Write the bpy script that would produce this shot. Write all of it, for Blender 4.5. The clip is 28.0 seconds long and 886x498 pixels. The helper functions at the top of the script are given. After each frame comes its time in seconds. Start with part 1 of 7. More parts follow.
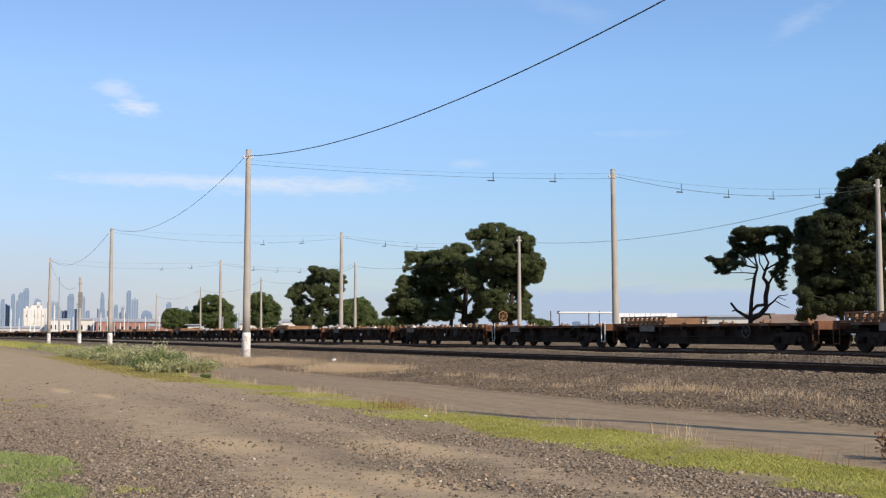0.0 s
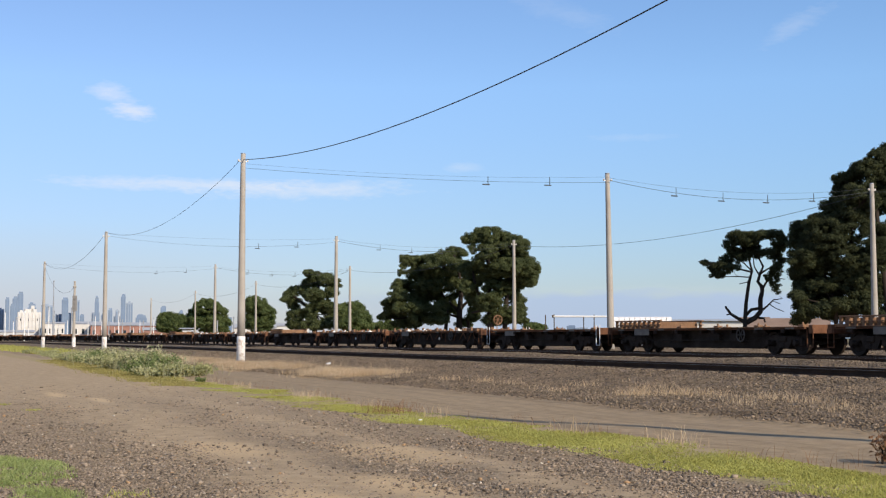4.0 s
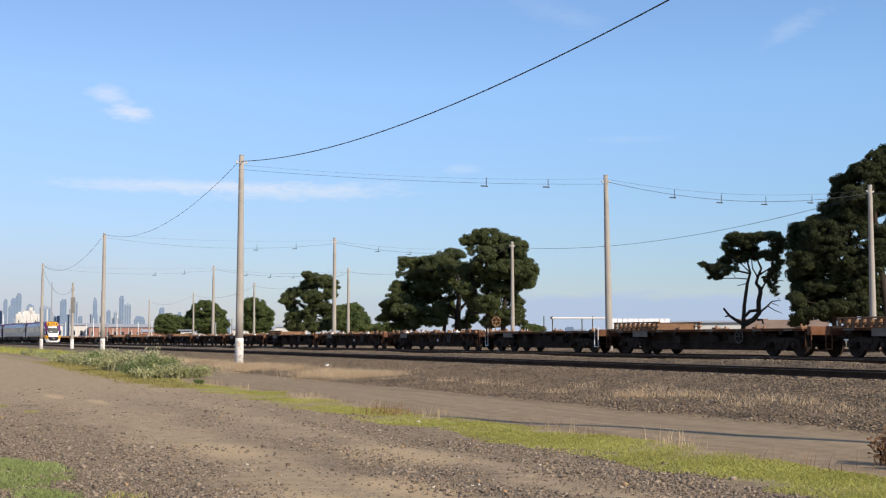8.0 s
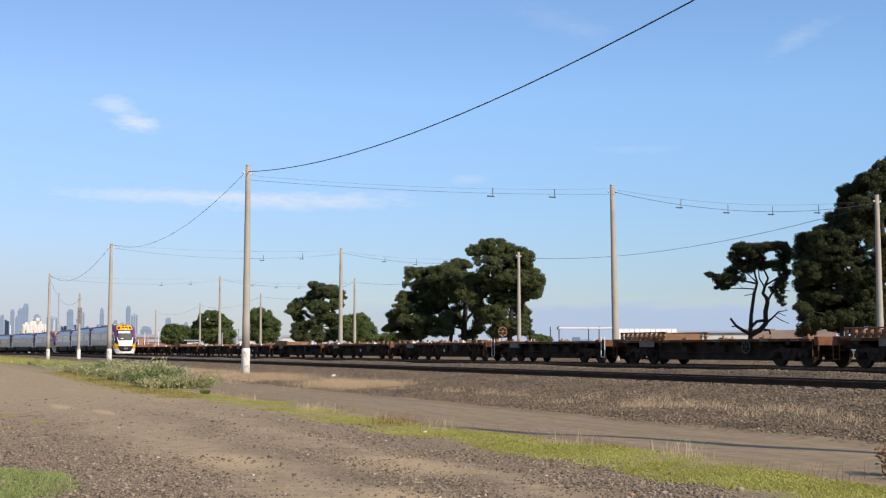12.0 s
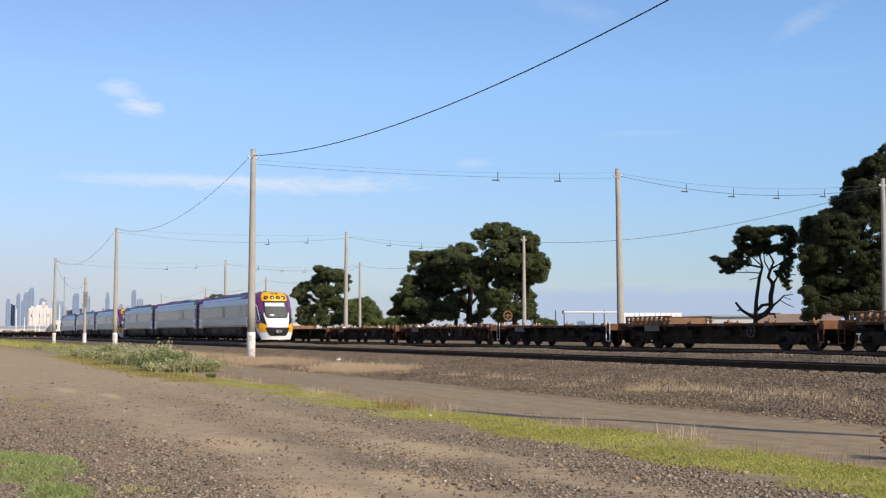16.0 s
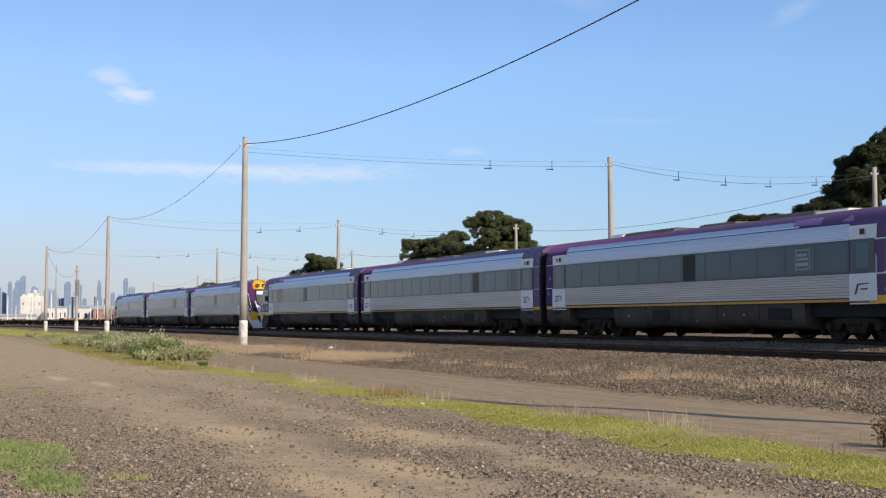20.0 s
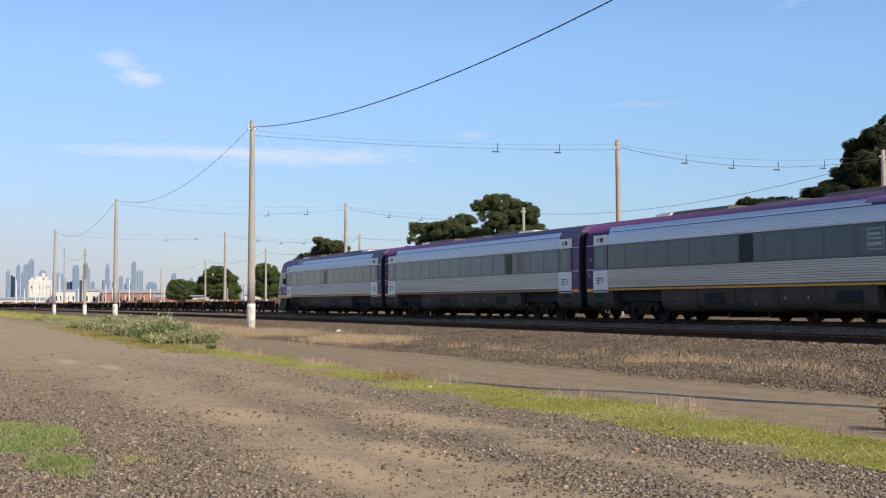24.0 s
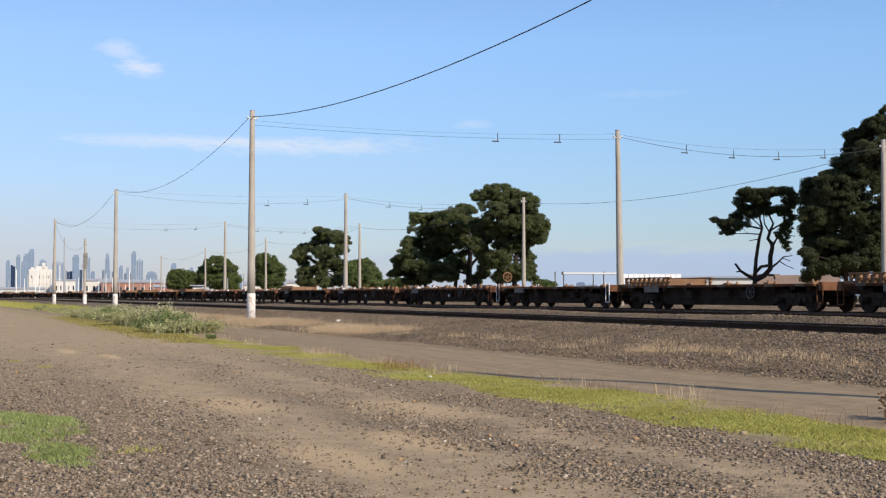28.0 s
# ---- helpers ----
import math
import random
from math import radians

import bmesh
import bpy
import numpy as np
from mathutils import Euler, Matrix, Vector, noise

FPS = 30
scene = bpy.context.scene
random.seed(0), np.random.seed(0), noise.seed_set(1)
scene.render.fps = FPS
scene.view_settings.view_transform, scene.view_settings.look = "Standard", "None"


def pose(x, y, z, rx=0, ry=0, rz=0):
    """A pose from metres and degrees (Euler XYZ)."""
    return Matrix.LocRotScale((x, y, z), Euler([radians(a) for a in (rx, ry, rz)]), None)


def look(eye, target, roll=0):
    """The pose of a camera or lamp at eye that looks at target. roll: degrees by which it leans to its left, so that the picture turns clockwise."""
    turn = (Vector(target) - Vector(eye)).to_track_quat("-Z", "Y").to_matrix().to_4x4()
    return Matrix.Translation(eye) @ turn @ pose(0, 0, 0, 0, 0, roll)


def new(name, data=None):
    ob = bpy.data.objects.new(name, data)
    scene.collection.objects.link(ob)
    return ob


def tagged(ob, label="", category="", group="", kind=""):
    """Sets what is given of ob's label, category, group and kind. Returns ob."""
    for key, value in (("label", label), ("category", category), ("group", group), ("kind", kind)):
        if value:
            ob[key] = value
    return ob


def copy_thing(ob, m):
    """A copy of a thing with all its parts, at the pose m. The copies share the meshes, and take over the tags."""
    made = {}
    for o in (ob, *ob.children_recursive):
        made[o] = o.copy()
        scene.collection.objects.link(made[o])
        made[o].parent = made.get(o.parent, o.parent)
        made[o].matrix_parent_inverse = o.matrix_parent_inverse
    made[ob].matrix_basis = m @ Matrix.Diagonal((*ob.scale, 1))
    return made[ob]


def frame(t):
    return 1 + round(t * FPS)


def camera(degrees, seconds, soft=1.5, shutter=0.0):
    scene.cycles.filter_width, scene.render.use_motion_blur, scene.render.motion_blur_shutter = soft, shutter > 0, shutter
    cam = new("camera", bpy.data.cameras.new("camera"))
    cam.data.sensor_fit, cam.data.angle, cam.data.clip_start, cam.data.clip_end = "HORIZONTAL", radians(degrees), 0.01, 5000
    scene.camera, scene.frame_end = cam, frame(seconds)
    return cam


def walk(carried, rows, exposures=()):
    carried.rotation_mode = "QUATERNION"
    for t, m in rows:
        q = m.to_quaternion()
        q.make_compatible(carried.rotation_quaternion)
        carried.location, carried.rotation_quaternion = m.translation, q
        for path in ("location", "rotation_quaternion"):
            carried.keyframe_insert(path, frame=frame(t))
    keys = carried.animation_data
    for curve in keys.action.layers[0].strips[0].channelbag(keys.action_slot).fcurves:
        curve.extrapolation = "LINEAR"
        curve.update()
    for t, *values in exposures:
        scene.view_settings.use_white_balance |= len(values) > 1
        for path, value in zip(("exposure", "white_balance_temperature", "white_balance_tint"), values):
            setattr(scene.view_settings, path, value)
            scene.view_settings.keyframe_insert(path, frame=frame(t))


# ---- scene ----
# The tracks run along x; the train goes towards +x. y grows away from the camera.
EYE = (0.0, 0.0, 1.6)


def aim(yaw, pitch):
    """The camera's pose: yaw from -x towards +y, pitch upwards, in degrees."""
    a, b = radians(yaw), radians(pitch)
    way = Vector((-math.cos(a) * math.cos(b), math.sin(a) * math.cos(b), math.sin(b)))
    return look(EYE, Vector(EYE) + 50 * way, 0.03)


cam = camera(37.64, 28.0, 1.2)
walk(cam, [
    (0.0, aim(22.504, 3.767)),
    (0.5, aim(22.554, 3.741)),
    (1.0, aim(22.634, 3.776)),
    (1.5, aim(22.728, 3.827)),
    (2.0, aim(22.788, 3.914)),
    (2.5, aim(22.801, 3.970)),
    (3.0, aim(22.801, 4.015)),
    (3.5, aim(22.764, 3.983)),
    (5.5, aim(22.711, 3.851)),
    (6.0, aim(22.734, 3.876)),
    (6.5, aim(22.771, 3.876)),
    (7.0, aim(22.804, 3.876)),
    (7.5, aim(22.838, 3.935)),
    (8.0, aim(22.804, 4.007)),
    (8.5, aim(22.821, 4.079)),
    (9.0, aim(22.807, 4.102)),
    (9.5, aim(22.784, 4.153)),
    (10.0, aim(22.733, 4.234)),
    (10.5, aim(22.702, 4.321)),
    (11.0, aim(22.656, 4.404)),
    (11.5, aim(22.575, 4.420)),
    (12.0, aim(22.521, 4.455)),
    (12.5, aim(22.458, 4.429)),
    (14.5, aim(22.270, 4.365)),
    (15.0, aim(22.251, 4.344)),
    (15.5, aim(22.260, 4.166)),
    (16.0, aim(22.296, 3.750)),
    (16.5, aim(22.333, 3.566)),
    (17.0, aim(22.418, 3.468)),
    (17.5, aim(22.481, 3.437)),
    (18.0, aim(22.518, 3.402)),
    (18.5, aim(22.567, 3.333)),
    (19.0, aim(22.624, 3.277)),
    (19.5, aim(22.616, 3.250)),
    (20.0, aim(22.639, 3.232)),
    (20.5, aim(22.604, 3.220)),
    (21.0, aim(22.507, 3.185)),
    (21.5, aim(22.496, 3.044)),
    (23.5, aim(22.316, 2.566)),
    (24.0, aim(22.309, 2.498)),
    (24.5, aim(22.263, 2.423)),
    (25.0, aim(22.277, 2.347)),
    (25.5, aim(22.280, 2.311)),
    (26.0, aim(22.314, 2.207)),
    (26.5, aim(22.343, 2.129)),
    (27.0, aim(22.389, 2.112)),
    (27.5, aim(22.311, 2.083)),
    (28.0, aim(22.310, 2.044))])

# ---- light ----
SUN_AZ, SUN_EL = radians(19.0), radians(30.0)      # from +x towards +y, above the horizon
sun_way = Vector((math.cos(SUN_AZ) * math.cos(SUN_EL), math.sin(SUN_AZ) * math.cos(SUN_EL), math.sin(SUN_EL)))
sun = new("sun", bpy.data.lights.new("sun", "SUN"))
sun.data.energy, sun.data.angle, sun.data.color = 5.0, radians(0.6), (1.0, 0.855, 0.67)
sun.matrix_world = look((0, 0, 60), Vector((0, 0, 60)) - sun_way)
scene.view_settings.exposure = 0.04


def bearing(deg, up):
    a, b = radians(deg), radians(up)
    return Vector((-math.cos(a) * math.cos(b), math.sin(a) * math.cos(b), math.sin(b)))


class Nodes:
    """Small helper to chain shader nodes."""

    def __init__(self, tree):
        self.tree = tree
        tree.nodes.clear()

    def add(self, kind):
        return self.tree.nodes.new(kind)

    def link(self, a, b):
        self.tree.links.new(a, b)

    def math(self, op, a, b=None, clamp=False):
        n = self.add("ShaderNodeMath")
        n.operation, n.use_clamp = op, clamp
        for i, v in enumerate((a, b)):
            if v is None:
                continue
            if isinstance(v, (int, float)):
                n.inputs[i].default_value = v
            else:
                self.link(v, n.inputs[i])
        return n.outputs[0]

    def noise(self, vector, scale, detail=4.0, rough=0.6):
        n = self.add("ShaderNodeTexNoise")
        n.inputs["Scale"].default_value, n.inputs["Detail"].default_value, n.inputs["Roughness"].default_value = scale, detail, rough
        self.link(vector, n.inputs["Vector"])
        return n.outputs["Fac"]

    def ramp(self, fac, lo, hi):
        n = self.add("ShaderNodeMapRange")
        n.clamp = True
        n.inputs[1].default_value, n.inputs[2].default_value = lo, hi
        self.link(fac, n.inputs[0])
        return n.outputs[0]

    def mix(self, fac, a, b):
        n = self.add("ShaderNodeMix")
        n.data_type = "RGBA"
        for slot, v in ((0, fac), (6, a), (7, b)):
            if isinstance(v, (tuple, list)):
                n.inputs[slot].default_value = (*v, 1.0) if len(v) == 3 else v
            elif isinstance(v, (int, float)):
                n.inputs[slot].default_value = v
            else:
                self.link(v, n.inputs[slot])
        return n.outputs[2]


def sky():
    world = bpy.data.worlds.new("sky")
    scene.world = world
    world.use_nodes = True
    n = Nodes(world.node_tree)
    out, back = n.add("ShaderNodeOutputWorld"), n.add("ShaderNodeBackground")
    air = n.add("ShaderNodeTexSky")
    air.sky_type, air.sun_disc, air.sun_elevation, air.sun_rotation = "NISHITA", False, SUN_EL, radians(90) - SUN_AZ
    air.altitude, air.air_density, air.dust_density, air.ozone_density = 10, 1.0, 0.15, 3.0
    co = n.add("ShaderNodeTexCoord").outputs["Generated"]
    sep = n.add("ShaderNodeSeparateXYZ")
    n.link(co, sep.inputs[0])
    # azimuth from -x towards +y, and height, in degrees
    az = n.math("MULTIPLY", n.math("ARCTAN2", sep.outputs[1], n.math("MULTIPLY", sep.outputs[0], -1.0)), 57.2958)
    el = n.math("MULTIPLY", n.math("ARCSINE", sep.outputs[2]), 57.2958)
    comb = n.add("ShaderNodeCombineXYZ")
    n.link(az, comb.inputs[0])
    n.link(n.math("MULTIPLY", el, 3.2), comb.inputs[1])
    wisp = n.noise(comb.outputs[0], 0.55, 5.0, 0.55)
    fine = n.noise(comb.outputs[0], 2.2, 4.0, 0.6)
    # a clear winter sky: blue overhead, pale milky blue towards the horizon all round
    tint = n.add("ShaderNodeMix")
    tint.data_type, tint.blend_type = "RGBA", "MULTIPLY"
    tint.inputs[0].default_value = 1.0
    n.link(air.outputs[0], tint.inputs[6])
    n.link(n.mix(n.ramp(el, 0.0, 11.0), (0.635, 0.65, 0.865), (1.20, 1.27, 1.45)), tint.inputs[7])
    # above the view the sky is made paler and warmer, as added fill light
    fill_tint = n.add("ShaderNodeMix")
    fill_tint.data_type, fill_tint.blend_type = "RGBA", "MULTIPLY"
    n.link(n.ramp(el, 17.0, 40.0), fill_tint.inputs[0])
    n.link(tint.outputs[2], fill_tint.inputs[6])
    fill_tint.inputs[7].default_value = (1.7, 1.38, 1.08, 1.0)
    # slightly paler over the city, bluer towards the sun
    drift = n.add("ShaderNodeMix")
    drift.data_type, drift.blend_type = "RGBA", "MULTIPLY"
    drift.inputs[0].default_value = 1.0
    n.link(fill_tint.outputs[2], drift.inputs[6])
    n.link(n.mix(n.ramp(az, 5.0, 40.0), (0.965, 0.935, 0.935), (1.0, 1.05, 1.045)), drift.inputs[7])
    colour = drift.outputs[2]
    # thin clouds: azimuth, height, half-width, half-height, slope, density
    for a, e, w, h, slope, dense in CLOUDS:
        da = n.math("DIVIDE", n.math("SUBTRACT", az, a), w)
        mid = n.math("ADD", n.math("MULTIPLY", n.math("SUBTRACT", az, a), slope), e)
        de = n.math("DIVIDE", n.math("SUBTRACT", el, mid), h)
        r = n.math("SQRT", n.math("ADD", n.math("MULTIPLY", da, da), n.math("MULTIPLY", de, de)))
        edge = n.math("ADD", r, n.math("ADD", n.math("MULTIPLY", n.math("SUBTRACT", wisp, 0.5), 1.3),
                                       n.math("MULTIPLY", n.math("SUBTRACT", fine, 0.5), 0.7)))
        body = n.math("MULTIPLY", n.math("SUBTRACT", 1.0, n.ramp(edge, 0.15, 1.05)), dense)
        colour = n.mix(body, colour, (7.6, 7.9, 8.6))
    # a blue-grey bank low along the horizon
    low = n.math("ADD", el, n.math("MULTIPLY", n.math("SUBTRACT", wisp, 0.5), 0.9))
    bank = n.math("MULTIPLY", n.math("SUBTRACT", 1.0, n.ramp(low, 1.75, 2.15)), n.ramp(az, 14.0, 27.0))
    colour = n.mix(n.math("MULTIPLY", bank, 0.75), colour, (4.0, 5.1, 7.2))
    # grey-violet haze over the city
    haze = n.math("MULTIPLY", n.math("SUBTRACT", 1.0, n.ramp(el, 1.0, 5.0)), n.math("SUBTRACT", 1.0, n.ramp(n.math("ABSOLUTE", az), 6.0, 17.0)))
    colour = n.mix(n.math("MULTIPLY", haze, 0.6), colour, (5.0, 5.35, 6.4))
    n.link(colour, back.inputs[0])
    back.inputs[1].default_value = 0.105
    n.link(back.outputs[0], out.inputs[0])


CLOUDS = [(9.15, 9.7, 1.15, 0.36, -0.05, 0.66), (8.3, 10.4, 1.1, 0.45, -0.1, 0.5), (11.5, 6.65, 6.0, 0.36, 0.0, 0.5), (16.8, 6.50, 5.0, 0.46, 0.02, 0.5),
          (23.6, 7.5, 0.9, 0.25, 0.0, 0.22), (38.2, 13.3, 1.6, 0.5, 0.45, 0.16), (31.0, 8.75, 2.2, 0.2, 0.0, 0.12),
          (28.0, 14.2, 2.5, 0.6, -0.3, 0.10), (33.5, 1.9, 9.0, 0.45, 0.0, 0.10)]
sky()


# ---- materials ----
def mat(name, a, b, scale=2.0, fine=30.0, rough=0.8, metal=0.0, bump=0.2, dirt=None, dirt_at=(0.55, 0.75), spec=0.3, stretch=(1, 1, 1), island=0.0, shade=0.0):
    """A surface between the colours a and b, with stains of the colour dirt, grain and relief."""
    m = bpy.data.materials.new(name)
    m.use_nodes = True
    n = Nodes(m.node_tree)
    out, p = n.add("ShaderNodeOutputMaterial"), n.add("ShaderNodeBsdfPrincipled")
    n.link(p.outputs[0], out.inputs[0])
    mp = n.add("ShaderNodeMapping")
    mp.inputs["Scale"].default_value = stretch
    n.link(n.add("ShaderNodeTexCoord").outputs["Object"], mp.inputs[0])
    co = mp.outputs[0]
    big, small = n.noise(co, scale, 5.0, 0.6), n.noise(co, fine, 3.0, 0.65)
    fac = n.ramp(n.math("ADD", n.math("MULTIPLY", big, 0.6), n.math("MULTIPLY", small, 0.4)), 0.36, 0.64)
    if island:
        fac = n.math("ADD", n.math("MULTIPLY", fac, 1 - island), n.math("MULTIPLY", n.add("ShaderNodeNewGeometry").outputs["Random Per Island"], island))
    colour = n.mix(fac, a, b)
    if shade:
        # each object of a kind differs a little
        colour = n.mix(n.math("MULTIPLY", n.add("ShaderNodeObjectInfo").outputs["Random"], shade), colour, tuple(0.5 * c for c in a))
    if dirt:
        colour = n.mix(n.math("MULTIPLY", n.ramp(n.noise(co, scale * 0.6 + 0.13, 6.0, 0.7), *dirt_at), 0.85), colour, dirt)
    n.link(colour, p.inputs["Base Color"])
    p.inputs["Metallic"].default_value = metal
    p.inputs["Specular IOR Level"].default_value = spec
    n.link(n.math("ADD", n.math("MULTIPLY", n.math("SUBTRACT", small, 0.5), 0.25), rough, True), p.inputs["Roughness"])
    if bump:
        bp = n.add("ShaderNodeBump")
        bp.inputs["Strength"].default_value, bp.inputs["Distance"].default_value = bump, 0.02
        n.link(small, bp.inputs["Height"])
        n.link(bp.outputs[0], p.inputs["Normal"])
    return m


def leafy(name, a, b, rough=0.55, trans=0.25):
    """Leaves: a colour for each leaf between a and b, some light through them."""
    m = bpy.data.materials.new(name)
    m.use_nodes = True
    n = Nodes(m.node_tree)
    out, p = n.add("ShaderNodeOutputMaterial"), n.add("ShaderNodeBsdfPrincipled")
    co = n.add("ShaderNodeTexCoord").outputs["Object"]
    rnd = n.add("ShaderNodeNewGeometry").outputs["Random Per Island"]
    fac = n.math("ADD", n.math("MULTIPLY", rnd, 0.55), n.math("MULTIPLY", n.ramp(n.noise(co, 0.5, 3.0), 0.35, 0.65), 0.45))
    colour = n.mix(fac, a, b)
    n.link(colour, p.inputs["Base Color"])
    p.inputs["Roughness"].default_value, p.inputs["Specular IOR Level"].default_value = rough, 0.12
    t, mx = n.add("ShaderNodeBsdfTranslucent"), n.add("ShaderNodeMixShader")
    n.link(colour, t.inputs[0])
    mx.inputs[0].default_value = trans
    n.link(p.outputs[0], mx.inputs[1])
    n.link(t.outputs[0], mx.inputs[2])
    n.link(mx.outputs[0], out.inputs[0])
    return m


def glass(name, tint, rough=0.06, spec=0.25):
    """Dark tinted glass that mirrors the surroundings."""
    m = bpy.data.materials.new(name)
    m.use_nodes = True
    n = Nodes(m.node_tree)
    out, p = n.add("ShaderNodeOutputMaterial"), n.add("ShaderNodeBsdfPrincipled")
    co = n.add("ShaderNodeTexCoord").outputs["Object"]
    n.link(n.mix(n.noise(co, 0.8, 3.0), tuple(c * 0.7 for c in tint), tuple(c * 1.3 for c in tint)), p.inputs["Base Color"])
    p.inputs["Roughness"].default_value, p.inputs["Specular IOR Level"].default_value = rough, spec
    p.inputs["IOR"].default_value = 1.45
    n.link(p.outputs[0], out.inputs[0])
    return m


def ground_mat():
    """The yard: brown dirt with gravel, sandy patches, an older sealed lane and soil under the grass strip."""
    m = bpy.data.materials.new("yard_dirt")
    m.use_nodes = True
    n = Nodes(m.node_tree)
    out, p = n.add("ShaderNodeOutputMaterial"), n.add("ShaderNodeBsdfPrincipled")
    n.link(p.outputs[0], out.inputs[0])
    co = n.add("ShaderNodeTexCoord").outputs["Object"]
    sep = n.add("ShaderNodeSeparateXYZ")
    n.link(co, sep.inputs[0])
    mp = n.add("ShaderNodeMapping")
    mp.inputs["Scale"].default_value = (0.35, 1, 1)
    n.link(co, mp.inputs[0])
    lane, patch, mid, fine = n.noise(mp.outputs[0], 0.28, 4.0), n.noise(co, 0.33, 4.0), n.noise(co, 3.0, 4.0), n.noise(co, 42.0, 3.0, 0.7)
    vor = n.add("ShaderNodeTexVoronoi")
    vor.inputs["Scale"].default_value = 26.0
    n.link(co, vor.inputs["Vector"])
    stone = n.mix(n.ramp(vor.outputs["Color"], 0.2, 0.9), (0.105, 0.080, 0.056), (0.375, 0.29, 0.198))
    dirt = n.mix(n.ramp(n.math("ADD", n.math("MULTIPLY", mid, 0.5), n.math("MULTIPLY", fine, 0.5)), 0.35, 0.68), (0.270, 0.200, 0.125), (0.492, 0.375, 0.243))
    # gravel lies in long bands beside the wheel tracks
    off = n.math("ADD", sep.outputs[1], n.math("ADD", n.math("MULTIPLY", n.math("SUBTRACT", patch, 0.5), 2.6), n.math("MULTIPLY", n.math("SUBTRACT", mid, 0.5), 0.7)))
    rows = n.math("SUBTRACT", 1.0, n.ramp(off, 3.0, 3.8))
    for lo, hi in ((5.3, 6.6), (7.3, 9.0)):
        rows = n.math("MAXIMUM", rows, n.math("MULTIPLY", n.ramp(off, lo - 0.3, lo + 0.3), n.math("SUBTRACT", 1.0, n.ramp(off, hi - 0.3, hi + 0.3))))
    rows = n.math("MULTIPLY", rows, n.ramp(sep.outputs[0], -44.0, -16.0))
    c = n.mix(n.math("MULTIPLY", rows, 0.75), dirt, stone)
    c = n.mix(n.math("MULTIPLY", n.ramp(lane, 0.58, 0.72), 0.4), c, (0.52, 0.39, 0.25))
    # bare sandy patches
    for px, py, rx, ry in ((-19.2, 4.5, 1.7, 0.62), (-17.6, 6.5, 2.3, 0.75), (-39.0, 4.3, 2.0, 0.3), (-34.8, 4.9, 1.6, 0.25), (-13.4, 5.2, 1.5, 0.5), (-12.2, 3.9, 1.6, 0.45)):
        dx = n.math("DIVIDE", n.math("SUBTRACT", sep.outputs[0], px), rx)
        dy = n.math("DIVIDE", n.math("SUBTRACT", sep.outputs[1], py), ry)
        r = n.math("ADD", n.math("ADD", n.math("MULTIPLY", dx, dx), n.math("MULTIPLY", dy, dy)), n.math("MULTIPLY", n.math("SUBTRACT", mid, 0.5), 3.0))
        c = n.mix(n.math("MULTIPLY", n.math("SUBTRACT", 1.0, n.ramp(r, 0.2, 1.2)), 0.6), c, (0.58, 0.42, 0.245))
    # the lane beside the embankment
    wob = n.math("ADD", sep.outputs[1], n.math("MULTIPLY", n.math("SUBTRACT", n.noise(co, 0.5, 4.0), 0.5), 0.9))
    on = n.math("MULTIPLY", n.ramp(wob, 10.4, 10.9), n.math("SUBTRACT", 1.0, n.ramp(wob, 15.6, 16.2)))
    lane_c = n.mix(n.ramp(n.math("ADD", n.math("MULTIPLY", mid, 0.6), n.math("MULTIPLY", fine, 0.4)), 0.35, 0.65), (0.225, 0.168, 0.106), (0.375, 0.285, 0.184))
    streak = n.add("ShaderNodeMapping")
    streak.inputs["Scale"].default_value = (0.05, 1, 1)
    n.link(co, streak.inputs[0])
    lane_c = n.mix(n.math("MULTIPLY", n.ramp(n.noise(streak.outputs[0], 2.2, 5.0), 0.42, 0.66), 0.5), lane_c, (0.185, 0.138, 0.09))
    c = n.mix(n.math("MULTIPLY", on, 0.9), c, lane_c)
    grass = n.math("MULTIPLY", n.ramp(wob, 8.7, 9.1), n.math("SUBTRACT", 1.0, n.ramp(wob, 10.2, 10.6)))
    c = n.mix(n.math("MULTIPLY", grass, n.math("MULTIPLY", n.ramp(mid, 0.3, 0.6), 0.6)), c, n.mix(n.ramp(sep.outputs[0], -30.0, -15.0), (0.27, 0.235, 0.09), (0.24, 0.25, 0.07)))
    # dry open land beyond the yard
    c = n.mix(n.ramp(sep.outputs[1], 60.0, 110.0), c, (0.15, 0.125, 0.07))
    n.link(c, p.inputs["Base Color"])
    p.inputs["Roughness"].default_value, p.inputs["Specular IOR Level"].default_value = 0.95, 0.15
    bp = n.add("ShaderNodeBump")
    bp.inputs["Strength"].default_value, bp.inputs["Distance"].default_value = 0.7, 0.03
    n.link(n.math("ADD", n.math("MULTIPLY", fine, 0.5), n.math("MULTIPLY", n.math("SUBTRACT", 0.6, vor.outputs["Distance"]), rows)), bp.inputs["Height"])
    n.link(bp.outputs[0], p.inputs["Normal"])
    return m


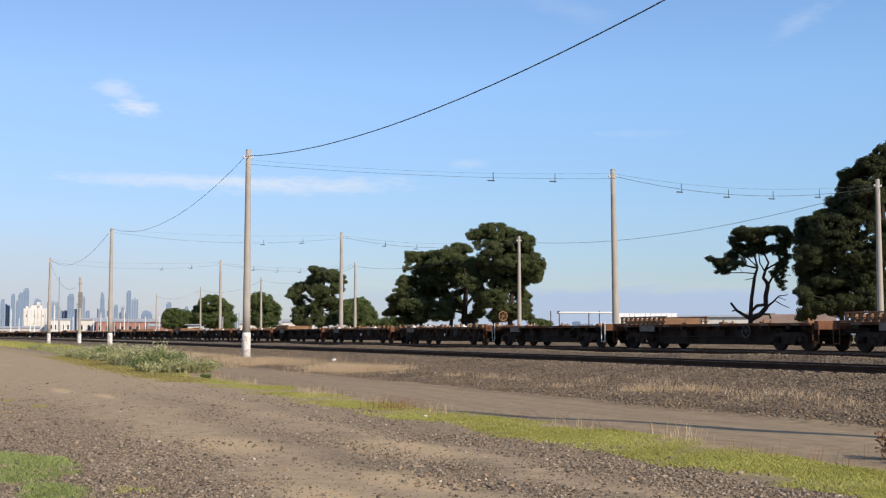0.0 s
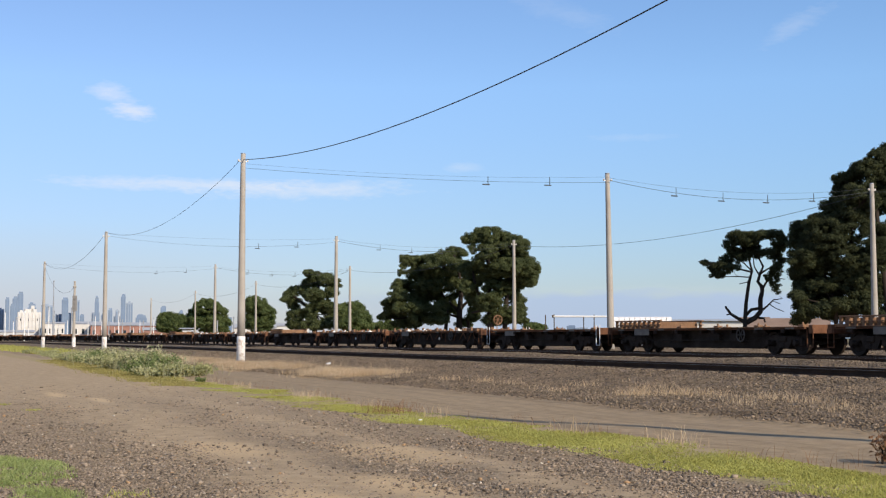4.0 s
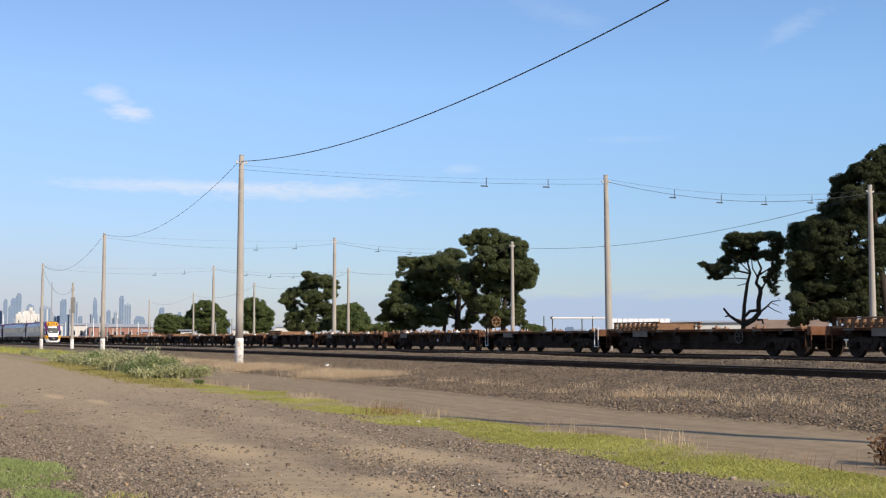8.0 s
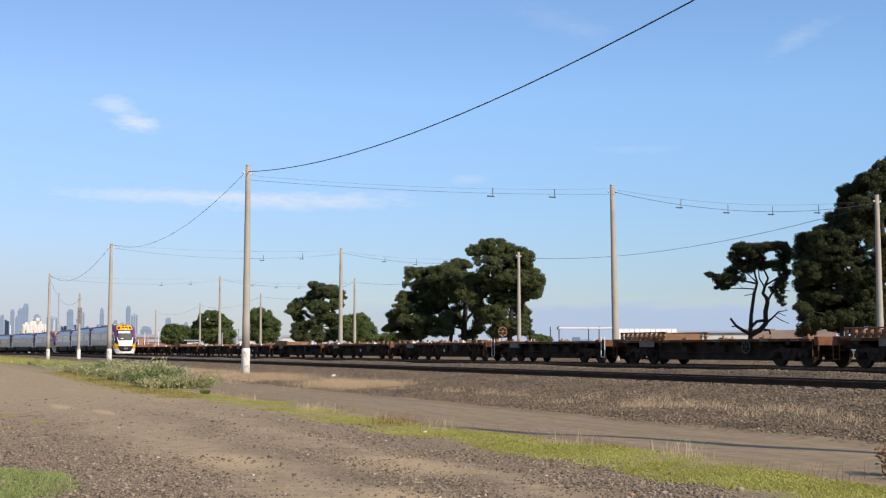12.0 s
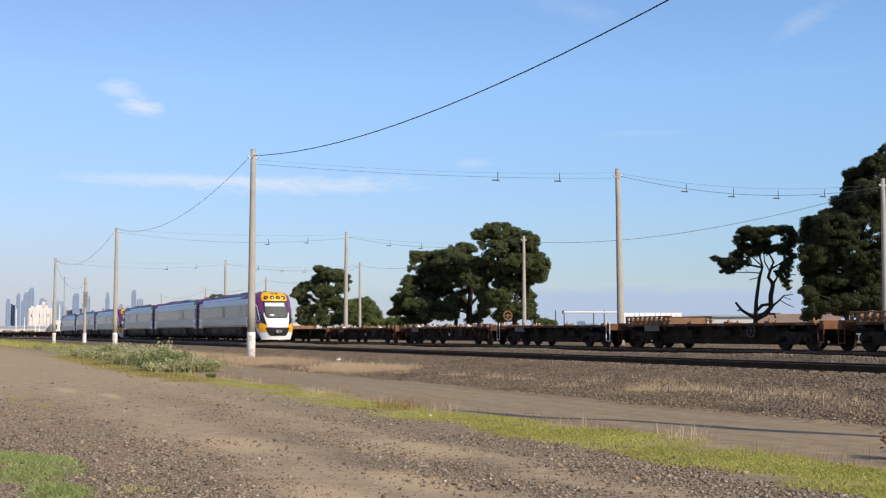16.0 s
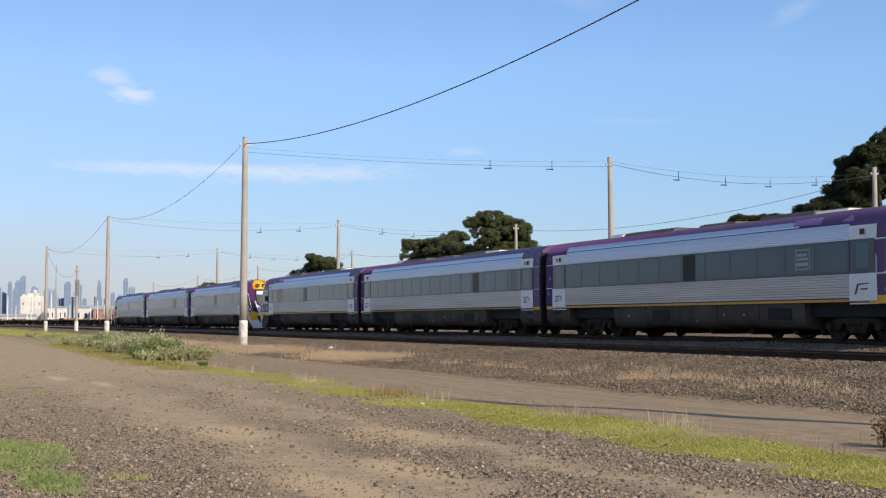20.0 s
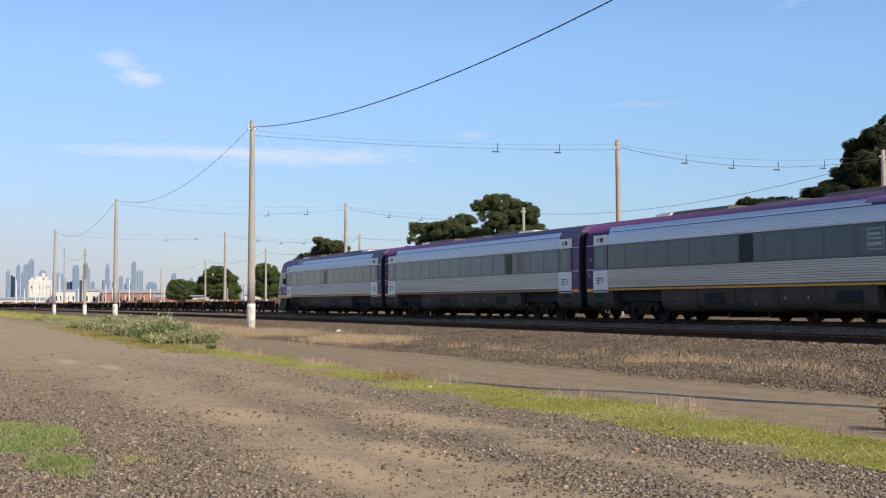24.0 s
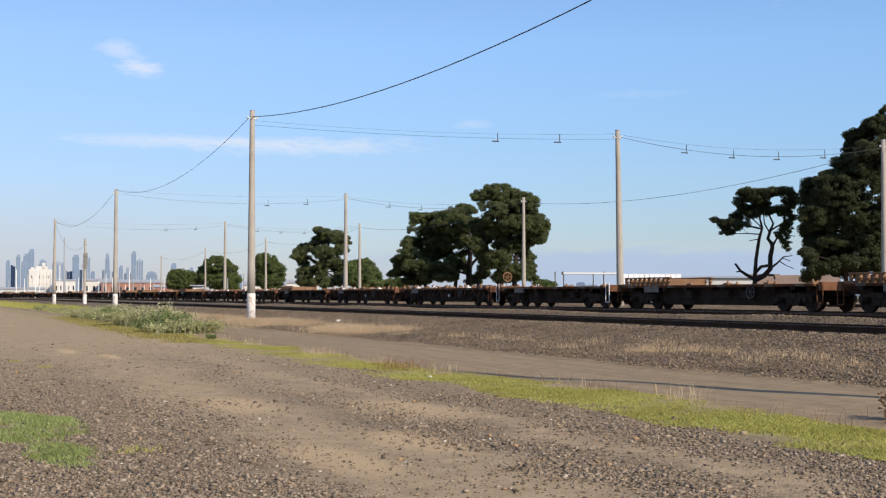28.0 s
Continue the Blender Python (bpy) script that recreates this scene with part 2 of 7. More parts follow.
def ballast_mat():
    m = bpy.data.materials.new("ballast_fines")
    m.use_nodes = True
    n = Nodes(m.node_tree)
    out, p = n.add("ShaderNodeOutputMaterial"), n.add("ShaderNodeBsdfPrincipled")
    n.link(p.outputs[0], out.inputs[0])
    co = n.add("ShaderNodeTexCoord").outputs["Object"]
    vor = n.add("ShaderNodeTexVoronoi")
    vor.inputs["Scale"].default_value = 13.0
    n.link(co, vor.inputs["Vector"])
    stone = n.mix(n.ramp(vor.outputs["Color"], 0.15, 0.9), (0.056, 0.042, 0.030), (0.275, 0.207, 0.14))
    c = n.mix(n.ramp(n.noise(co, 0.7, 4.0), 0.42, 0.66), stone, (0.235, 0.172, 0.115))
    n.link(c, p.inputs["Base Color"])
    p.inputs["Roughness"].default_value, p.inputs["Specular IOR Level"].default_value = 0.95, 0.15
    bp = n.add("ShaderNodeBump")
    bp.inputs["Strength"].default_value, bp.inputs["Distance"].default_value = 1.0, 0.05
    n.link(n.math("SUBTRACT", 0.6, vor.outputs["Distance"]), bp.inputs["Height"])
    n.link(bp.outputs[0], p.inputs["Normal"])
    return m


def stone_mat():
    """Loose pebbles: grey-brown, here and there a pale or a rusty one."""
    m = bpy.data.materials.new("gravel_stone")
    m.use_nodes = True
    n = Nodes(m.node_tree)
    out, p = n.add("ShaderNodeOutputMaterial"), n.add("ShaderNodeBsdfPrincipled")
    n.link(p.outputs[0], out.inputs[0])
    r = n.add("ShaderNodeNewGeometry").outputs["Random Per Island"]
    co = n.add("ShaderNodeTexCoord").outputs["Object"]
    c = n.mix(n.ramp(r, 0.0, 0.9), (0.062, 0.050, 0.041), (0.34, 0.272, 0.205))
    c = n.mix(n.ramp(r, 0.988, 0.99), c, (0.52, 0.46, 0.38))
    c = n.mix(n.ramp(n.math("FRACT", n.math("MULTIPLY", r, 37.0)), 0.975, 0.98), c, (0.38, 0.245, 0.135))
    c = n.mix(n.math("MULTIPLY", n.ramp(n.noise(co, 60.0, 3.0), 0.45, 0.7), 0.4), c, (0.30, 0.225, 0.155))
    n.link(c, p.inputs["Base Color"])
    p.inputs["Roughness"].default_value, p.inputs["Specular IOR Level"].default_value = 0.9, 0.2
    return m


DIRT, BALLAST = ground_mat(), ballast_mat()
STONE = stone_mat()
BALLAST_STONE = mat("ballast_stone", (0.040, 0.030, 0.022), (0.36, 0.275, 0.19), 0.9, 40.0, 0.9, island=0.75, bump=0.3, dirt=(0.10, 0.075, 0.052), dirt_at=(0.52, 0.68))
RAIL_STEEL = mat("rail_rust", (0.04, 0.026, 0.018), (0.075, 0.047, 0.032), 1.5, 25, 0.85, 0.0, spec=0.08)
RAIL_HEAD = mat("rail_head", (0.16, 0.145, 0.13), (0.24, 0.225, 0.21), 2.0, 40, 0.5, 0.8, 0.05)
TIMBER = mat("sleeper_timber", (0.07, 0.052, 0.04), (0.15, 0.115, 0.09), 2.0, 20, 0.9, stretch=(1, 0.2, 1))
POLE_CONCRETE = mat("pole_concrete", (0.32, 0.29, 0.255), (0.42, 0.385, 0.34), 0.7, 18, 0.9, bump=0.15, dirt=(0.24, 0.18, 0.13), dirt_at=(0.55, 0.8))
WHITEWASH = mat("whitewash", (0.72, 0.70, 0.67), (0.84, 0.82, 0.80), 3.4, 22, 0.9, dirt=(0.40, 0.27, 0.19), dirt_at=(0.50, 0.62))
CABLE = mat("cable", (0.035, 0.04, 0.05), (0.06, 0.07, 0.08), 3, 20, 0.6, bump=0)
GALV = mat("galvanised", (0.38, 0.39, 0.40), (0.52, 0.53, 0.54), 4, 30, 0.5, 0.6)
PORCELAIN = mat("porcelain", (0.55, 0.5, 0.45), (0.75, 0.72, 0.68), 5, 30, 0.3, bump=0)
BARK = mat("bark", (0.022, 0.017, 0.014), (0.055, 0.042, 0.033), 1.2, 9, 0.95, bump=0.6, stretch=(1, 1, 0.25))
NEEDLES = leafy("needles", (0.042, 0.058, 0.027), (0.140, 0.160, 0.066), 0.85, 0.3)
BROADLEAF = leafy("broad_leaves", (0.048, 0.078, 0.028), (0.15, 0.18, 0.065), 0.8, 0.25)
# darker copy of the pine needles: the crowns' self-shade put into colour
SHADED_NEEDLES = leafy("shaded_needles", (0.026, 0.034, 0.019), (0.082, 0.092, 0.042), 0.85, 0.25)
GRASS = leafy("green_grass", (0.30, 0.285, 0.07), (0.56, 0.55, 0.17), 0.7, 0.4)
LAWN = leafy("soft_grass", (0.20, 0.25, 0.075), (0.42, 0.475, 0.19), 0.7, 0.35)
DRYGRASS = leafy("dry_grass", (0.52, 0.37, 0.22), (0.80, 0.63, 0.42), 0.7, 0.45)
OLIVE_GRASS = leafy("olive_grass", (0.22, 0.19, 0.06), (0.42, 0.37, 0.14), 0.75, 0.3)
WEED = leafy("weed_leaves", (0.25, 0.26, 0.10), (0.58, 0.57, 0.32), 0.75, 0.42)
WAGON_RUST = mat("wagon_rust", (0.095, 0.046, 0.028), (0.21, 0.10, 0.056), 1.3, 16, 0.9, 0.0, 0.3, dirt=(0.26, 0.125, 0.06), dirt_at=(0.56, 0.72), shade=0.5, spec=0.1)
# lighter rust: sunlight on deck and flanges is added to the colour
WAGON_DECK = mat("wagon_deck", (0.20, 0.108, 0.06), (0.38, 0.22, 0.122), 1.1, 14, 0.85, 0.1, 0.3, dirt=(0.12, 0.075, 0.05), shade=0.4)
# near-black grime; the shade under the frames is part of this colour
WAGON_DARK = mat("shaded_grime", (0.026, 0.020, 0.016), (0.062, 0.045, 0.035), 2, 20, 0.9, 0.0, 0.2, spec=0.08)
WHITE_PAINT = mat("white_paint", (0.70, 0.70, 0.69), (0.82, 0.82, 0.81), 2, 25, 0.5, bump=0.05, dirt=(0.5, 0.46, 0.4), dirt_at=(0.66, 0.85))


# ---- building blocks ----
class Geo:
    """Collects vertices and faces; each face keeps the number of its material."""

    def __init__(self):
        self.v, self.f, self.m, self.slot = [], [], [], 0

    def face(self, *points):
        i = len(self.v)
        self.v += [tuple(p) for p in points]
        self.f.append(tuple(range(i, i + len(points))))
        self.m.append(self.slot)

    def box(self, x0, x1, y0, y1, z0, z1, b=0.0):
        """A box with chamfered edges of width b."""
        i = len(self.v)
        if b <= 0:
            self.v += [(x, y, z) for x in (x0, x1) for y in (y0, y1) for z in (z0, z1)]
            new_faces = [(0, 1, 3, 2), (4, 6, 7, 5), (0, 4, 5, 1), (2, 3, 7, 6), (0, 2, 6, 4), (1, 5, 7, 3)]
        else:
            lo, hi = (x0, y0, z0), (x1, y1, z1)
            number = {}
            for c in range(8):
                bits = (c >> 2 & 1, c >> 1 & 1, c & 1)
                for axis in range(3):
                    p = [hi[k] - b if bits[k] else lo[k] + b for k in range(3)]
                    p[axis] = hi[axis] if bits[axis] else lo[axis]
                    number[c, axis] = len(self.v) - i
                    self.v.append(tuple(p))
            new_faces = []
            for axis in range(3):
                o1, o2 = [k for k in range(3) if k != axis]
                w1, w2, wa = 4 >> o1, 4 >> o2, 4 >> axis
                for side in (0, 1):
                    c = wa * side
                    loop = [c, c + w1, c + w1 + w2, c + w2]
                    new_faces.append(tuple(number[k, axis] for k in loop))
                for s1 in (0, 1):
                    for s2 in (0, 1):
                        c = w1 * s1 + w2 * s2
                        new_faces.append((number[c, o1], number[c + wa, o1], number[c + wa, o2], number[c, o2]))
            for c in range(8):
                new_faces.append((number[c, 0], number[c, 1], number[c, 2]))
        self.f += [tuple(i + k for k in q) for q in new_faces]
        self.m += [self.slot] * len(new_faces)

    def tube(self, points, radii, n=8, caps=True):
        """A tapered tube along points."""
        points = [Vector(p) for p in points]
        i = len(self.v)
        side = None
        for k, p in enumerate(points):
            way = (points[min(k + 1, len(points) - 1)] - points[max(k - 1, 0)]).normalized()
            if side is None:
                side = way.orthogonal().normalized()
            side = (side - way * side.dot(way)).normalized()
            up = way.cross(side)
            r = radii[k] if isinstance(radii, (list, tuple)) else radii
            for j in range(n):
                a = 2 * math.pi * j / n
                self.v.append(tuple(p + (side * math.cos(a) + up * math.sin(a)) * r))
        for k in range(len(points) - 1):
            for j in range(n):
                a, b = i + k * n + j, i + k * n + (j + 1) % n
                self.f.append((a, b, b + n, a + n))
                self.m.append(self.slot)
        if caps:
            self.f.append(tuple(i + j for j in reversed(range(n))))
            self.f.append(tuple(i + (len(points) - 1) * n + j for j in range(n)))
            self.m += [self.slot] * 2

    def prism(self, outline, x0, x1):
        """An outline in (y, z), drawn out along x."""
        i, n = len(self.v), len(outline)
        self.v += [(x0, y, z) for y, z in outline] + [(x1, y, z) for y, z in outline]
        for j in range(n):
            k = (j + 1) % n
            self.f.append((i + j, i + k, i + n + k, i + n + j))
        self.f += [tuple(i + j for j in reversed(range(n))), tuple(i + n + j for j in range(n))]
        self.m += [self.slot] * (n + 2)

    def prism_y(self, outline, y0, y1):
        """An outline in (x, z), drawn out along y."""
        i, n = len(self.v), len(outline)
        self.v += [(x, y0, z) for x, z in outline] + [(x, y1, z) for x, z in outline]
        for j in range(n):
            k = (j + 1) % n
            self.f.append((i + j, i + n + j, i + n + k, i + k))
        self.f += [tuple(i + j for j in range(n)), tuple(i + n + j for j in reversed(range(n)))]
        self.m += [self.slot] * (n + 2)

    def mesh(self, name, materials, smooth=False):
        me = bpy.data.meshes.new(name)
        me.from_pydata(self.v, [], self.f)
        for m in materials if isinstance(materials, (list, tuple)) else [materials]:
            me.materials.append(m)
        if any(self.m):
            me.polygons.foreach_set("material_index", self.m)
        if smooth:
            me.polygons.foreach_set("use_smooth", [True] * len(me.polygons))
        me.update()
        return me


def part(name, geo, material, parent, label="", smooth=False, at=None):
    """Links a Geo or a mesh as ONE mesh object under a thing or part."""
    me = geo.mesh(name, material, smooth) if isinstance(geo, Geo) else geo
    ob = new(name, me)
    ob.parent = parent
    if at is not None:
        ob.matrix_basis = at
    if label:
        ob["label"] = label
    return ob


def thing(name, m, label, category, group="", kind=""):
    ob = new(name)
    ob.matrix_basis = m
    ob.empty_display_size = 0.2
    return tagged(ob, label, category, group, kind)


def quick_mesh(name, verts, faces, material, smooth=False):
    """A mesh from arrays: verts (n, 3), faces (m, 3 or 4)."""
    me = bpy.data.meshes.new(name)
    k = faces.shape[1]
    me.vertices.add(len(verts))
    me.vertices.foreach_set("co", np.ascontiguousarray(verts, dtype=np.float32).ravel())
    me.loops.add(faces.size)
    me.loops.foreach_set("vertex_index", np.ascontiguousarray(faces, dtype=np.int32).ravel())
    me.polygons.add(len(faces))
    me.polygons.foreach_set("loop_start", np.arange(0, faces.size, k, dtype=np.int32))
    if smooth:
        me.polygons.foreach_set("use_smooth", np.ones(len(faces), dtype=bool))
    me.materials.append(material)
    me.update(calc_edges=True)
    me.validate()
    return me


def spin(rng, n):
    """n random rotations."""
    q = rng.normal(size=(n, 4))
    q /= np.linalg.norm(q, axis=1, keepdims=True)
    w, x, y, z = q.T
    return np.stack([np.stack([1 - 2 * (y * y + z * z), 2 * (x * y - z * w), 2 * (x * z + y * w)], -1),
                     np.stack([2 * (x * y + z * w), 1 - 2 * (x * x + z * z), 2 * (y * z - x * w)], -1),
                     np.stack([2 * (x * z - y * w), 2 * (y * z + x * w), 1 - 2 * (x * x + y * y)], -1)], 1)


def pebbles(rng, place, size):
    """Uneven eight-sided stones at place (n, 3) of half-width size (n)."""
    n = len(place)
    base = np.array([(1, 0, 0), (0, 1, 0), (-1, 0, 0), (0, -1, 0), (0, 0, 1), (0, 0, -1)], float)
    tri = np.array([(0, 1, 4), (1, 2, 4), (2, 3, 4), (3, 0, 4), (1, 0, 5), (2, 1, 5), (3, 2, 5), (0, 3, 5)])
    v = base[None] * rng.uniform(0.5, 1.35, (n, 6, 1)) + rng.uniform(-0.32, 0.32, (n, 6, 3))
    v = np.einsum("nij,nkj->nki", spin(rng, n), v)
    v[:, :, 2] *= 0.6
    v = v * size[:, None, None] + place[:, None]
    f = tri[None] + (np.arange(n) * 6)[:, None, None]
    return v.reshape(-1, 3), f.reshape(-1, 3)


def blades(rng, place, height, lean, width):
    """Bent grass blades: two triangles and a tip each, at place (n, 3)."""
    n = len(place)
    a = rng.uniform(0, 2 * math.pi, n)
    side = np.stack([np.cos(a), np.sin(a), np.zeros(n)], 1) * width[:, None]
    b = rng.uniform(0, 2 * math.pi, n)
    out = np.stack([np.cos(b), np.sin(b), np.zeros(n)], 1) * (lean * height)[:, None]
    up = np.array([0, 0, 1.0])
    p0, p1 = place - side, place + side
    mid = place + out * 0.35 + up * (height * 0.6)[:, None]
    tip = place + out + up * (height * rng.uniform(0.8, 1.0, n))[:, None]
    v = np.stack([p0, p1, mid + side * 0.7, mid - side * 0.7, tip], 1)
    f = np.array([(0, 1, 2), (0, 2, 3), (3, 2, 4)])[None] + (np.arange(n) * 5)[:, None, None]
    return v.reshape(-1, 3), f.reshape(-1, 3)


def leaves(rng, place, size, flat=0.0):
    """Small pointed leaves or needle sprays turned all ways."""
    n = len(place)
    base = np.array([(-0.9, -0.33, 0), (-0.7, 0.36, 0.1), (1.1, 0, 0)], float)
    v = np.einsum("nij,kj->nki", spin(rng, n), base) * size[:, None, None]
    v[:, :, 2] *= 1 - flat
    v += place[:, None]
    f = np.array([(0, 1, 2)])[None] + (np.arange(n) * 3)[:, None, None]
    return v.reshape(-1, 3), f.reshape(-1, 3)


# ---- the ground and the railway bed ----
RAIL_A, RAIL_B, RAIL_C = (22.9, 0.82), (27.4, 1.02), (33.4, 0.97)     # y of each track, height of its rail tops


def bend(x):
    """Sideways swing of the whole line where it curves, far along."""
    f = np.clip((-250.0 - x) / 110.0, 0.0, 1.0)
    return -9.0 * f * f * (3 - 2 * f)


def on_line(x0, x1, y, z, turn=0):
    """The pose of a vehicle with its origin at x0 and its other end at x1, set along the line."""
    ya, yb = float(bend(x0)), float(bend(x1))
    return pose(x0, y + ya, z, 0, 0, turn + math.degrees(math.atan((ya - yb) / (x0 - x1))))


def bed_height(y):
    """The embankment across the tracks."""
    return np.interp(y, [-500, 14.6, 15.6, 18.0, 20.3, 21.0, 24.6, 25.3, 29.5, 31.5, 35.4, 38.0, 45.0, 62.0, 66.0, 3000],
                     [0, 0, 0.08, 0.22, 0.50, 0.580, 0.61, 0.865, 0.87, 0.83, 0.84, 0.93, 0.98, 0.98, 0.5, 0.5])


def rough_ground(x, y):
    """Gentle unevenness of the yard."""
    return 0.035 * np.sin(x * 0.31 + 1.3 * np.sin(y * 0.23)) * np.cos(y * 0.47 + 0.6) + 0.018 * np.sin(x * 1.1 + y * 0.7) * np.sin(y * 1.3 - x * 0.4)


def sheet(name, xs, ys, lift, material, label, category, uneven=1.0):
    X, Y = np.meshgrid(xs, ys, indexing="ij")
    if lift:
        Y = Y + bend(X)
    Z = bed_height(Y - bend(X)) + lift * np.clip((Y - bend(X) - ys[0]) / 0.7, 0, 1) + uneven * rough_ground(X, Y) * np.clip((170 + X) / 60, 0, 1)
    v = np.stack([X, Y, Z], -1).reshape(-1, 3)
    nx, ny = len(xs), len(ys)
    i = (np.arange(nx - 1)[:, None] * ny + np.arange(ny - 1)[None]).ravel()
    f = np.stack([i, i + ny, i + ny + 1, i + 1], 1)
    ob = new(name, quick_mesh(name, v, f, material, True))
    return tagged(ob, label, category, kind="structure")


xs = np.concatenate([np.linspace(-4800, -420, 30), np.linspace(-400, -62, 120), np.linspace(-60, 14, 220), np.linspace(17, 1500, 20)])
ys = np.concatenate([np.linspace(-1200, -25, 14), np.linspace(-20, 40, 160), np.linspace(45, 4600, 30)])
sheet("ground", xs, ys, 0.0, DIRT, "brown dirt and gravel yard with a packed dirt lane", "ground")
xs = np.concatenate([np.linspace(-4000, -320, 20), np.linspace(-300, 60, 300)])
ys = np.concatenate([np.linspace(15.3, 38.5, 90), np.linspace(40, 64, 20)])
sheet("ballast_bed", xs, ys, 0.045, BALLAST, "grey-brown crushed stone railway embankment", "ballast", 1.0)


def rail_outline(y, top):
    h, w = 0.16, 0.035
    return [(y - 0.07, top - h), (y + 0.07, top - h), (y + 0.07, top - h + 0.015), (y + 0.012, top - h + 0.035), (y + 0.012, top - 0.045),
            (y + w, top - 0.035), (y + w, top - 0.004), (y + w - 0.006, top), (y - w + 0.006, top), (y - w, top - 0.004),
            (y - w, top - 0.035), (y - 0.012, top - 0.045), (y - 0.012, top - h + 0.035), (y - 0.07, top - h + 0.015)]


def sweep(g, outline, stops):
    """An outline in (y, z), drawn along the line through the given x."""
    n = len(outline)
    for x in stops:
        g.v += [(x, y + float(bend(x)), z) for y, z in outline]
    for k in range(len(stops) - 1):
        for j in range(n):
            i, q = k * n + j, k * n + (j + 1) % n
            g.f.append((i, i + n, q + n, q))
    g.f += [tuple(range(n)), tuple(reversed(range((len(stops) - 1) * n, len(stops) * n)))]
    g.m = [0] * len(g.f)


def track(name, y, top, label, used):
    t = thing(name, pose(0, 0, 0), label, "railway track", "railway tracks", "structure")
    for s in (-0.835, 0.835):
        g, h = Geo(), Geo()
        stops = [80.0, -250.0] + [-250.0 - 110.0 * k / 16 for k in range(1, 17)] + [-2600.0]
        sweep(g, rail_outline(y + s, top), stops)
        rail = part("rail", g, RAIL_STEEL, t)
        sweep(h, [(y + s - 0.028, top + 0.0005), (y + s + 0.028, top + 0.0005), (y + s + 0.028, top + 0.003), (y + s - 0.028, top + 0.003)], stops)
        part("rail_head", h, RAIL_HEAD if used else RAIL_STEEL, rail, "worn bright running surface" if used else "")
    g = Geo()
    g.box(-0.115, 0.115, -1.3, 1.3, -0.13, 0.0, 0.012)
    me = g.mesh("sleeper", TIMBER)
    rng = random.Random(int(y * 10))
    for k in range(150):
        part("sleeper", me, None, t, at=pose(-12 - k * 0.685 + rng.uniform(-0.02, 0.02), y + rng.uniform(-0.03, 0.03), top - 0.168, 0, 0, rng.uniform(-1, 1)))
    far = Geo()
    for k in range(150, 620):
        x = -12 - k * 0.685
        q = y + float(bend(x))
        far.box(x - 0.115, x + 0.115, q - 1.3, q + 1.3, top - 0.31, top - 0.18)
    tagged(part("far_sleepers", far, TIMBER, t), kind="stuff")


track("near_track", *RAIL_A, "rusty empty rails on timber sleepers in ballast", True)
track("middle_track", *RAIL_B, "steel rails on timber sleepers under the passenger train", True)
track("far_siding", 45.0, 1.14, "rusty rails of a further siding behind the wagons", False)
track("siding_track", *RAIL_C, "rusty siding rails under the stored flat wagons", False)


# ---- poles and wires of the old yard ----
def power_pole(x, y, z, height, label, painted=True, lean=(0, 0), thick=1.0):
    t = thing("power_pole", pose(x, y, z, lean[0], lean[1], 0), label, "pole", "tall poles along the yard")
    g = Geo()
    low = 1.55 if painted else 0.0
    hs = [low + (height - low) * k / 7 for k in range(8)]
    g.tube([(0, 0, h) for h in hs], [thick * (0.235 - 0.10 * h / height) for h in hs], 14)
    part("shaft", g, POLE_CONCRETE, t, smooth=True)
    if painted:
        g = Geo()
        g.tube([(0, 0, -0.3), (0, 0, 1.5), (0, 0, 1.56)], [0.242 * thick, 0.236 * thick, 0.228 * thick], 14)
        part("painted_base", g, WHITEWASH, t, "white painted base with scuffs", True)
    g = Geo()
    g.tube([(0, 0, height), (0, 0, height + 0.05)], [0.15, 0.12], 12)
    part("cap", g, GALV, t)
    g = Geo()
    g.tube([(0, -0.30, height - 0.42), (0, 0.30, height - 0.42)], 0.025, 6)
    part("cross_pin", g, GALV, t)
    for s in (-1, 1):
        g = Geo()
        g.tube([(0, 0.26 * s, height - 0.42), (0, 0.26 * s, height - 0.36), (0, 0.26 * s, height - 0.30)], [0.05, 0.06, 0.03], 8)
        part("insulator", g, PORCELAIN, t)
    return t


def span(a, b, sag, r, name="overhead_wire", label="thin dark overhead wire slung between poles", n=28):
    """A slack wire between two points."""
    a, b = Vector(a), Vector(b)
    g = Geo()
    pts = []
    for k in range(n + 1):
        f = k / n
        p = a.lerp(b, f)
        p.z -= sag * 4 * f * (1 - f)
        pts.append(p)
    g.tube(pts, r, 5)
    ob = new(name, g.mesh(name, CABLE, True))
    return tagged(ob, label, "wire", "overhead wires")


def hanger(p, along):
    """A dropper clip on a cross wire: an upright with a short arm below the wire."""
    t = thing("wire_hanger", Matrix.Translation(p) @ pose(0, 0, 0, 0, 0, along), "small metal dropper clamped to a cross wire", "wire hanger", "wire hangers")
    g = Geo()
    g.tube([(0, 0, -0.18), (0, 0, 0.32)], 0.022, 6)
    part("rod", g, CABLE, t)
    g = Geo()
    g.box(-0.36, 0.10, -0.03, 0.03, -0.22, -0.15, 0.012)
    part("clamp", g, CABLE, t)


P_ROW = [(-5.5, 17.5), (-71.0, 17.6), (-123.4, 17.7), (-177.3, 17.6)]
A_ROW = [(-16.0, 39.6), (-68.35, 39.6), (-121.7, 39.6), (-174.5, 39.6)]
B_ROW = [(-13.5, 58.0), (-66.5, 58.0), (-119.6, 58.0), (-171.9, 58.0), (-223.5, 58.0), (-274.0, 58.0), (-326, 58.0)]
for k, (x, y) in enumerate(P_ROW):
    power_pole(x, y, float(bed_height(y)) - 0.05, (12.2, 11.75, 11.3, 11.45)[k], "tall weathered concrete pole with white painted base", True, (0, 0.1), 1.35 if k == 0 else 1.0)
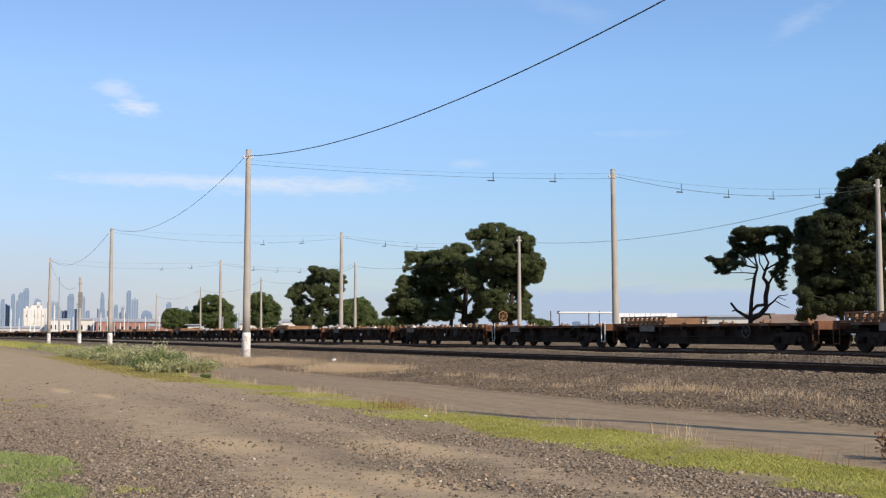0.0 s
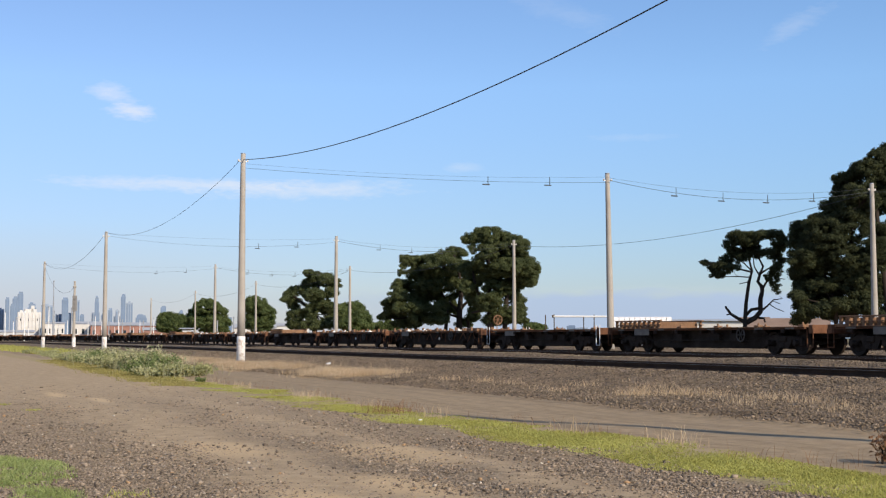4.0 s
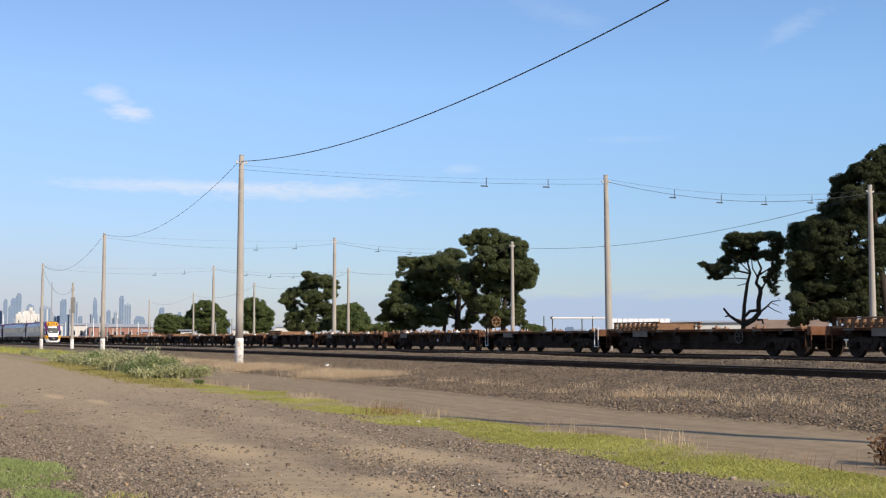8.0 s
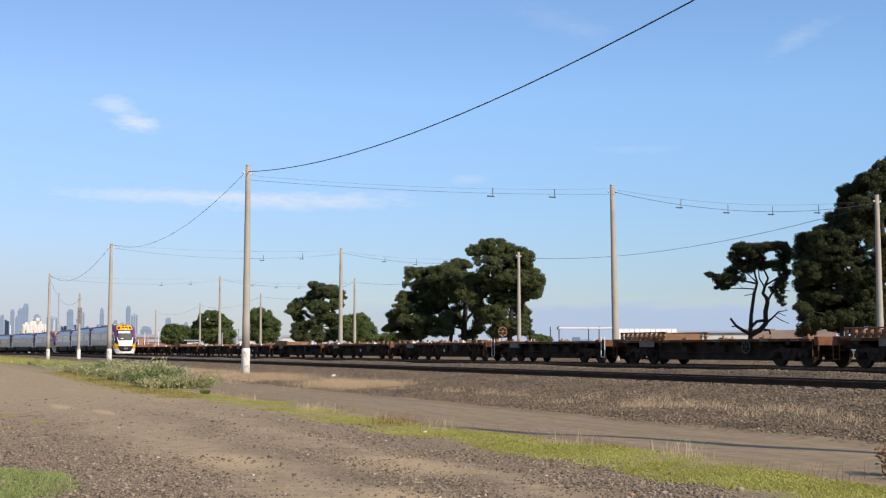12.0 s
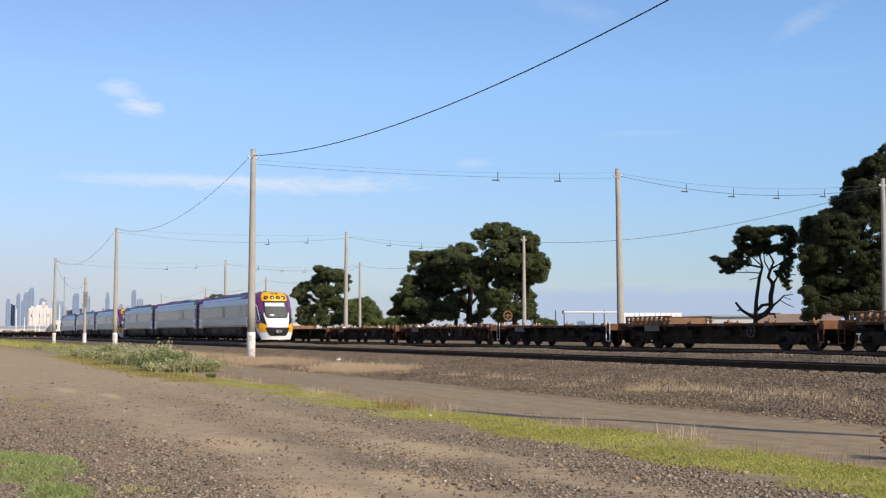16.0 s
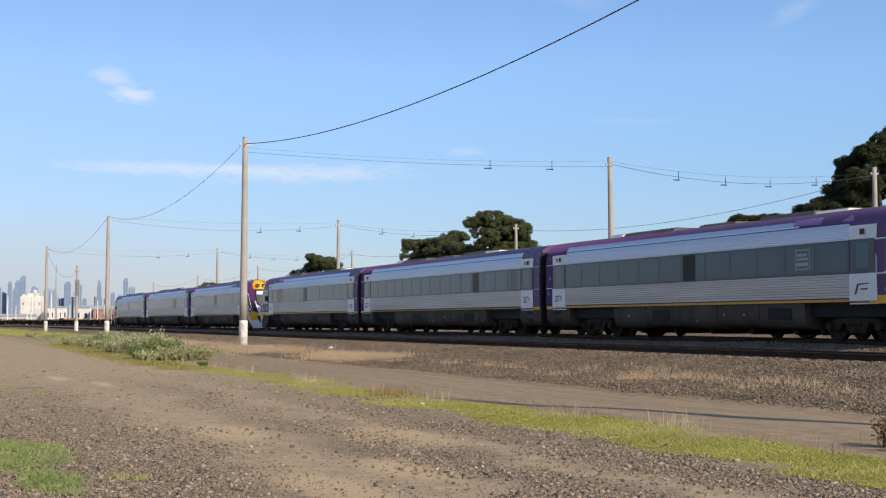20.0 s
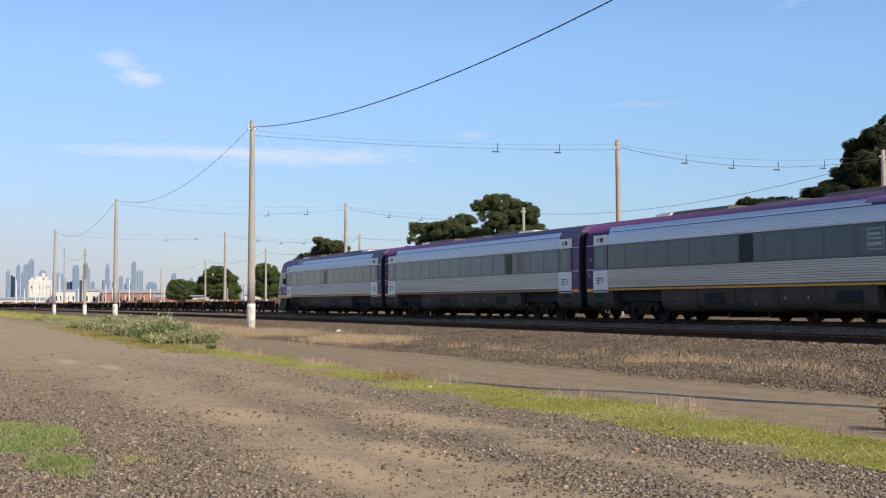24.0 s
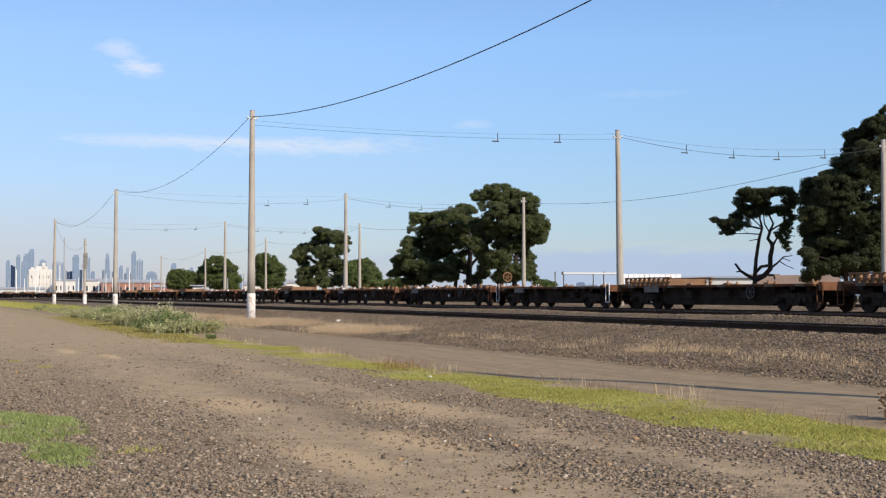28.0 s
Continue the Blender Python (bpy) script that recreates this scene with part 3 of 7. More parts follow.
for k, (x, y) in enumerate(A_ROW):
    power_pole(x, y, 0.55, 11.05, "tall weathered concrete pole beside the stored wagons", False, (0, -1.5 if k == 1 else 0.1))
for k, (x, y) in enumerate(B_ROW):
    power_pole(x, y, 0.5, 11.1, "tall weathered concrete pole behind the sidings", False, (0.2, 0.1))


def top(p, drop=0.35):
    return (p[0], p[1], 11.62 - drop)


for k in range(len(P_ROW) - 1):
    span(top(P_ROW[k], (-0.45, -0.1, 0.2)[k]), top(P_ROW[k + 1], 0.04 if k == 0 else 0.2), (2.09, 1.7, 1.85)[k], (0.021, 0.013, 0.015)[k])
for k in range(1, 4):
    span(top(P_ROW[k], 0.5), top(A_ROW[k], 0.58), 0.25 if k == 1 else 0.7, 0.009)
    span(top(A_ROW[k], 0.3), top(B_ROW[k], 0.3), 0.6, 0.007)
    span(top(A_ROW[k], 0.45), top(B_ROW[k], 0.5), 0.85, 0.014)
for k in range(len(B_ROW) - 1):
    span(top(B_ROW[k], 0.55), top(B_ROW[k + 1], 0.55), 1.25, 0.016)
# a slack line down to the signal
span(top(P_ROW[3], 0.6), (-165, 20.0, 7.9), 1.9, 0.013)
for k in range(1, 4):
    a, b = Vector(top(A_ROW[k], 0.45)), Vector(top(B_ROW[k], 0.5))
    for f in (0.24, 0.415, 0.585, 0.765):
        p = a.lerp(b, f)
        p.z -= 0.85 * 4 * f * (1 - f)
        hanger(p, 90)
for k in range(1, 4):
    a, b = Vector(top(P_ROW[k], 0.5)), Vector(top(A_ROW[k], 0.58))
    for f in (0.65, 0.825):
        p = a.lerp(b, f)
        p.z -= (0.25 if k == 1 else 0.7) * 4 * f * (1 - f)
        hanger(p, 90)
    span(top(P_ROW[k], 0.25), top(A_ROW[k], 0.25), 0.3, 0.005)


# ---- trees ----
def tree(x, y, z, turn, lobes, trunks, leaf, size, label, seed, pad=0.55, per=260, thick=1.0, grow=1.22, infill=0.9):
    """lobes: (dx, dy, height, half-width, half-height) of the crown's masses, each covered with rounded sprays; trunks: lists of points with radii."""
    rng = np.random.default_rng(seed)
    t = thing("tree", pose(x, y, z, 0, 0, turn), label, "tree", "trees behind the sidings")
    for pts in trunks:
        g = Geo()
        g.tube([p[:3] for p in pts], [p[3] for p in pts], 9)
        part("trunk", g, BARK, t, smooth=True)
    spots = []
    for lx, ly, lz, rx, rz in lobes:
        rx, rz = rx * grow, rz * grow
        base = min((p for pts in trunks for p in pts[1:]), key=lambda p: (p[0] - lx) ** 2 + 0.4 * (p[1] - ly) ** 2 + 2.0 * (p[2] - (lz - rz * 0.7)) ** 2)
        m = Vector((base[0] * 0.5 + lx * 0.5, base[1] * 0.5 + ly * 0.5, (base[2] + lz) / 2 - rz * 0.25))
        r = min(base[3] * 0.5, 0.13)
        limb = Geo()
        limb.tube([base[:3], m, (lx, ly, lz)], [r, r * 0.7, r * 0.3], 6)
        q = min(pad, 0.75 * rx, 1.1 * rz)
        number = max(4, int(thick * 2.6 * rx * (rx + rz) / q ** 2))
        d = rng.normal(size=(number, 3))
        d /= np.linalg.norm(d, axis=1, keepdims=True)
        d = d[(d[:, 2] > -0.35) | (rng.uniform(0, 1, number) < 0.55)]
        reach = rng.uniform(0.5, 1.05, (len(d), 1)) ** 0.5
        c = d * reach * np.array([rx - 0.5 * q, rx - 0.5 * q, max(0.1, rz - 0.4 * q)]) + np.array([lx, ly, lz])
        spots.append(np.concatenate([c, rng.uniform(0.6, 1.25, (len(d), 1)) * q], 1))
        for p in c[:max(3, len(d) // 7)]:
            limb.tube([(lx, ly, lz - rz * 0.3), Vector((lx, ly, lz)).lerp(Vector(p), 0.6), p], [r * 0.4, r * 0.25, 0.02], 5)
        part("limb", limb, BARK, t, smooth=True)
    # loose tufts bridge neighbouring masses
    extra = []
    for i, a in enumerate(lobes):
        near = sorted(lobes, key=lambda b: (a[0] - b[0]) ** 2 + 0.3 * (a[1] - b[1]) ** 2 + 1.4 * (a[2] - b[2]) ** 2)[1:4]
        for b in near:
            gap = math.dist(a[:3], b[:3])
            for _ in range(int(infill * (3 + gap / pad))):
                p = np.array(a[:3]) + (np.array(b[:3]) - np.array(a[:3])) * rng.uniform(0.1, 0.9) + rng.normal(0, 0.32, 3) * np.array([min(a[3], b[3]), min(a[3], b[3]), min(a[4], b[4])])
                extra.append((*p, pad * rng.uniform(0.55, 1.1)))
    if extra:
        spots.append(np.array(extra))
    spots = np.concatenate(spots)
    count = np.maximum(40, (per * (spots[:, 3] / pad) ** 1.6)).astype(int)
    s = np.repeat(spots, count, 0)
    d = rng.normal(size=(len(s), 3))
    d /= np.linalg.norm(d, axis=1, keepdims=True)
    place = s[:, :3] + d * s[:, 3:4] * rng.uniform(0.05, 1, (len(s), 1)) ** 0.4 * np.array([1.0, 1.0, 0.72])
    # sprays face outwards from their tuft
    out = d + rng.normal(0, 0.55, d.shape) + np.array([0, 0, 0.25])
    out /= np.linalg.norm(out, axis=1, keepdims=True)
    side = np.cross(out, rng.normal(size=d.shape))
    side /= np.linalg.norm(side, axis=1, keepdims=True)
    up = np.cross(out, side)
    k = (size * rng.uniform(0.6, 1.3, len(s)))[:, None]
    v = np.stack([place - 0.9 * k * side - 0.4 * k * up, place - 0.7 * k * side + 0.42 * k * up, place + 1.1 * k * side], 1).reshape(-1, 3)
    part("crown", quick_mesh("crown", v, np.arange(len(v)).reshape(-1, 3), leaf), None, t)
    return t


PINE = "dark green old pine with a broad irregular crown"
tree(-162.9, 75, 0.5, 65.3, [(0.0, -0.8, 15.2, 2.2, 1.2), (-2.6, -1.3, 14.7, 1.0, 0.8), (1.9, 0.1, 14.3, 2.2, 1.4), (3.6, -2.3, 13.6, 2.0, 1.2), (4.4, -0.1, 11.8, 1.7, 1.1), (5.6, -2.7, 10.7, 1.4, 0.9), (6.5, 1.8, 10.7, 0.8, 0.7), (6.0, -2.4, 8.6, 0.7, 0.5)] +
     [(2.9, -3.1, 10.7, 2.5, 1.4), (4.4, -0.6, 8.9, 1.7, 0.9), (1.7, 0.1, 7.9, 2.2, 1.2), (3.6, 3.0, 6.8, 1.2, 0.9), (4.6, 3.0, 6.0, 0.7, 0.9), (2.9, -0.3, 4.4, 1.7, 1.1), (4.8, 1.1, 3.6, 0.8, 0.5), (0.1, -3.0, 6.0, 1.6, 1.2), (0.9, 1.4, 3.6, 1.9, 0.7)] +
     [(0.3, -0.7, 9.7, 1.1, 0.9), (0.0, -3.3, 12.6, 1.2, 1.1), (-1.4, -2.8, 11.3, 0.7, 0.6), (-1.8, 0.8, 8.6, 0.7, 0.6), (2.0, 2.5, 12.0, 2.0, 1.3), (2.6, 2.5, 9.0, 2.2, 1.3), (-2.6, 1.0, 10.6, 1.4, 1.0), (-3.0, -1.0, 8.0, 1.1, 0.8), (-1.2, 1.5, 6.0, 1.0, 0.7)],
     [[(0.3, 0, -0.3, 0.54), (0.3, 0, 5.2, 0.47), (0.0, 0, 9.1, 0.35), (0.0, 0, 13.8, 0.16)], [(2.1, 0, -0.3, 0.39), (2.5, 0, 6.0, 0.31), (2.9, 0, 9.9, 0.19), (2.9, 0, 13.0, 0.12)], [(0.0, 0, 4.8, 0.27), (-1.7, 0, 7.9, 0.19), (-2.2, 0, 10.7, 0.12)],
      [(0.3, 0, 5.2, 0.23), (-2.3, 0, 4.6, 0.12)], [(0.0, 0, 8.3, 0.27), (1.7, 0, 10.7, 0.19), (4.4, 0, 11.4, 0.08)]], NEEDLES, 0.13, PINE, 3, 0.52, 170, 0.9, 1.2, 1.3)
tree(-175.6, 76, 0.5, 66.6, [(-0.8, 3.3, 13.8, 1.9, 0.9), (-2.9, -2.9, 12.8, 1.3, 0.7), (-6.2, 1.5, 12.6, 1.3, 0.6), (-7.7, -2.1, 12.6, 0.7, 0.6), (-2.1, -3.1, 11.5, 2.7, 1.3), (-5.4, 0.9, 10.6, 2.1, 1.2), (0.4, 1.9, 11.6, 1.8, 1.2), (-7.9, 3.0, 9.2, 1.5, 0.7)] +
     [(-9.1, -2.0, 8.8, 0.7, 0.5), (-6.8, 2.7, 8.1, 2.0, 1.2), (-2.7, -1.2, 8.8, 2.2, 1.0), (-8.7, -3.3, 7.0, 1.5, 0.9), (-10.0, -2.0, 6.1, 1.1, 0.7), (-7.2, -3.9, 5.3, 2.2, 1.0), (-9.6, 2.6, 4.5, 1.5, 0.6), (-11.2, 0.5, 4.1, 0.9, 0.4), (-3.7, -3.4, 5.3, 1.3, 0.7)] +
     [(-4.6, -2.8, 3.7, 2.5, 0.6), (1.7, 3.4, 8.4, 0.7, 0.6), (-1.2, 3.3, 7.3, 0.7, 0.5), (1.9, -3.2, 6.7, 0.8, 0.7), (2.2, -0.2, 4.2, 1.0, 0.7), (-1.9, -3.2, 3.8, 0.7, 0.5), (-4.2, 2.0, 7.6, 1.6, 0.9), (-5.6, 0.5, 6.2, 1.2, 0.7), (-3.0, 2.2, 4.4, 1.0, 0.5), (-0.4, 2.6, 5.6, 0.7, 0.4), (0.9, 2.0, 3.2, 1.2, 0.4), (-7.6, 1.0, 3.2, 2.0, 0.6), (3.2, 1.0, 5.6, 0.7, 0.5), (-1.6, 1.0, 9.8, 1.4, 0.7), (2.0, 1.0, 10.2, 1.3, 0.8), (0.4, -1.0, 9.0, 1.0, 0.6), (-5.0, -1.0, 8.8, 1.3, 0.8), (-9.0, 0.5, 5.6, 1.2, 0.6), (-2.4, -1.5, 6.2, 1.0, 0.5), (-5.8, 1.5, 4.6, 1.4, 0.6)],
     [[(0.0, 0, -0.3, 0.54), (0.2, 0, 5.1, 0.42), (0.4, 0, 7.6, 0.33), (0.2, 0, 10.5, 0.21), (-0.6, 0, 13.4, 0.12)], [(-2.1, 0, -0.3, 0.33), (-1.6, 0, 4.8, 0.25), (-2.1, 0, 7.1, 0.21), (-3.3, 0, 9.6, 0.17), (-4.6, 0, 10.9, 0.08)],
      [(0.2, 0, 5.1, 0.25), (-1.2, 0, 6.3, 0.17), (-3.3, 0, 6.7, 0.08)], [(0.4, 0, 5.5, 0.25), (1.9, 0, 7.1, 0.17), (2.6, 0, 9.2, 0.08)], [(0.2, 0, 4.2, 0.21), (-2.1, 0, 4.8, 0.12), (-4.6, 0, 5.9, 0.08)], [(-6.0, 0, -0.3, 0.3), (-6.4, 0, 4.2, 0.22), (-7.4, 0, 7.0, 0.12)],
      [(1.7, 0, -0.3, 0.29), (1.4, 0, 4.2, 0.21), (2.6, 0, 5.9, 0.17), (3.7, 0, 7.1, 0.08)]], NEEDLES, 0.135, PINE, 4, 0.52, 150, 0.8, 1.22, 1.5)
tree(-88.2, 74.7, 0.5, 49.7, [(-4.3, 1.8, 10.8, 0.9, 0.5), (-4.6, 1.3, 9.4, 0.7, 1.1), (-2.9, -1.1, 10.9, 0.9, 0.8), (-1.6, 0.2, 12.2, 0.9, 0.9), (-0.5, 2.0, 13.9, 0.9, 0.9), (-1.1, 0.7, 14.8, 0.4, 0.4), (1.1, -0.8, 15.2, 1.1, 1.0), (2.0, -0.6, 16.3, 0.6, 0.7), (-4.1, -2.0, 7.8, 1.0, 1.0)] +
     [(-2.3, 1.9, 8.9, 1.3, 1.3), (-0.2, -0.4, 10.8, 1.5, 1.6), (1.6, 2.2, 12.7, 1.3, 1.8), (1.8, -1.2, 8.9, 1.4, 1.7), (-0.7, -1.4, 7.7, 1.4, 1.2), (-3.4, 2.0, 6.6, 1.1, 0.6), (-4.8, 1.8, 6.6, 0.5, 0.8), (-4.6, -2.0, 4.6, 0.7, 0.4), (-3.2, 2.0, 4.0, 1.1, 0.5), (-4.1, -1.6, 3.2, 0.9, 0.4)] +
     [(-1.5, 1.3, 4.8, 0.9, 0.8), (0.2, -1.0, 5.4, 1.1, 0.9), (-1.6, 2.0, 3.1, 1.1, 0.4), (1.6, 0.6, 5.5, 1.0, 1.2), (3.8, 1.3, 13.7, 1.8, 2.6), (4.0, 2.0, 8.9, 1.8, 2.4), (3.6, 1.8, 17.0, 1.3, 0.9), (4.0, 2.3, 5.1, 1.8, 1.4), (-4.5, 0.5, 2.6, 0.8, 0.3), (2.0, -0.2, 3.0, 0.8, 0.4), (-2.2, -1.6, 9.8, 1.6, 1.2), (0.6, -1.8, 12.6, 1.4, 1.3), (-2.6, -0.5, 7.4, 1.2, 0.8),
      (-3.9, 0.5, 5.6, 0.9, 0.6), (-2.5, -0.8, 5.6, 1.1, 0.7), (-0.9, -0.6, 6.3, 1.1, 0.7), (-3.1, 0.9, 5.0, 0.9, 0.5), (-4.3, -0.4, 6.9, 0.7, 0.5), (-0.9, -1.4, 4.0, 1.0, 0.6), (0.8, -1.2, 3.8, 0.9, 0.6), (-2.6, -1.4, 3.6, 1.0, 0.5), (1.4, -1.6, 7.0, 1.1, 0.9), (-3.3, -1.2, 8.6, 1.0, 0.7)],
     [[(0.1, 0, -0.3, 0.45), (0.0, 0, 3.6, 0.38), (0.0, 0, 6.5, 0.29), (-0.1, 0, 10.3, 0.18), (0.7, 0, 14.2, 0.07)], [(-1.4, 0, -0.3, 0.23), (-1.5, 0, 4.1, 0.18), (-2.3, 0, 6.5, 0.14), (-3.4, 0, 8.4, 0.07)], [(2.9, 0, -0.3, 0.36), (2.7, 0, 4.6, 0.32), (2.2, 0, 8.9, 0.23), (1.8, 0, 15.1, 0.09)],
      [(0.0, 0, 4.6, 0.2), (-1.6, 0, 6.5, 0.14), (-4.3, 0, 7.2, 0.07)], [(-0.1, 0, 8.4, 0.18), (-2.5, 0, 10.3, 0.11), (-4.1, 0, 10.6, 0.05)]], SHADED_NEEDLES, 0.10, "old pine with a tall ragged crown, shade in its needle colour", 5, 0.42, 170, 0.9, 1.26, 2.0)
tree(-101.2, 73, 0.5, 54.2, [(-1.1, -0.4, 10.0, 0.7, 0.8), (-0.5, -0.9, 10.7, 1.0, 0.4), (0.4, -0.8, 10.2, 1.1, 0.6), (1.5, -0.8, 10.7, 1.3, 0.4), (2.8, -1.4, 10.6, 0.8, 0.5), (-1.6, 1.0, 8.5, 0.6, 0.5), (-2.3, 0.2, 7.9, 0.6, 0.4), (-2.9, 1.0, 8.0, 0.4, 0.3), (-3.8, 0.6, 8.3, 0.4, 0.2), (-2.5, 0.6, 7.0, 0.7, 0.2)] +
     [(-1.1, -1.2, 7.6, 0.6, 0.4), (1.0, -0.1, 9.0, 0.9, 0.4), (2.2, -1.1, 9.1, 0.6, 0.3), (3.0, 0.1, 9.3, 0.6, 0.4), (3.6, -1.0, 10.1, 0.5, 0.6), (2.9, -0.7, 7.6, 0.5, 0.2), (2.9, 0.4, 5.5, 0.3, 0.3), (2.2, -0.6, 6.9, 0.4, 0.2), (-0.1, -0.3, 8.7, 0.7, 0.4), (3.4, 0.4, 8.4, 0.4, 0.2), (-0.8, 0.8, 9.2, 0.8, 0.5), (0.6, 0.8, 9.6, 0.8, 0.5)],
     [[(-0.1, 0, -0.3, 0.28), (0.0, 0, 3.0, 0.2), (0.1, 0, 4.4, 0.17), (0.4, 0, 6.4, 0.15), (0.7, 0, 7.4, 0.1), (0.4, 0, 8.6, 0.08), (-0.4, 0, 10.0, 0.05)],
      [(0.1, 0, 2.6, 0.28), (0.9, 0, 3.0, 0.25), (1.4, 0, 3.6, 0.23), (1.4, 0, 4.7, 0.22), (1.6, 0, 5.6, 0.2), (1.5, 0, 6.0, 0.18), (1.2, 0, 6.4, 0.15), (1.4, 0, 7.1, 0.13), (1.7, 0, 7.8, 0.1), (1.2, 0, 8.9, 0.08), (1.4, 0, 10.3, 0.05)]] +
     [[(0.0, 0, 3.2, 0.15), (0.6, 0, 3.8, 0.15), (1.4, 0, 3.9, 0.15)], [(0.0, 0, 2.6, 0.2), (-0.7, 0, 3.0, 0.15), (-1.3, 0, 3.4, 0.13), (-1.8, 0, 4.1, 0.1)], [(-1.3, 0, 3.4, 0.08), (-1.7, 0, 3.3, 0.05)], [(1.2, 0, 3.0, 0.13), (1.7, 0, 3.0, 0.1), (1.8, 0, 2.6, 0.08)],
      [(1.5, 0, 3.7, 0.13), (2.0, 0, 4.1, 0.09), (2.6, 0, 4.7, 0.06), (3.4, 0, 4.8, 0.03)], [(2.2, 0, 4.3, 0.05), (2.8, 0, 3.9, 0.04), (3.5, 0, 3.6, 0.03)], [(2.5, 0, 4.6, 0.04), (3.2, 0, 4.3, 0.03)]] +
     [[(1.6, 0, 5.7, 0.13), (2.0, 0, 6.4, 0.09), (2.9, 0, 6.7, 0.05), (3.7, 0, 6.6, 0.03)], [(1.5, 0, 7.2, 0.1), (2.5, 0, 7.8, 0.06), (3.6, 0, 8.1, 0.03)], [(0.7, 0, 7.3, 0.1), (-0.5, 0, 7.6, 0.08), (-1.9, 0, 7.8, 0.05), (-3.4, 0, 8.2, 0.03)], [(0.6, 0, 6.8, 0.06), (-0.6, 0, 6.9, 0.05), (-2.2, 0, 6.9, 0.03)],
      [(0.4, 0, 6.4, 0.05), (-0.5, 0, 6.2, 0.03)], [(1.4, 0, 6.9, 0.08), (0.9, 0, 7.8, 0.06), (0.8, 0, 8.9, 0.04)], [(0.7, 0, 7.4, 0.08), (0.1, 0, 8.0, 0.05), (-0.9, 0, 8.9, 0.04)]],
     SHADED_NEEDLES, 0.08, "gaunt leaning pine with bare forked trunks and a thin crown", 6, 0.3, 100, 0.85, 1.2, 1.2)
tree(-244.2, 75, 0.5, 72.9, [(1.1, 1.8, 13.3, 2.4, 0.9), (-1.3, -2.2, 13.9, 0.9, 0.6), (-0.4, 1.7, 11.9, 1.8, 1.1), (2.8, -2.5, 12.2, 2.0, 1.1), (4.5, 2.0, 11.5, 0.9, 0.4), (-3.3, 2.0, 10.5, 1.8, 0.9), (-4.9, 2.0, 9.7, 1.2, 0.9), (-5.8, -1.8, 8.5, 0.8, 0.6), (-3.8, 2.0, 8.0, 1.5, 1.0)] +
     [(0.0, -2.9, 9.4, 2.2, 1.2), (3.3, -2.7, 9.9, 1.5, 1.1), (1.5, -1.8, 7.5, 2.2, 1.1), (-3.3, -0.1, 5.8, 1.8, 1.1), (-0.8, -2.5, 6.2, 1.5, 1.0), (3.3, 1.3, 6.4, 1.8, 1.3), (-3.8, 0.0, 3.8, 1.7, 1.0), (-0.5, -3.0, 3.6, 2.2, 1.0), (2.0, -1.7, 3.6, 1.8, 0.9), (4.2, 2.1, 3.8, 1.1, 0.9)],
     [[(0.0, 0, -0.3, 0.55), (0.3, 0, 5.8, 0.44), (0.6, 0, 9.1, 0.33), (1.1, 0, 13.0, 0.17)], [(0.0, 0, 5.6, 0.28), (-2.2, 0, 8.0, 0.22), (-4.6, 0, 9.7, 0.11)], [(0.4, 0, 6.4, 0.28), (2.5, 0, 8.6, 0.17), (3.6, 0, 10.8, 0.11)]], NEEDLES, 0.17, PINE, 7, 0.6, 120, 1.0, 1.15, 1.3)
for k, (x, y, turn, lobes) in enumerate([
        (-234.9, 80, 71.2, [(-0.5, 1.6, 6.2, 2.4, 1.8), (1.6, -1.1, 4.6, 1.6, 1.7), (-2.1, 0.0, 5.5, 1.5, 1.9), (0.2, -1.4, 3.8, 2.8, 1.3), (2.7, -0.4, 3.5, 0.9, 1.0)]),
        (-286.6, 75, 75.3, [(-0.4, 0.2, 8.5, 2.5, 2.0), (1.7, -0.9, 6.5, 1.8, 1.8), (-1.7, 0.6, 6.5, 1.3, 2.0), (0.8, -0.2, 4.6, 2.5, 1.8), (-1.5, 0.9, 4.0, 1.8, 1.3)]),
        (-344.8, 76, 77.6, [(0.1, -1.6, 9.1, 3.3, 2.1), (-2.6, 1.4, 7.2, 2.2, 1.8), (3.1, 1.2, 7.6, 2.2, 2.1), (0.4, 0.4, 5.3, 5.1, 2.1), (-3.6, -1.0, 5.3, 1.5, 1.8)]),
        (-399.1, 77, 79.1, [(-1.1, 0.4, 7.3, 2.4, 1.7), (2.0, -0.6, 6.8, 2.4, 1.7), (-2.7, 0.6, 6.4, 1.4, 1.7), (0.3, 0.1, 4.7, 4.1, 2.1)]),
        (-371.0, 84, 78.0, [(0.0, 0.2, 4.0, 3.0, 1.5), (2.0, 0.3, 3.4, 2.0, 1.2)]),
        (-241.2, 88, 70.0, [(1.1, 0.1, 3.4, 2.2, 1.0), (-1.1, 0.5, 3.0, 1.3, 0.7), (0.4, -0.4, 1.8, 2.4, 1.2)]),
        (-220.5, 110, 63.5, [(0.5, -0.4, 3.4, 1.5, 0.6), (2.1, -0.6, 3.1, 1.1, 0.5), (1.0, -0.2, 2.0, 2.2, 1.2)])]):
    top_z = lobes[0][2]
    tree(x, y, 0.5, turn, lobes, [[(0, 0, -0.3, 0.36), (0.1, 0, top_z * 0.5, 0.24), (0.1, 0, top_z, 0.1)]], BROADLEAF, 0.2, "rounded green broadleaf tree behind the sidings", 20 + k, 0.75, 150, 1.3)


# ---- flat wagons on the siding ----
PALE_PLATE = mat("faded_plate", (0.15, 0.13, 0.11), (0.24, 0.21, 0.18), 3, 25, 0.8, bump=0.05)
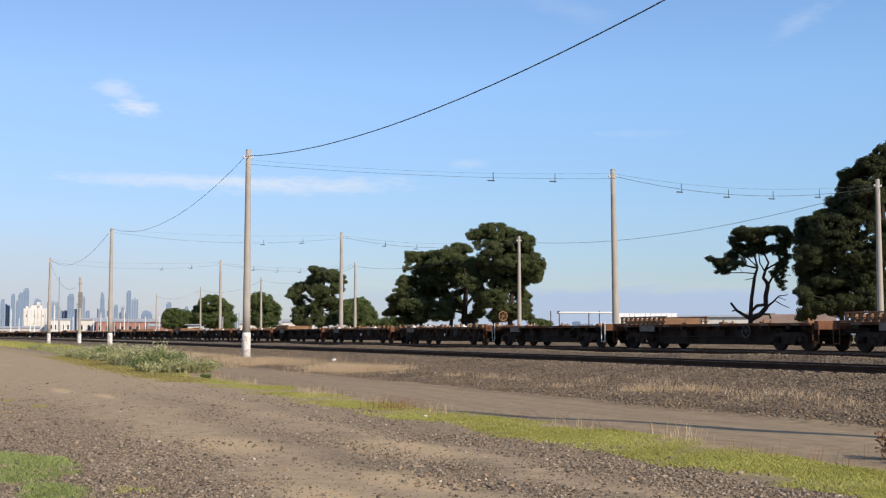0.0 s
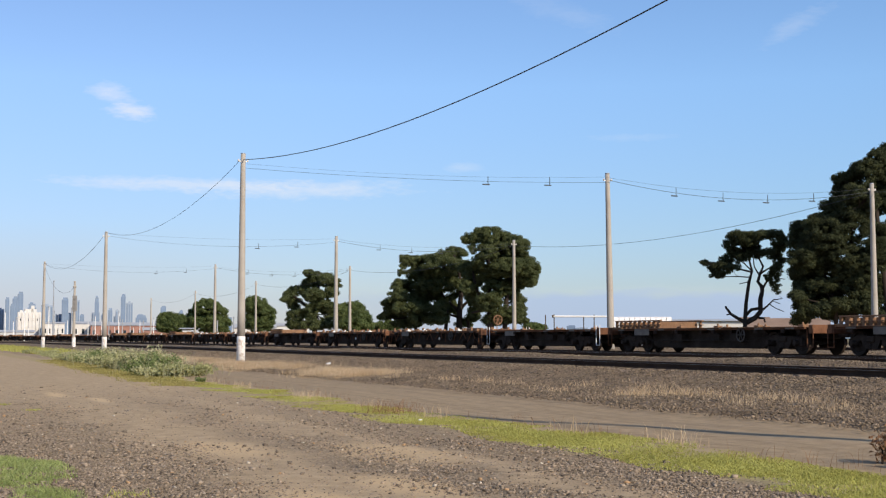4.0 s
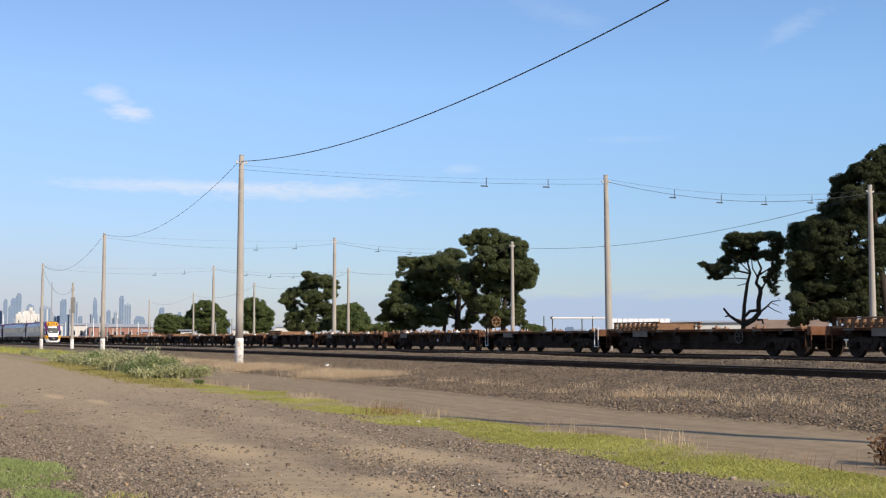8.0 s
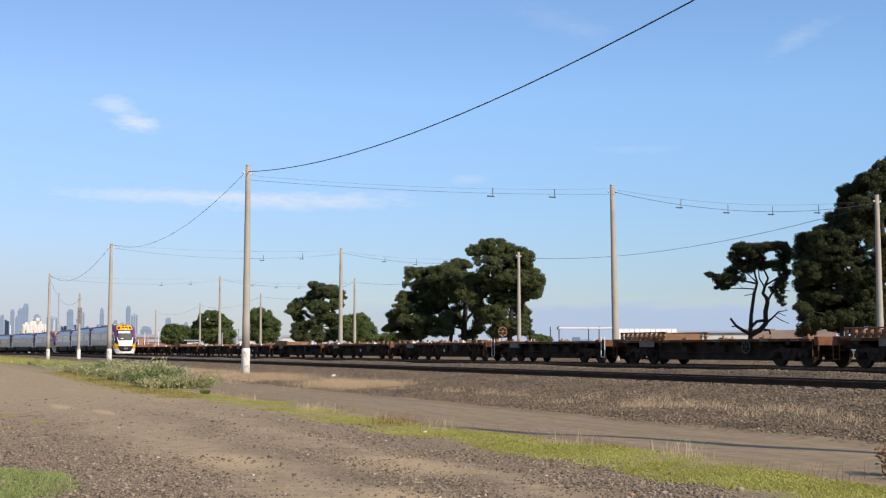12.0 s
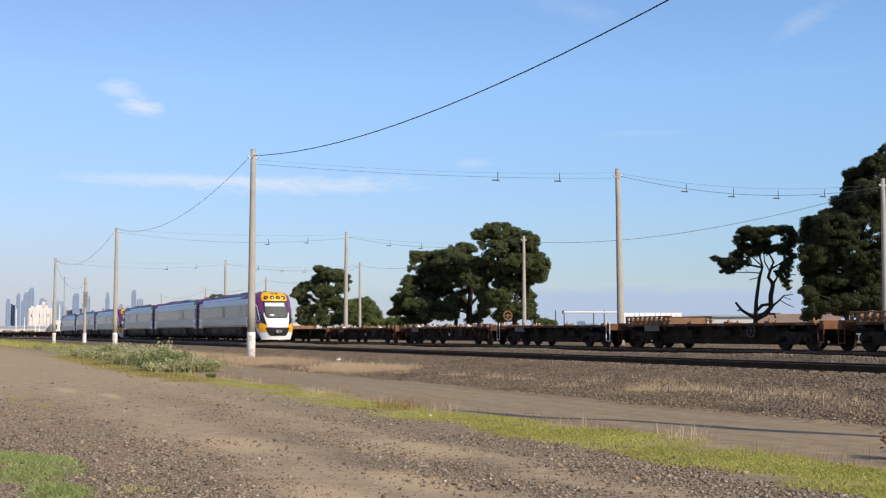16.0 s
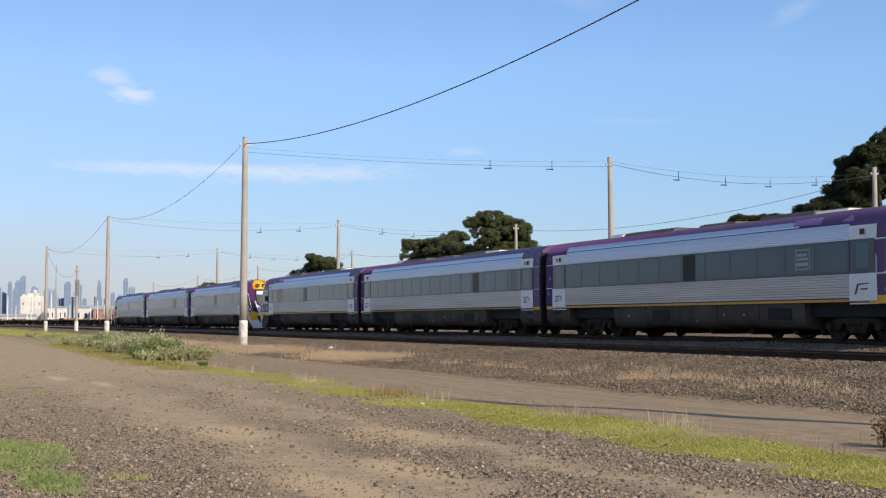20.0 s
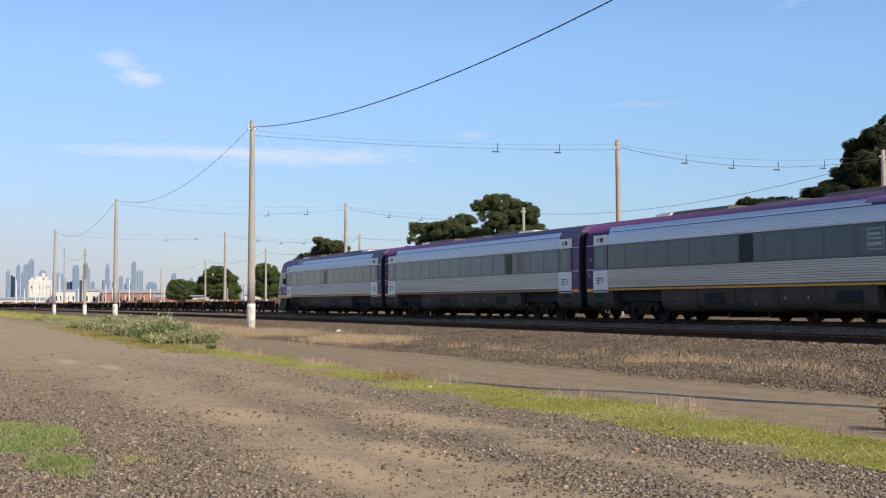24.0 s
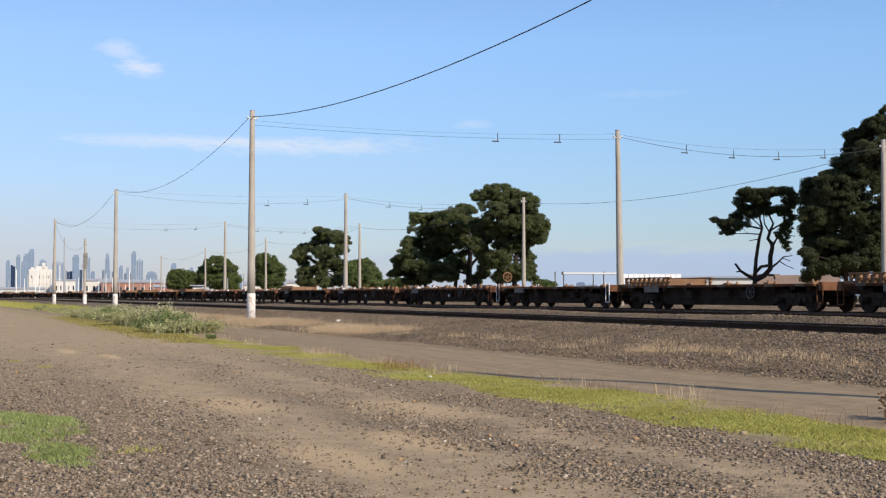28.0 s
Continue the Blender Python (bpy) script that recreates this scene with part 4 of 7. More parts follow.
IRON = mat("worn_iron", (0.07, 0.062, 0.055), (0.12, 0.105, 0.09), 3, 25, 0.8, bump=0.05)


def wheel_geo(r=0.46, w=0.13, hub=True):
    """A railway wheel about the y axis, flange on the inner (+y) side."""
    g = Geo()
    rings = [(0.10, -w / 2 - 0.05), (0.13, -w / 2 - 0.03), (0.15, -w / 2 + 0.03), (r * 0.72, -w / 2 + 0.05), (r * 0.80, -w / 2), (r, -w / 2), (r, w / 2 - 0.03), (r + 0.028, w / 2 - 0.015), (r + 0.028, w / 2), (r * 0.78, w / 2), (0.1, w / 2)]
    n = 20
    for k, (rr, yy) in enumerate(rings):
        for j in range(n):
            a = 2 * math.pi * j / n
            g.v.append((rr * math.cos(a), yy, rr * math.sin(a)))
    for k in range(len(rings) - 1):
        for j in range(n):
            a, b = k * n + j, k * n + (j + 1) % n
            g.f.append((a, a + n, b + n, b))
    g.f += [tuple(range(n)), tuple(reversed(range((len(rings) - 1) * n, len(rings) * n)))]
    g.m = [0] * len(g.f)
    return g


WHEEL = wheel_geo().mesh("wheel", WAGON_DARK)
AXLE = Geo()
AXLE.tube([(0, -0.8, 0), (0, 0.8, 0)], 0.08, 8)
AXLE = AXLE.mesh("axle", WAGON_DARK)
SIDE_FRAME = Geo()
SIDE_FRAME.prism_y([(-1.15, 0.36), (-1.15, 0.60), (-0.95, 0.68), (-0.45, 0.74), (0.45, 0.74), (0.95, 0.68), (1.15, 0.60), (1.15, 0.36), (0.98, 0.32), (0.78, 0.36), (0.70, 0.54), (0.52, 0.58),
                    (0.34, 0.26), (-0.34, 0.26), (-0.52, 0.58), (-0.70, 0.54), (-0.78, 0.36), (-0.98, 0.32)], -0.07, 0.07)
SIDE_FRAME = SIDE_FRAME.mesh("side_frame", WAGON_DARK)
SPRING = Geo()
SPRING.tube([(0, 0, 0.26 + 0.03 * k) for k in range(10)], [0.13 if k % 2 else 0.105 for k in range(10)], 10)
SPRING = SPRING.mesh("spring", WAGON_DARK)
BOX = Geo()
BOX.tube([(0, -0.16, 0), (0, 0.02, 0)], [0.11, 0.13], 10)
BOX = BOX.mesh("axle_box", WAGON_DARK)


def bogie(parent, x, base=1.75):
    """A three-piece bogie under a wagon or carriage."""
    g = Geo()
    g.box(-0.22, 0.22, -1.15, 1.15, 0.50, 0.72, 0.03)
    b = part("bogie", g, WAGON_DARK, parent, at=pose(x, 0, 0))
    for s in (-1, 1):
        part("side_frame", SIDE_FRAME, None, b, at=pose(0, s * 1.02, 0))
        part("spring", SPRING, None, b, at=pose(0, s * 1.0, 0))
        for d in (-1, 1):
            part("wheel", WHEEL, None, b, at=pose(d * base / 2, s * 0.83, 0.46, 0, 0, 0 if s < 0 else 180))
            part("axle_box", BOX, None, b, at=pose(d * base / 2, s * 1.10, 0.46, 0, 0, 0 if s < 0 else 180))
    for d in (-1, 1):
        part("axle", AXLE, None, b, at=pose(d * base / 2, 0, 0.46))
    return b


def flat_wagon(length, style, label):
    """A skeletal container wagon, centre at the origin, z = 0 on the rail."""
    w = thing("flat_wagon", pose(0, 0, 0), label, "freight wagon", "stored flat wagons")
    h = length / 2
    for s in (-1, 1):
        g = Geo()
        g.box(-h + 0.35, h - 0.35, s * 1.28 - 0.05, s * 1.28 + 0.05, 0.985, 1.07, 0.006)
        part("side_sill", g, WAGON_RUST, w)
        for k, f in enumerate((-0.44, -0.21, 0.05, 0.27, 0.40)):
            g = Geo()
            y0 = s * 1.332
            g.box(f * length, f * length + 0.55, min(y0, y0 + s * 0.006), max(y0, y0 + s * 0.006), 0.995, 1.06)
            part("reflector_plate", g, PALE_PLATE, w, "small pale plate on the sill")
        g = Geo()
        g.prism_y([(-h + 3.2, 0.98), (h - 3.2, 0.98), (h - 3.35, 0.34), (h - 3.7, 0.22), (-h + 3.7, 0.22), (-h + 3.35, 0.34)], s * 0.8 - 0.06, s * 0.8 + 0.06)
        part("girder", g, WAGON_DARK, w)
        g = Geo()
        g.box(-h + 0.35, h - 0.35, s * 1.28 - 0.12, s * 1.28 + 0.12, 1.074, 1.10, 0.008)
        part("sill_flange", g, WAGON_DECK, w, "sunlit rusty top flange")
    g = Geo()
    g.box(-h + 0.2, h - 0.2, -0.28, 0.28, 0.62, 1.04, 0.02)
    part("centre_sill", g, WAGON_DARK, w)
    # extra plate, added to keep sunlight off the bearers below
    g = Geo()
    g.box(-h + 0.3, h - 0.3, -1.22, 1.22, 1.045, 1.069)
    part("shade_pan", g, WAGON_DARK, w, "grimy plate added under the deck to shade the frame")
    for k in range(7):
        x = -h + 0.9 + (length - 1.8) * k / 6
        g = Geo()
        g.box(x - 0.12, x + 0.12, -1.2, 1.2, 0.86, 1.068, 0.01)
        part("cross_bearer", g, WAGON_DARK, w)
    for s in (-1, 1):
        g = Geo()
        g.box(s * h - 0.12, s * h + 0.12, -1.32, 1.32, 0.82, 1.16, 0.02)
        part("headstock", g, WAGON_RUST, w)
        g = Geo()
        g.box(s * (h + 0.1), s * (h + 0.1) + s * 0.42, -0.11, 0.11, 0.72, 0.95, 0.02)
        g.box(s * (h + 0.45) - 0.12, s * (h + 0.45) + 0.12, -0.17, 0.17, 0.68, 0.98, 0.03)
        part("coupler", g, WAGON_DARK, w)
        for y in (-1.3, 1.3):
            g = Geo()
            high = 1.30 if style == 0 else 1.0
            for xa in (0.13, -0.22):
                g.tube([(s * (h + xa), y, 0.30), (s * (h + xa), y, high)], 0.022, 6)
            g.tube([(s * (h + 0.13), y, 0.30), (s * (h - 0.22), y, 0.30)], 0.022, 6)
            part("step_rail", g, WHITE_PAINT if style == 0 else WAGON_RUST, w, "white painted shunter's step rail" if style == 0 else "rusty shunter's step rail")
        bogie(w, s * (h - 1.95))
        g = Geo()
        g.tube([(s * (h + 0.3), 0.35, 0.85), (s * (h + 0.42), 0.4, 0.5), (s * (h + 0.5), 0.3, 0.42)], 0.028, 6)
        part("air_hose", g, WAGON_DARK, w)
    # container pedestals in pairs along the sills
    n = 4 if style == 0 else 6
    for k in range(n):
        x = -h + 0.55 + (length - 1.1) * k / (n - 1)
        for s in (-1, 1):
            g = Geo()
            g.box(x - 0.16, x + 0.16, s * 1.22 - 0.13, s * 1.22 + 0.13, 1.10, 1.17, 0.015)
            g.tube([(x, s * 1.22, 1.17), (x, s * 1.22, 1.23), (x, s * 1.22, 1.27)], [0.05, 0.045, 0.015], 7)
            part("container_lock", g, WHITE_PAINT if style == 2 and k in (1, 2, 4) else WAGON_DECK, w)
    g = Geo()
    if style == 0:
        for y in (-0.55, 0.0, 0.55):
            g = Geo()
            g.box(-h + 0.4, h - 0.4, y - 0.24, y + 0.24, 1.072, 1.105, 0.006)
            part("deck_plank", g, WAGON_DECK, w, "sunlit rusty steel deck plate")
    elif style == 1:
        for k in range(9):
            bar = Geo()
            x = -h + 0.6 + k * 0.42
            bar.box(x - 0.07, x + 0.07, -1.04, 1.04, 1.075, 1.40, 0.012)
            part("rack_bar", bar, WAGON_DECK, w)
        for y in (-1.125, 1.125):
            bar = Geo()
            bar.box(-h + 0.35, -h + 4.4, y - 0.06, y + 0.06, 1.42, 1.48, 0.012)
            bar.box(-h + 0.35, -h + 4.4, y - 0.045, y + 0.045, 1.24, 1.28, 0.008)
            for q in range(10):
                bar.box(-h + 0.38 + q * 0.42, -h + 0.48 + q * 0.42, y - 0.05, y + 0.05, 1.10, 1.42)
            part("rack_side", bar, WAGON_DECK, w, "raised rusty rack at the wagon end")
    else:
        g.box(-0.06, 0.06, -0.06, 0.06, 0, 0.22, 0.01)
        post = g.mesh("stanchion", WAGON_DECK)
        for k in range(22):
            x = -0.45 + 0.9 * (k + (0.0, 0.35, -0.25, 0.1, -0.4)[k % 5]) / 21
            for y in (-1.24, 1.24):
                part("stanchion", post, None, w, at=pose(x * length, y, 1.10 - 0.05 * (k * 7 % 4), 0, (0, 6, -9, 3)[k % 4], 0))
        g = Geo()
        g.tube([(0.10 * length, -1.37, 0.62), (0.10 * length, -1.40, 0.62)], [0.10, 0.09], 12)
        part("marker_disc", g, WHITE_PAINT, w, "white painted marker disc")
        for k, x in enumerate((-0.45, -0.38, -0.24, -0.13, -0.02, 0.09, 0.15, 0.26, 0.33, 0.42)):
            g = Geo()
            x *= length
            g.tube([(x, -1.3, 1.05), (x + (0.5, -0.6, 0.1, -0.25)[k % 4], -1.32, 0.42 + 0.1 * (k % 3))], 0.035, 5)
            g.tube([(x + 0.1, -1.28, 1.05), (x + (-0.5, 0.4, 0.7, -0.1)[k % 4], -1.30, 0.55 + 0.08 * (k % 4))], 0.03, 5)
            part("strut", g, WAGON_RUST, w, "bent rusty side strut")
        for x0, x1, top_z in ((-0.46, -0.34, 1.24), (-0.08, 0.02, 1.20), (0.28, 0.46, 1.26)):
            for y in (-0.9, 0.1, 0.95):
                g = Geo()
                g.box(x0 * length, x1 * length, y - 0.10, y + 0.10, 1.0, top_z - 0.05 * (y > 0), 0.015)
                part("stowed_bolster", g, WAGON_DECK, w)
    # brake gear below the frame
    g = Geo()
    g.tube([(-1.2, -0.5, 0.72), (0.0, -0.5, 0.72)], 0.17, 12)
    part("air_tank", g, WAGON_DARK, w)
    g = Geo()
    g.box(0.5, 1.3, -1.1, -0.7, 0.55, 0.85, 0.03)
    part("brake_valve", g, WAGON_DARK, w)
    winch = Geo()
    winch.box(-0.09, 0.09, -0.05, 0.05, -0.09, 0.06, 0.012)
    winch.tube([(0.0, -0.07, -0.03), (0.0, 0.05, -0.03)], 0.035, 8)
    winch = winch.mesh("lashing_winch", WAGON_DARK)
    for k in range(6):
        x = -h + 1.3 + (length - 2.6) * (k + (0.0, 0.18, -0.12)[k % 3]) / 5
        for s in (-1, 1):
            part("lashing_winch", winch, None, w, at=pose(x, s * 1.385, 0.93, 0, 0, 0 if s < 0 else 180))
    g = Geo()
    g.tube([(-h + 3.0, -1.2, 0.80), (-h + 3.6, -1.2, 0.55), (h - 3.6, -1.2, 0.55), (h - 3.0, -1.2, 0.80)], 0.022, 6)
    part("brake_pipe", g, WAGON_DARK, w)
    for x in (-1.9, 2.3):
        g = Geo()
        g.box(x, x + 0.5, -1.22, -0.86, 0.5, 0.82, 0.02)
        part("gear_box", g, WAGON_DARK, w)
    hx, hz = (h - 4.4, 0.78) if style else (0.2 - h, 1.72)
    g = Geo()
    n = 16
    def rim(a, r):
        """A point of the wheel; the standing wheel faces along the track, the low one faces outwards."""
        return (hx, -0.75 + r * math.cos(a), hz + r * math.sin(a)) if style == 0 else (hx + r * math.cos(a), -1.36, hz + r * math.sin(a))

    g.tube([rim(2 * math.pi * k / n, 0.27) for k in range(n + 1)], 0.03, 6)
    for k in range(3):
        g.tube([rim(math.pi * k / 3, -0.27), rim(math.pi * k / 3, 0.27)], 0.02, 5)
    if style == 0:
        g.tube([(hx, -0.75, hz), (hx - 0.12, -0.75, hz), (hx - 0.12, -0.75, 1.0)], 0.03, 6)
    else:
        g.tube([(hx, -1.36, hz), (hx, -1.2, hz), (hx, -1.2, 1.0)], 0.025, 6)
    part("hand_brake_wheel", g, IRON if style else WAGON_DECK, w, "spoked grey brake wheel" if style else "spoked rusty brake wheel")
    g = Geo()
    g.box(-h + 2.4, -h + 3.7, -1.352, -1.342, 0.78, 1.06)
    part("data_panel", g, PALE_PLATE, w, "faded grey data panel")
    return w


WAGONS = [flat_wagon(15.2, 1, "rusty brown flat wagon with raised end rack"),
          flat_wagon(13.1, 0, "rusty brown flat wagon with standing brake wheel"),
          flat_wagon(15.4, 2, "rusty brown flat wagon with short stanchions")]
LENGTHS = (15.2, 13.1, 15.4)


def stand_wagons():
    """The rake from beyond the near end back along the siding."""
    order = [0, 0, 1, 2, 2, 0, 2, 2, 0, 2]
    x, first = -23.5, set()
    for k in range(34):
        kind = order[k % 10]
        x -= LENGTHS[kind] / 2 + 0.55
        m = on_line(x, x - 1.0, RAIL_C[0], RAIL_C[1], 180 if k in (14, 21, 27) else 0)
        if kind in first:
            copy_thing(WAGONS[kind], m)
        else:
            WAGONS[kind].matrix_basis = m
            first.add(kind)
        x -= LENGTHS[kind] / 2 + 0.55


stand_wagons()


# ---- the passenger train ----
STEEL = mat("stainless_steel", (0.53, 0.56, 0.61), (0.62, 0.65, 0.70), 0.8, 30, 0.42, 0.85, 0.03, stretch=(0.15, 1, 3))
PURPLE = mat("purple_film", (0.088, 0.036, 0.125), (0.118, 0.052, 0.160), 1.5, 20, 0.5, bump=0.02, spec=0.4)
LILAC = mat("lilac_film", (0.27, 0.135, 0.30), (0.33, 0.18, 0.35), 1.5, 20, 0.4, bump=0.02, spec=0.5)
VIOLET = mat("violet_film", (0.20, 0.05, 0.20), (0.24, 0.07, 0.24), 1.5, 20, 0.4, bump=0.02, spec=0.5)
YELLOW = mat("yellow_paint", (0.80, 0.37, 0.004), (0.88, 0.44, 0.008), 2, 20, 0.4, bump=0.02, spec=0.5)
WHITE = mat("white_gloss", (0.74, 0.74, 0.75), (0.82, 0.82, 0.83), 2, 20, 0.3, bump=0.02, spec=0.5)
SKIRT = mat("grey_skirt", (0.078, 0.062, 0.047), (0.118, 0.096, 0.074), 1.2, 18, 0.7, bump=0.08, dirt=(0.035, 0.028, 0.022), spec=0.06)
SILVER_SKIRT = mat("silver_skirt", (0.36, 0.37, 0.38), (0.44, 0.45, 0.46), 1.2, 18, 0.45, 0.3, 0.04)
BLACK = mat("black_rubber", (0.012, 0.012, 0.013), (0.022, 0.022, 0.024), 3, 25, 0.75, bump=0.1)
ROOF_GREY = mat("roof_grey", (0.08, 0.075, 0.08), (0.13, 0.12, 0.12), 1.0, 15, 0.7, bump=0.1)
ROOF_WHITE = mat("roof_unit", (0.6, 0.58, 0.55), (0.72, 0.70, 0.67), 1.0, 15, 0.6, bump=0.1)
BAND = glass("tinted_band", (0.036, 0.064, 0.082), 0.06, 0.4)
PANE = glass("window_glass", (0.050, 0.100, 0.142), 0.05, 0.45)
NOTICE = mat("faded_notice", (0.34, 0.37, 0.38), (0.44, 0.46, 0.47), 2, 20, 0.6, bump=0)
DARK_PANE = glass("dark_glass", (0.012, 0.020, 0.024), 0.15, 0.1)
SCREEN = glass("windscreen", (0.10, 0.105, 0.10), 0.08)
LENS = mat("lamp_lens", (0.30, 0.27, 0.22), (0.42, 0.38, 0.33), 4, 20, 0.2, 0.6, 0, spec=0.8)
MAGENTA = mat("magenta_film", (0.17, 0.022, 0.125), (0.21, 0.032, 0.15), 1.5, 20, 0.4, bump=0.02, spec=0.5)
COUPLER_STEEL = mat("coupler_steel", (0.16, 0.155, 0.15), (0.28, 0.27, 0.26), 6, 30, 0.5, 0.5)
GOLD = mat("gold_stripe", (0.62, 0.33, 0.03), (0.74, 0.41, 0.045), 1.0, 14, 0.5, bump=0.03, dirt=(0.34, 0.20, 0.07), dirt_at=(0.5, 0.7))
CAB_PANE = glass("saloon_glass", (0.040, 0.076, 0.102), 0.05, 0.45)
PALE_LILAC = mat("pale_lilac_film", (0.46, 0.36, 0.52), (0.56, 0.45, 0.6), 1.5, 20, 0.4, bump=0.02, spec=0.5)
DULL_GOLD = mat("grimy_gold_stripe", (0.46, 0.26, 0.05), (0.58, 0.34, 0.07), 1.0, 14, 0.6, bump=0.03, dirt=(0.24, 0.16, 0.09), dirt_at=(0.42, 0.62))
# lower steel: brown ground reflection put into the colour, with patchy grime
STEEL_LOW = mat("grimy_ground_tint_steel", (0.42, 0.395, 0.365), (0.53, 0.505, 0.475), 0.8, 30, 0.38, 0.8, 0.03, stretch=(0.15, 1, 3), dirt=(0.34, 0.285, 0.225), dirt_at=(0.45, 0.72))

SECTION = [(1.43, 1.18), (1.45, 1.30), (1.46, 2.0), (1.455, 3.02), (1.43, 3.35), (1.36, 3.62), (1.24, 3.80), (1.05, 3.92), (0.75, 4.0), (0.4, 4.04)]
CAB_PLAN, CAB_POWER = 0.95, 2.7


def half_width(z):
    return float(np.interp(z, [s[1] for s in SECTION], [s[0] for s in SECTION]))


def rake(z):
    """How far the nose lies behind its foremost point at a height."""
    return float(np.interp(z, [0.15, 0.5, 1.1, 1.5, 1.9, 2.6, 3.2, 3.5, 3.75, 3.9, 4.04], [0.62, 0.50, 0.44, 0.52, 0.68, 1.0, 1.40, 1.62, 1.84, 2.12, 2.95]))


def front_x(y, z):
    return -rake(z) - CAB_PLAN * min(1.0, abs(y) / 1.46) ** CAB_POWER


def side_y(x, z):
    """Half-width of the body at x (0 at the nose, negative behind) and height z."""
    reach = (-x - rake(z)) / CAB_PLAN
    w = 1.46 if z < 1.3 else half_width(z)
    return min(w, 1.46 * max(0.0, reach) ** (1 / CAB_POWER))


def front_patch(rows, off, columns=10):
    """A skin piece on the nose: rows of (z, y from, y to) and, where it swells, by how much."""
    g = Geo()
    n = columns + 1
    for z, a, b, *bulge in rows:
        for k in range(n):
            y = a + (b - a) * k / columns
            swell = bulge[0] * (1 - (2 * k / columns - 1) ** 6) if bulge else 0.0
            g.v.append((front_x(y, z) + off + swell, y, z))
    for r in range(len(rows) - 1):
        for k in range(columns):
            i = r * n + k
            g.f.append((i, i + 1, i + n + 1, i + n))
    g.m = [0] * len(g.f)
    return g


def side_patch(s, columns, off, rows=6, plain=False):
    """A skin piece on one side (s = -1 or 1): columns of (x, z from, z to)."""
    g = Geo()
    n = rows + 1
    for x, a, b in columns:
        for k in range(n):
            z = a + (b - a) * k / rows
            g.v.append((x, s * ((half_width(z) if plain else side_y(x, z)) + off), z))
    for c in range(len(columns) - 1):
        for k in range(rows):
            i = c * n + k
            q = (i, i + n, i + n + 1, i + 1)
            g.f.append(q if s < 0 else q[::-1])
    g.m = [0] * len(g.f)
    return g


def smooth_rows(rows, n):
    """More rows in between, by straight lines."""
    zs = np.linspace(0, len(rows) - 1, n)
    return [tuple(float(np.interp(z, range(len(rows)), [r[k] for r in rows])) for k in range(len(rows[0]))) for z in zs]


def shell(x0, x1, cab):
    """The body skin from x0 (rear) to x1 or, with a cab, round the nose."""
    g = Geo()
    ring = [(y, z) for y, z in SECTION] + [(0.0, 4.05)] + [(-y, z) for y, z in reversed(SECTION)]
    n = len(ring)
    xs = [x0, (x0 + x1) / 2] + ([-6.0, -3.2] if cab else [x1])
    for x in xs:
        g.v += [(x, y, z) for y, z in ring]
    levels = len(xs)
    if cab:
        for s in (0.25, 0.5, 0.75, 1.0):
            g.v += [(-3.2 + s * (front_x(y, z) + 3.2), y, z) for y, z in ring]
            levels += 1
        for r in (0.97, 0.93, 0.88, 0.8, 0.7, 0.55, 0.35, 0.12):
            g.v += [(front_x(y * r, 2.3 + (z - 2.3) * r), y * r, 2.3 + (z - 2.3) * r) for y, z in ring]
            levels += 1
    for k in range(levels - 1):
        for j in range(n - 1):
            i = k * n + j
            g.f.append((i, i + 1, i + n + 1, i + n))
        g.f.append((k * n + n - 1, k * n, (k + 1) * n, (k + 1) * n + n - 1))
    g.f += [tuple(range(n)), tuple(reversed(range((levels - 1) * n, levels * n)))]
    g.m = [0] * len(g.f)
    return g


def flutes(s, x0, x1, z0, z1, n):
    """Corrugated stainless panel on one side."""
    g = Geo()
    pts = []
    step = (z1 - z0) / n
    for k in range(n):
        z = z0 + k * step
        pts += [(z, 0.012), (z + step * 0.2, 0.019), (z + step * 0.68, 0.019), (z + step * 0.88, 0.012)]
    pts.append((z1, 0.010))
    for z, o in pts:
        g.v += [(x0, s * (half_width(z) + o), z), (x1, s * (half_width(z) + o), z)]
    for k in range(len(pts) - 1):
        i = 2 * k
        q = (i, i + 1, i + 3, i + 2)
        g.f.append(q if s < 0 else q[::-1])
    g.m = [0] * len(g.f)
    return g


def strip(s, x0, x1, z0, z1, off, deep=0.02):
    """A flat raised strip on the side."""
    g = Geo()
    y = half_width((z0 + z1) / 2)
    a, b = sorted((s * (y - deep), s * (y + off)))
    g.box(x0, x1, a, b, z0, z1, min(0.006, (z1 - z0) / 4))
    return g


def skirt_box(x0, x1, z0=0.30):
    g = Geo()
    half = [(1.40, 1.20), (1.40, z0 + 0.40), (1.37, z0 + 0.24), (1.29, z0 + 0.11), (1.15, z0 + 0.03), (0.95, z0)]
    g.prism([(-y, z) for y, z in half] + list(reversed(half)), x0, x1)
    return g


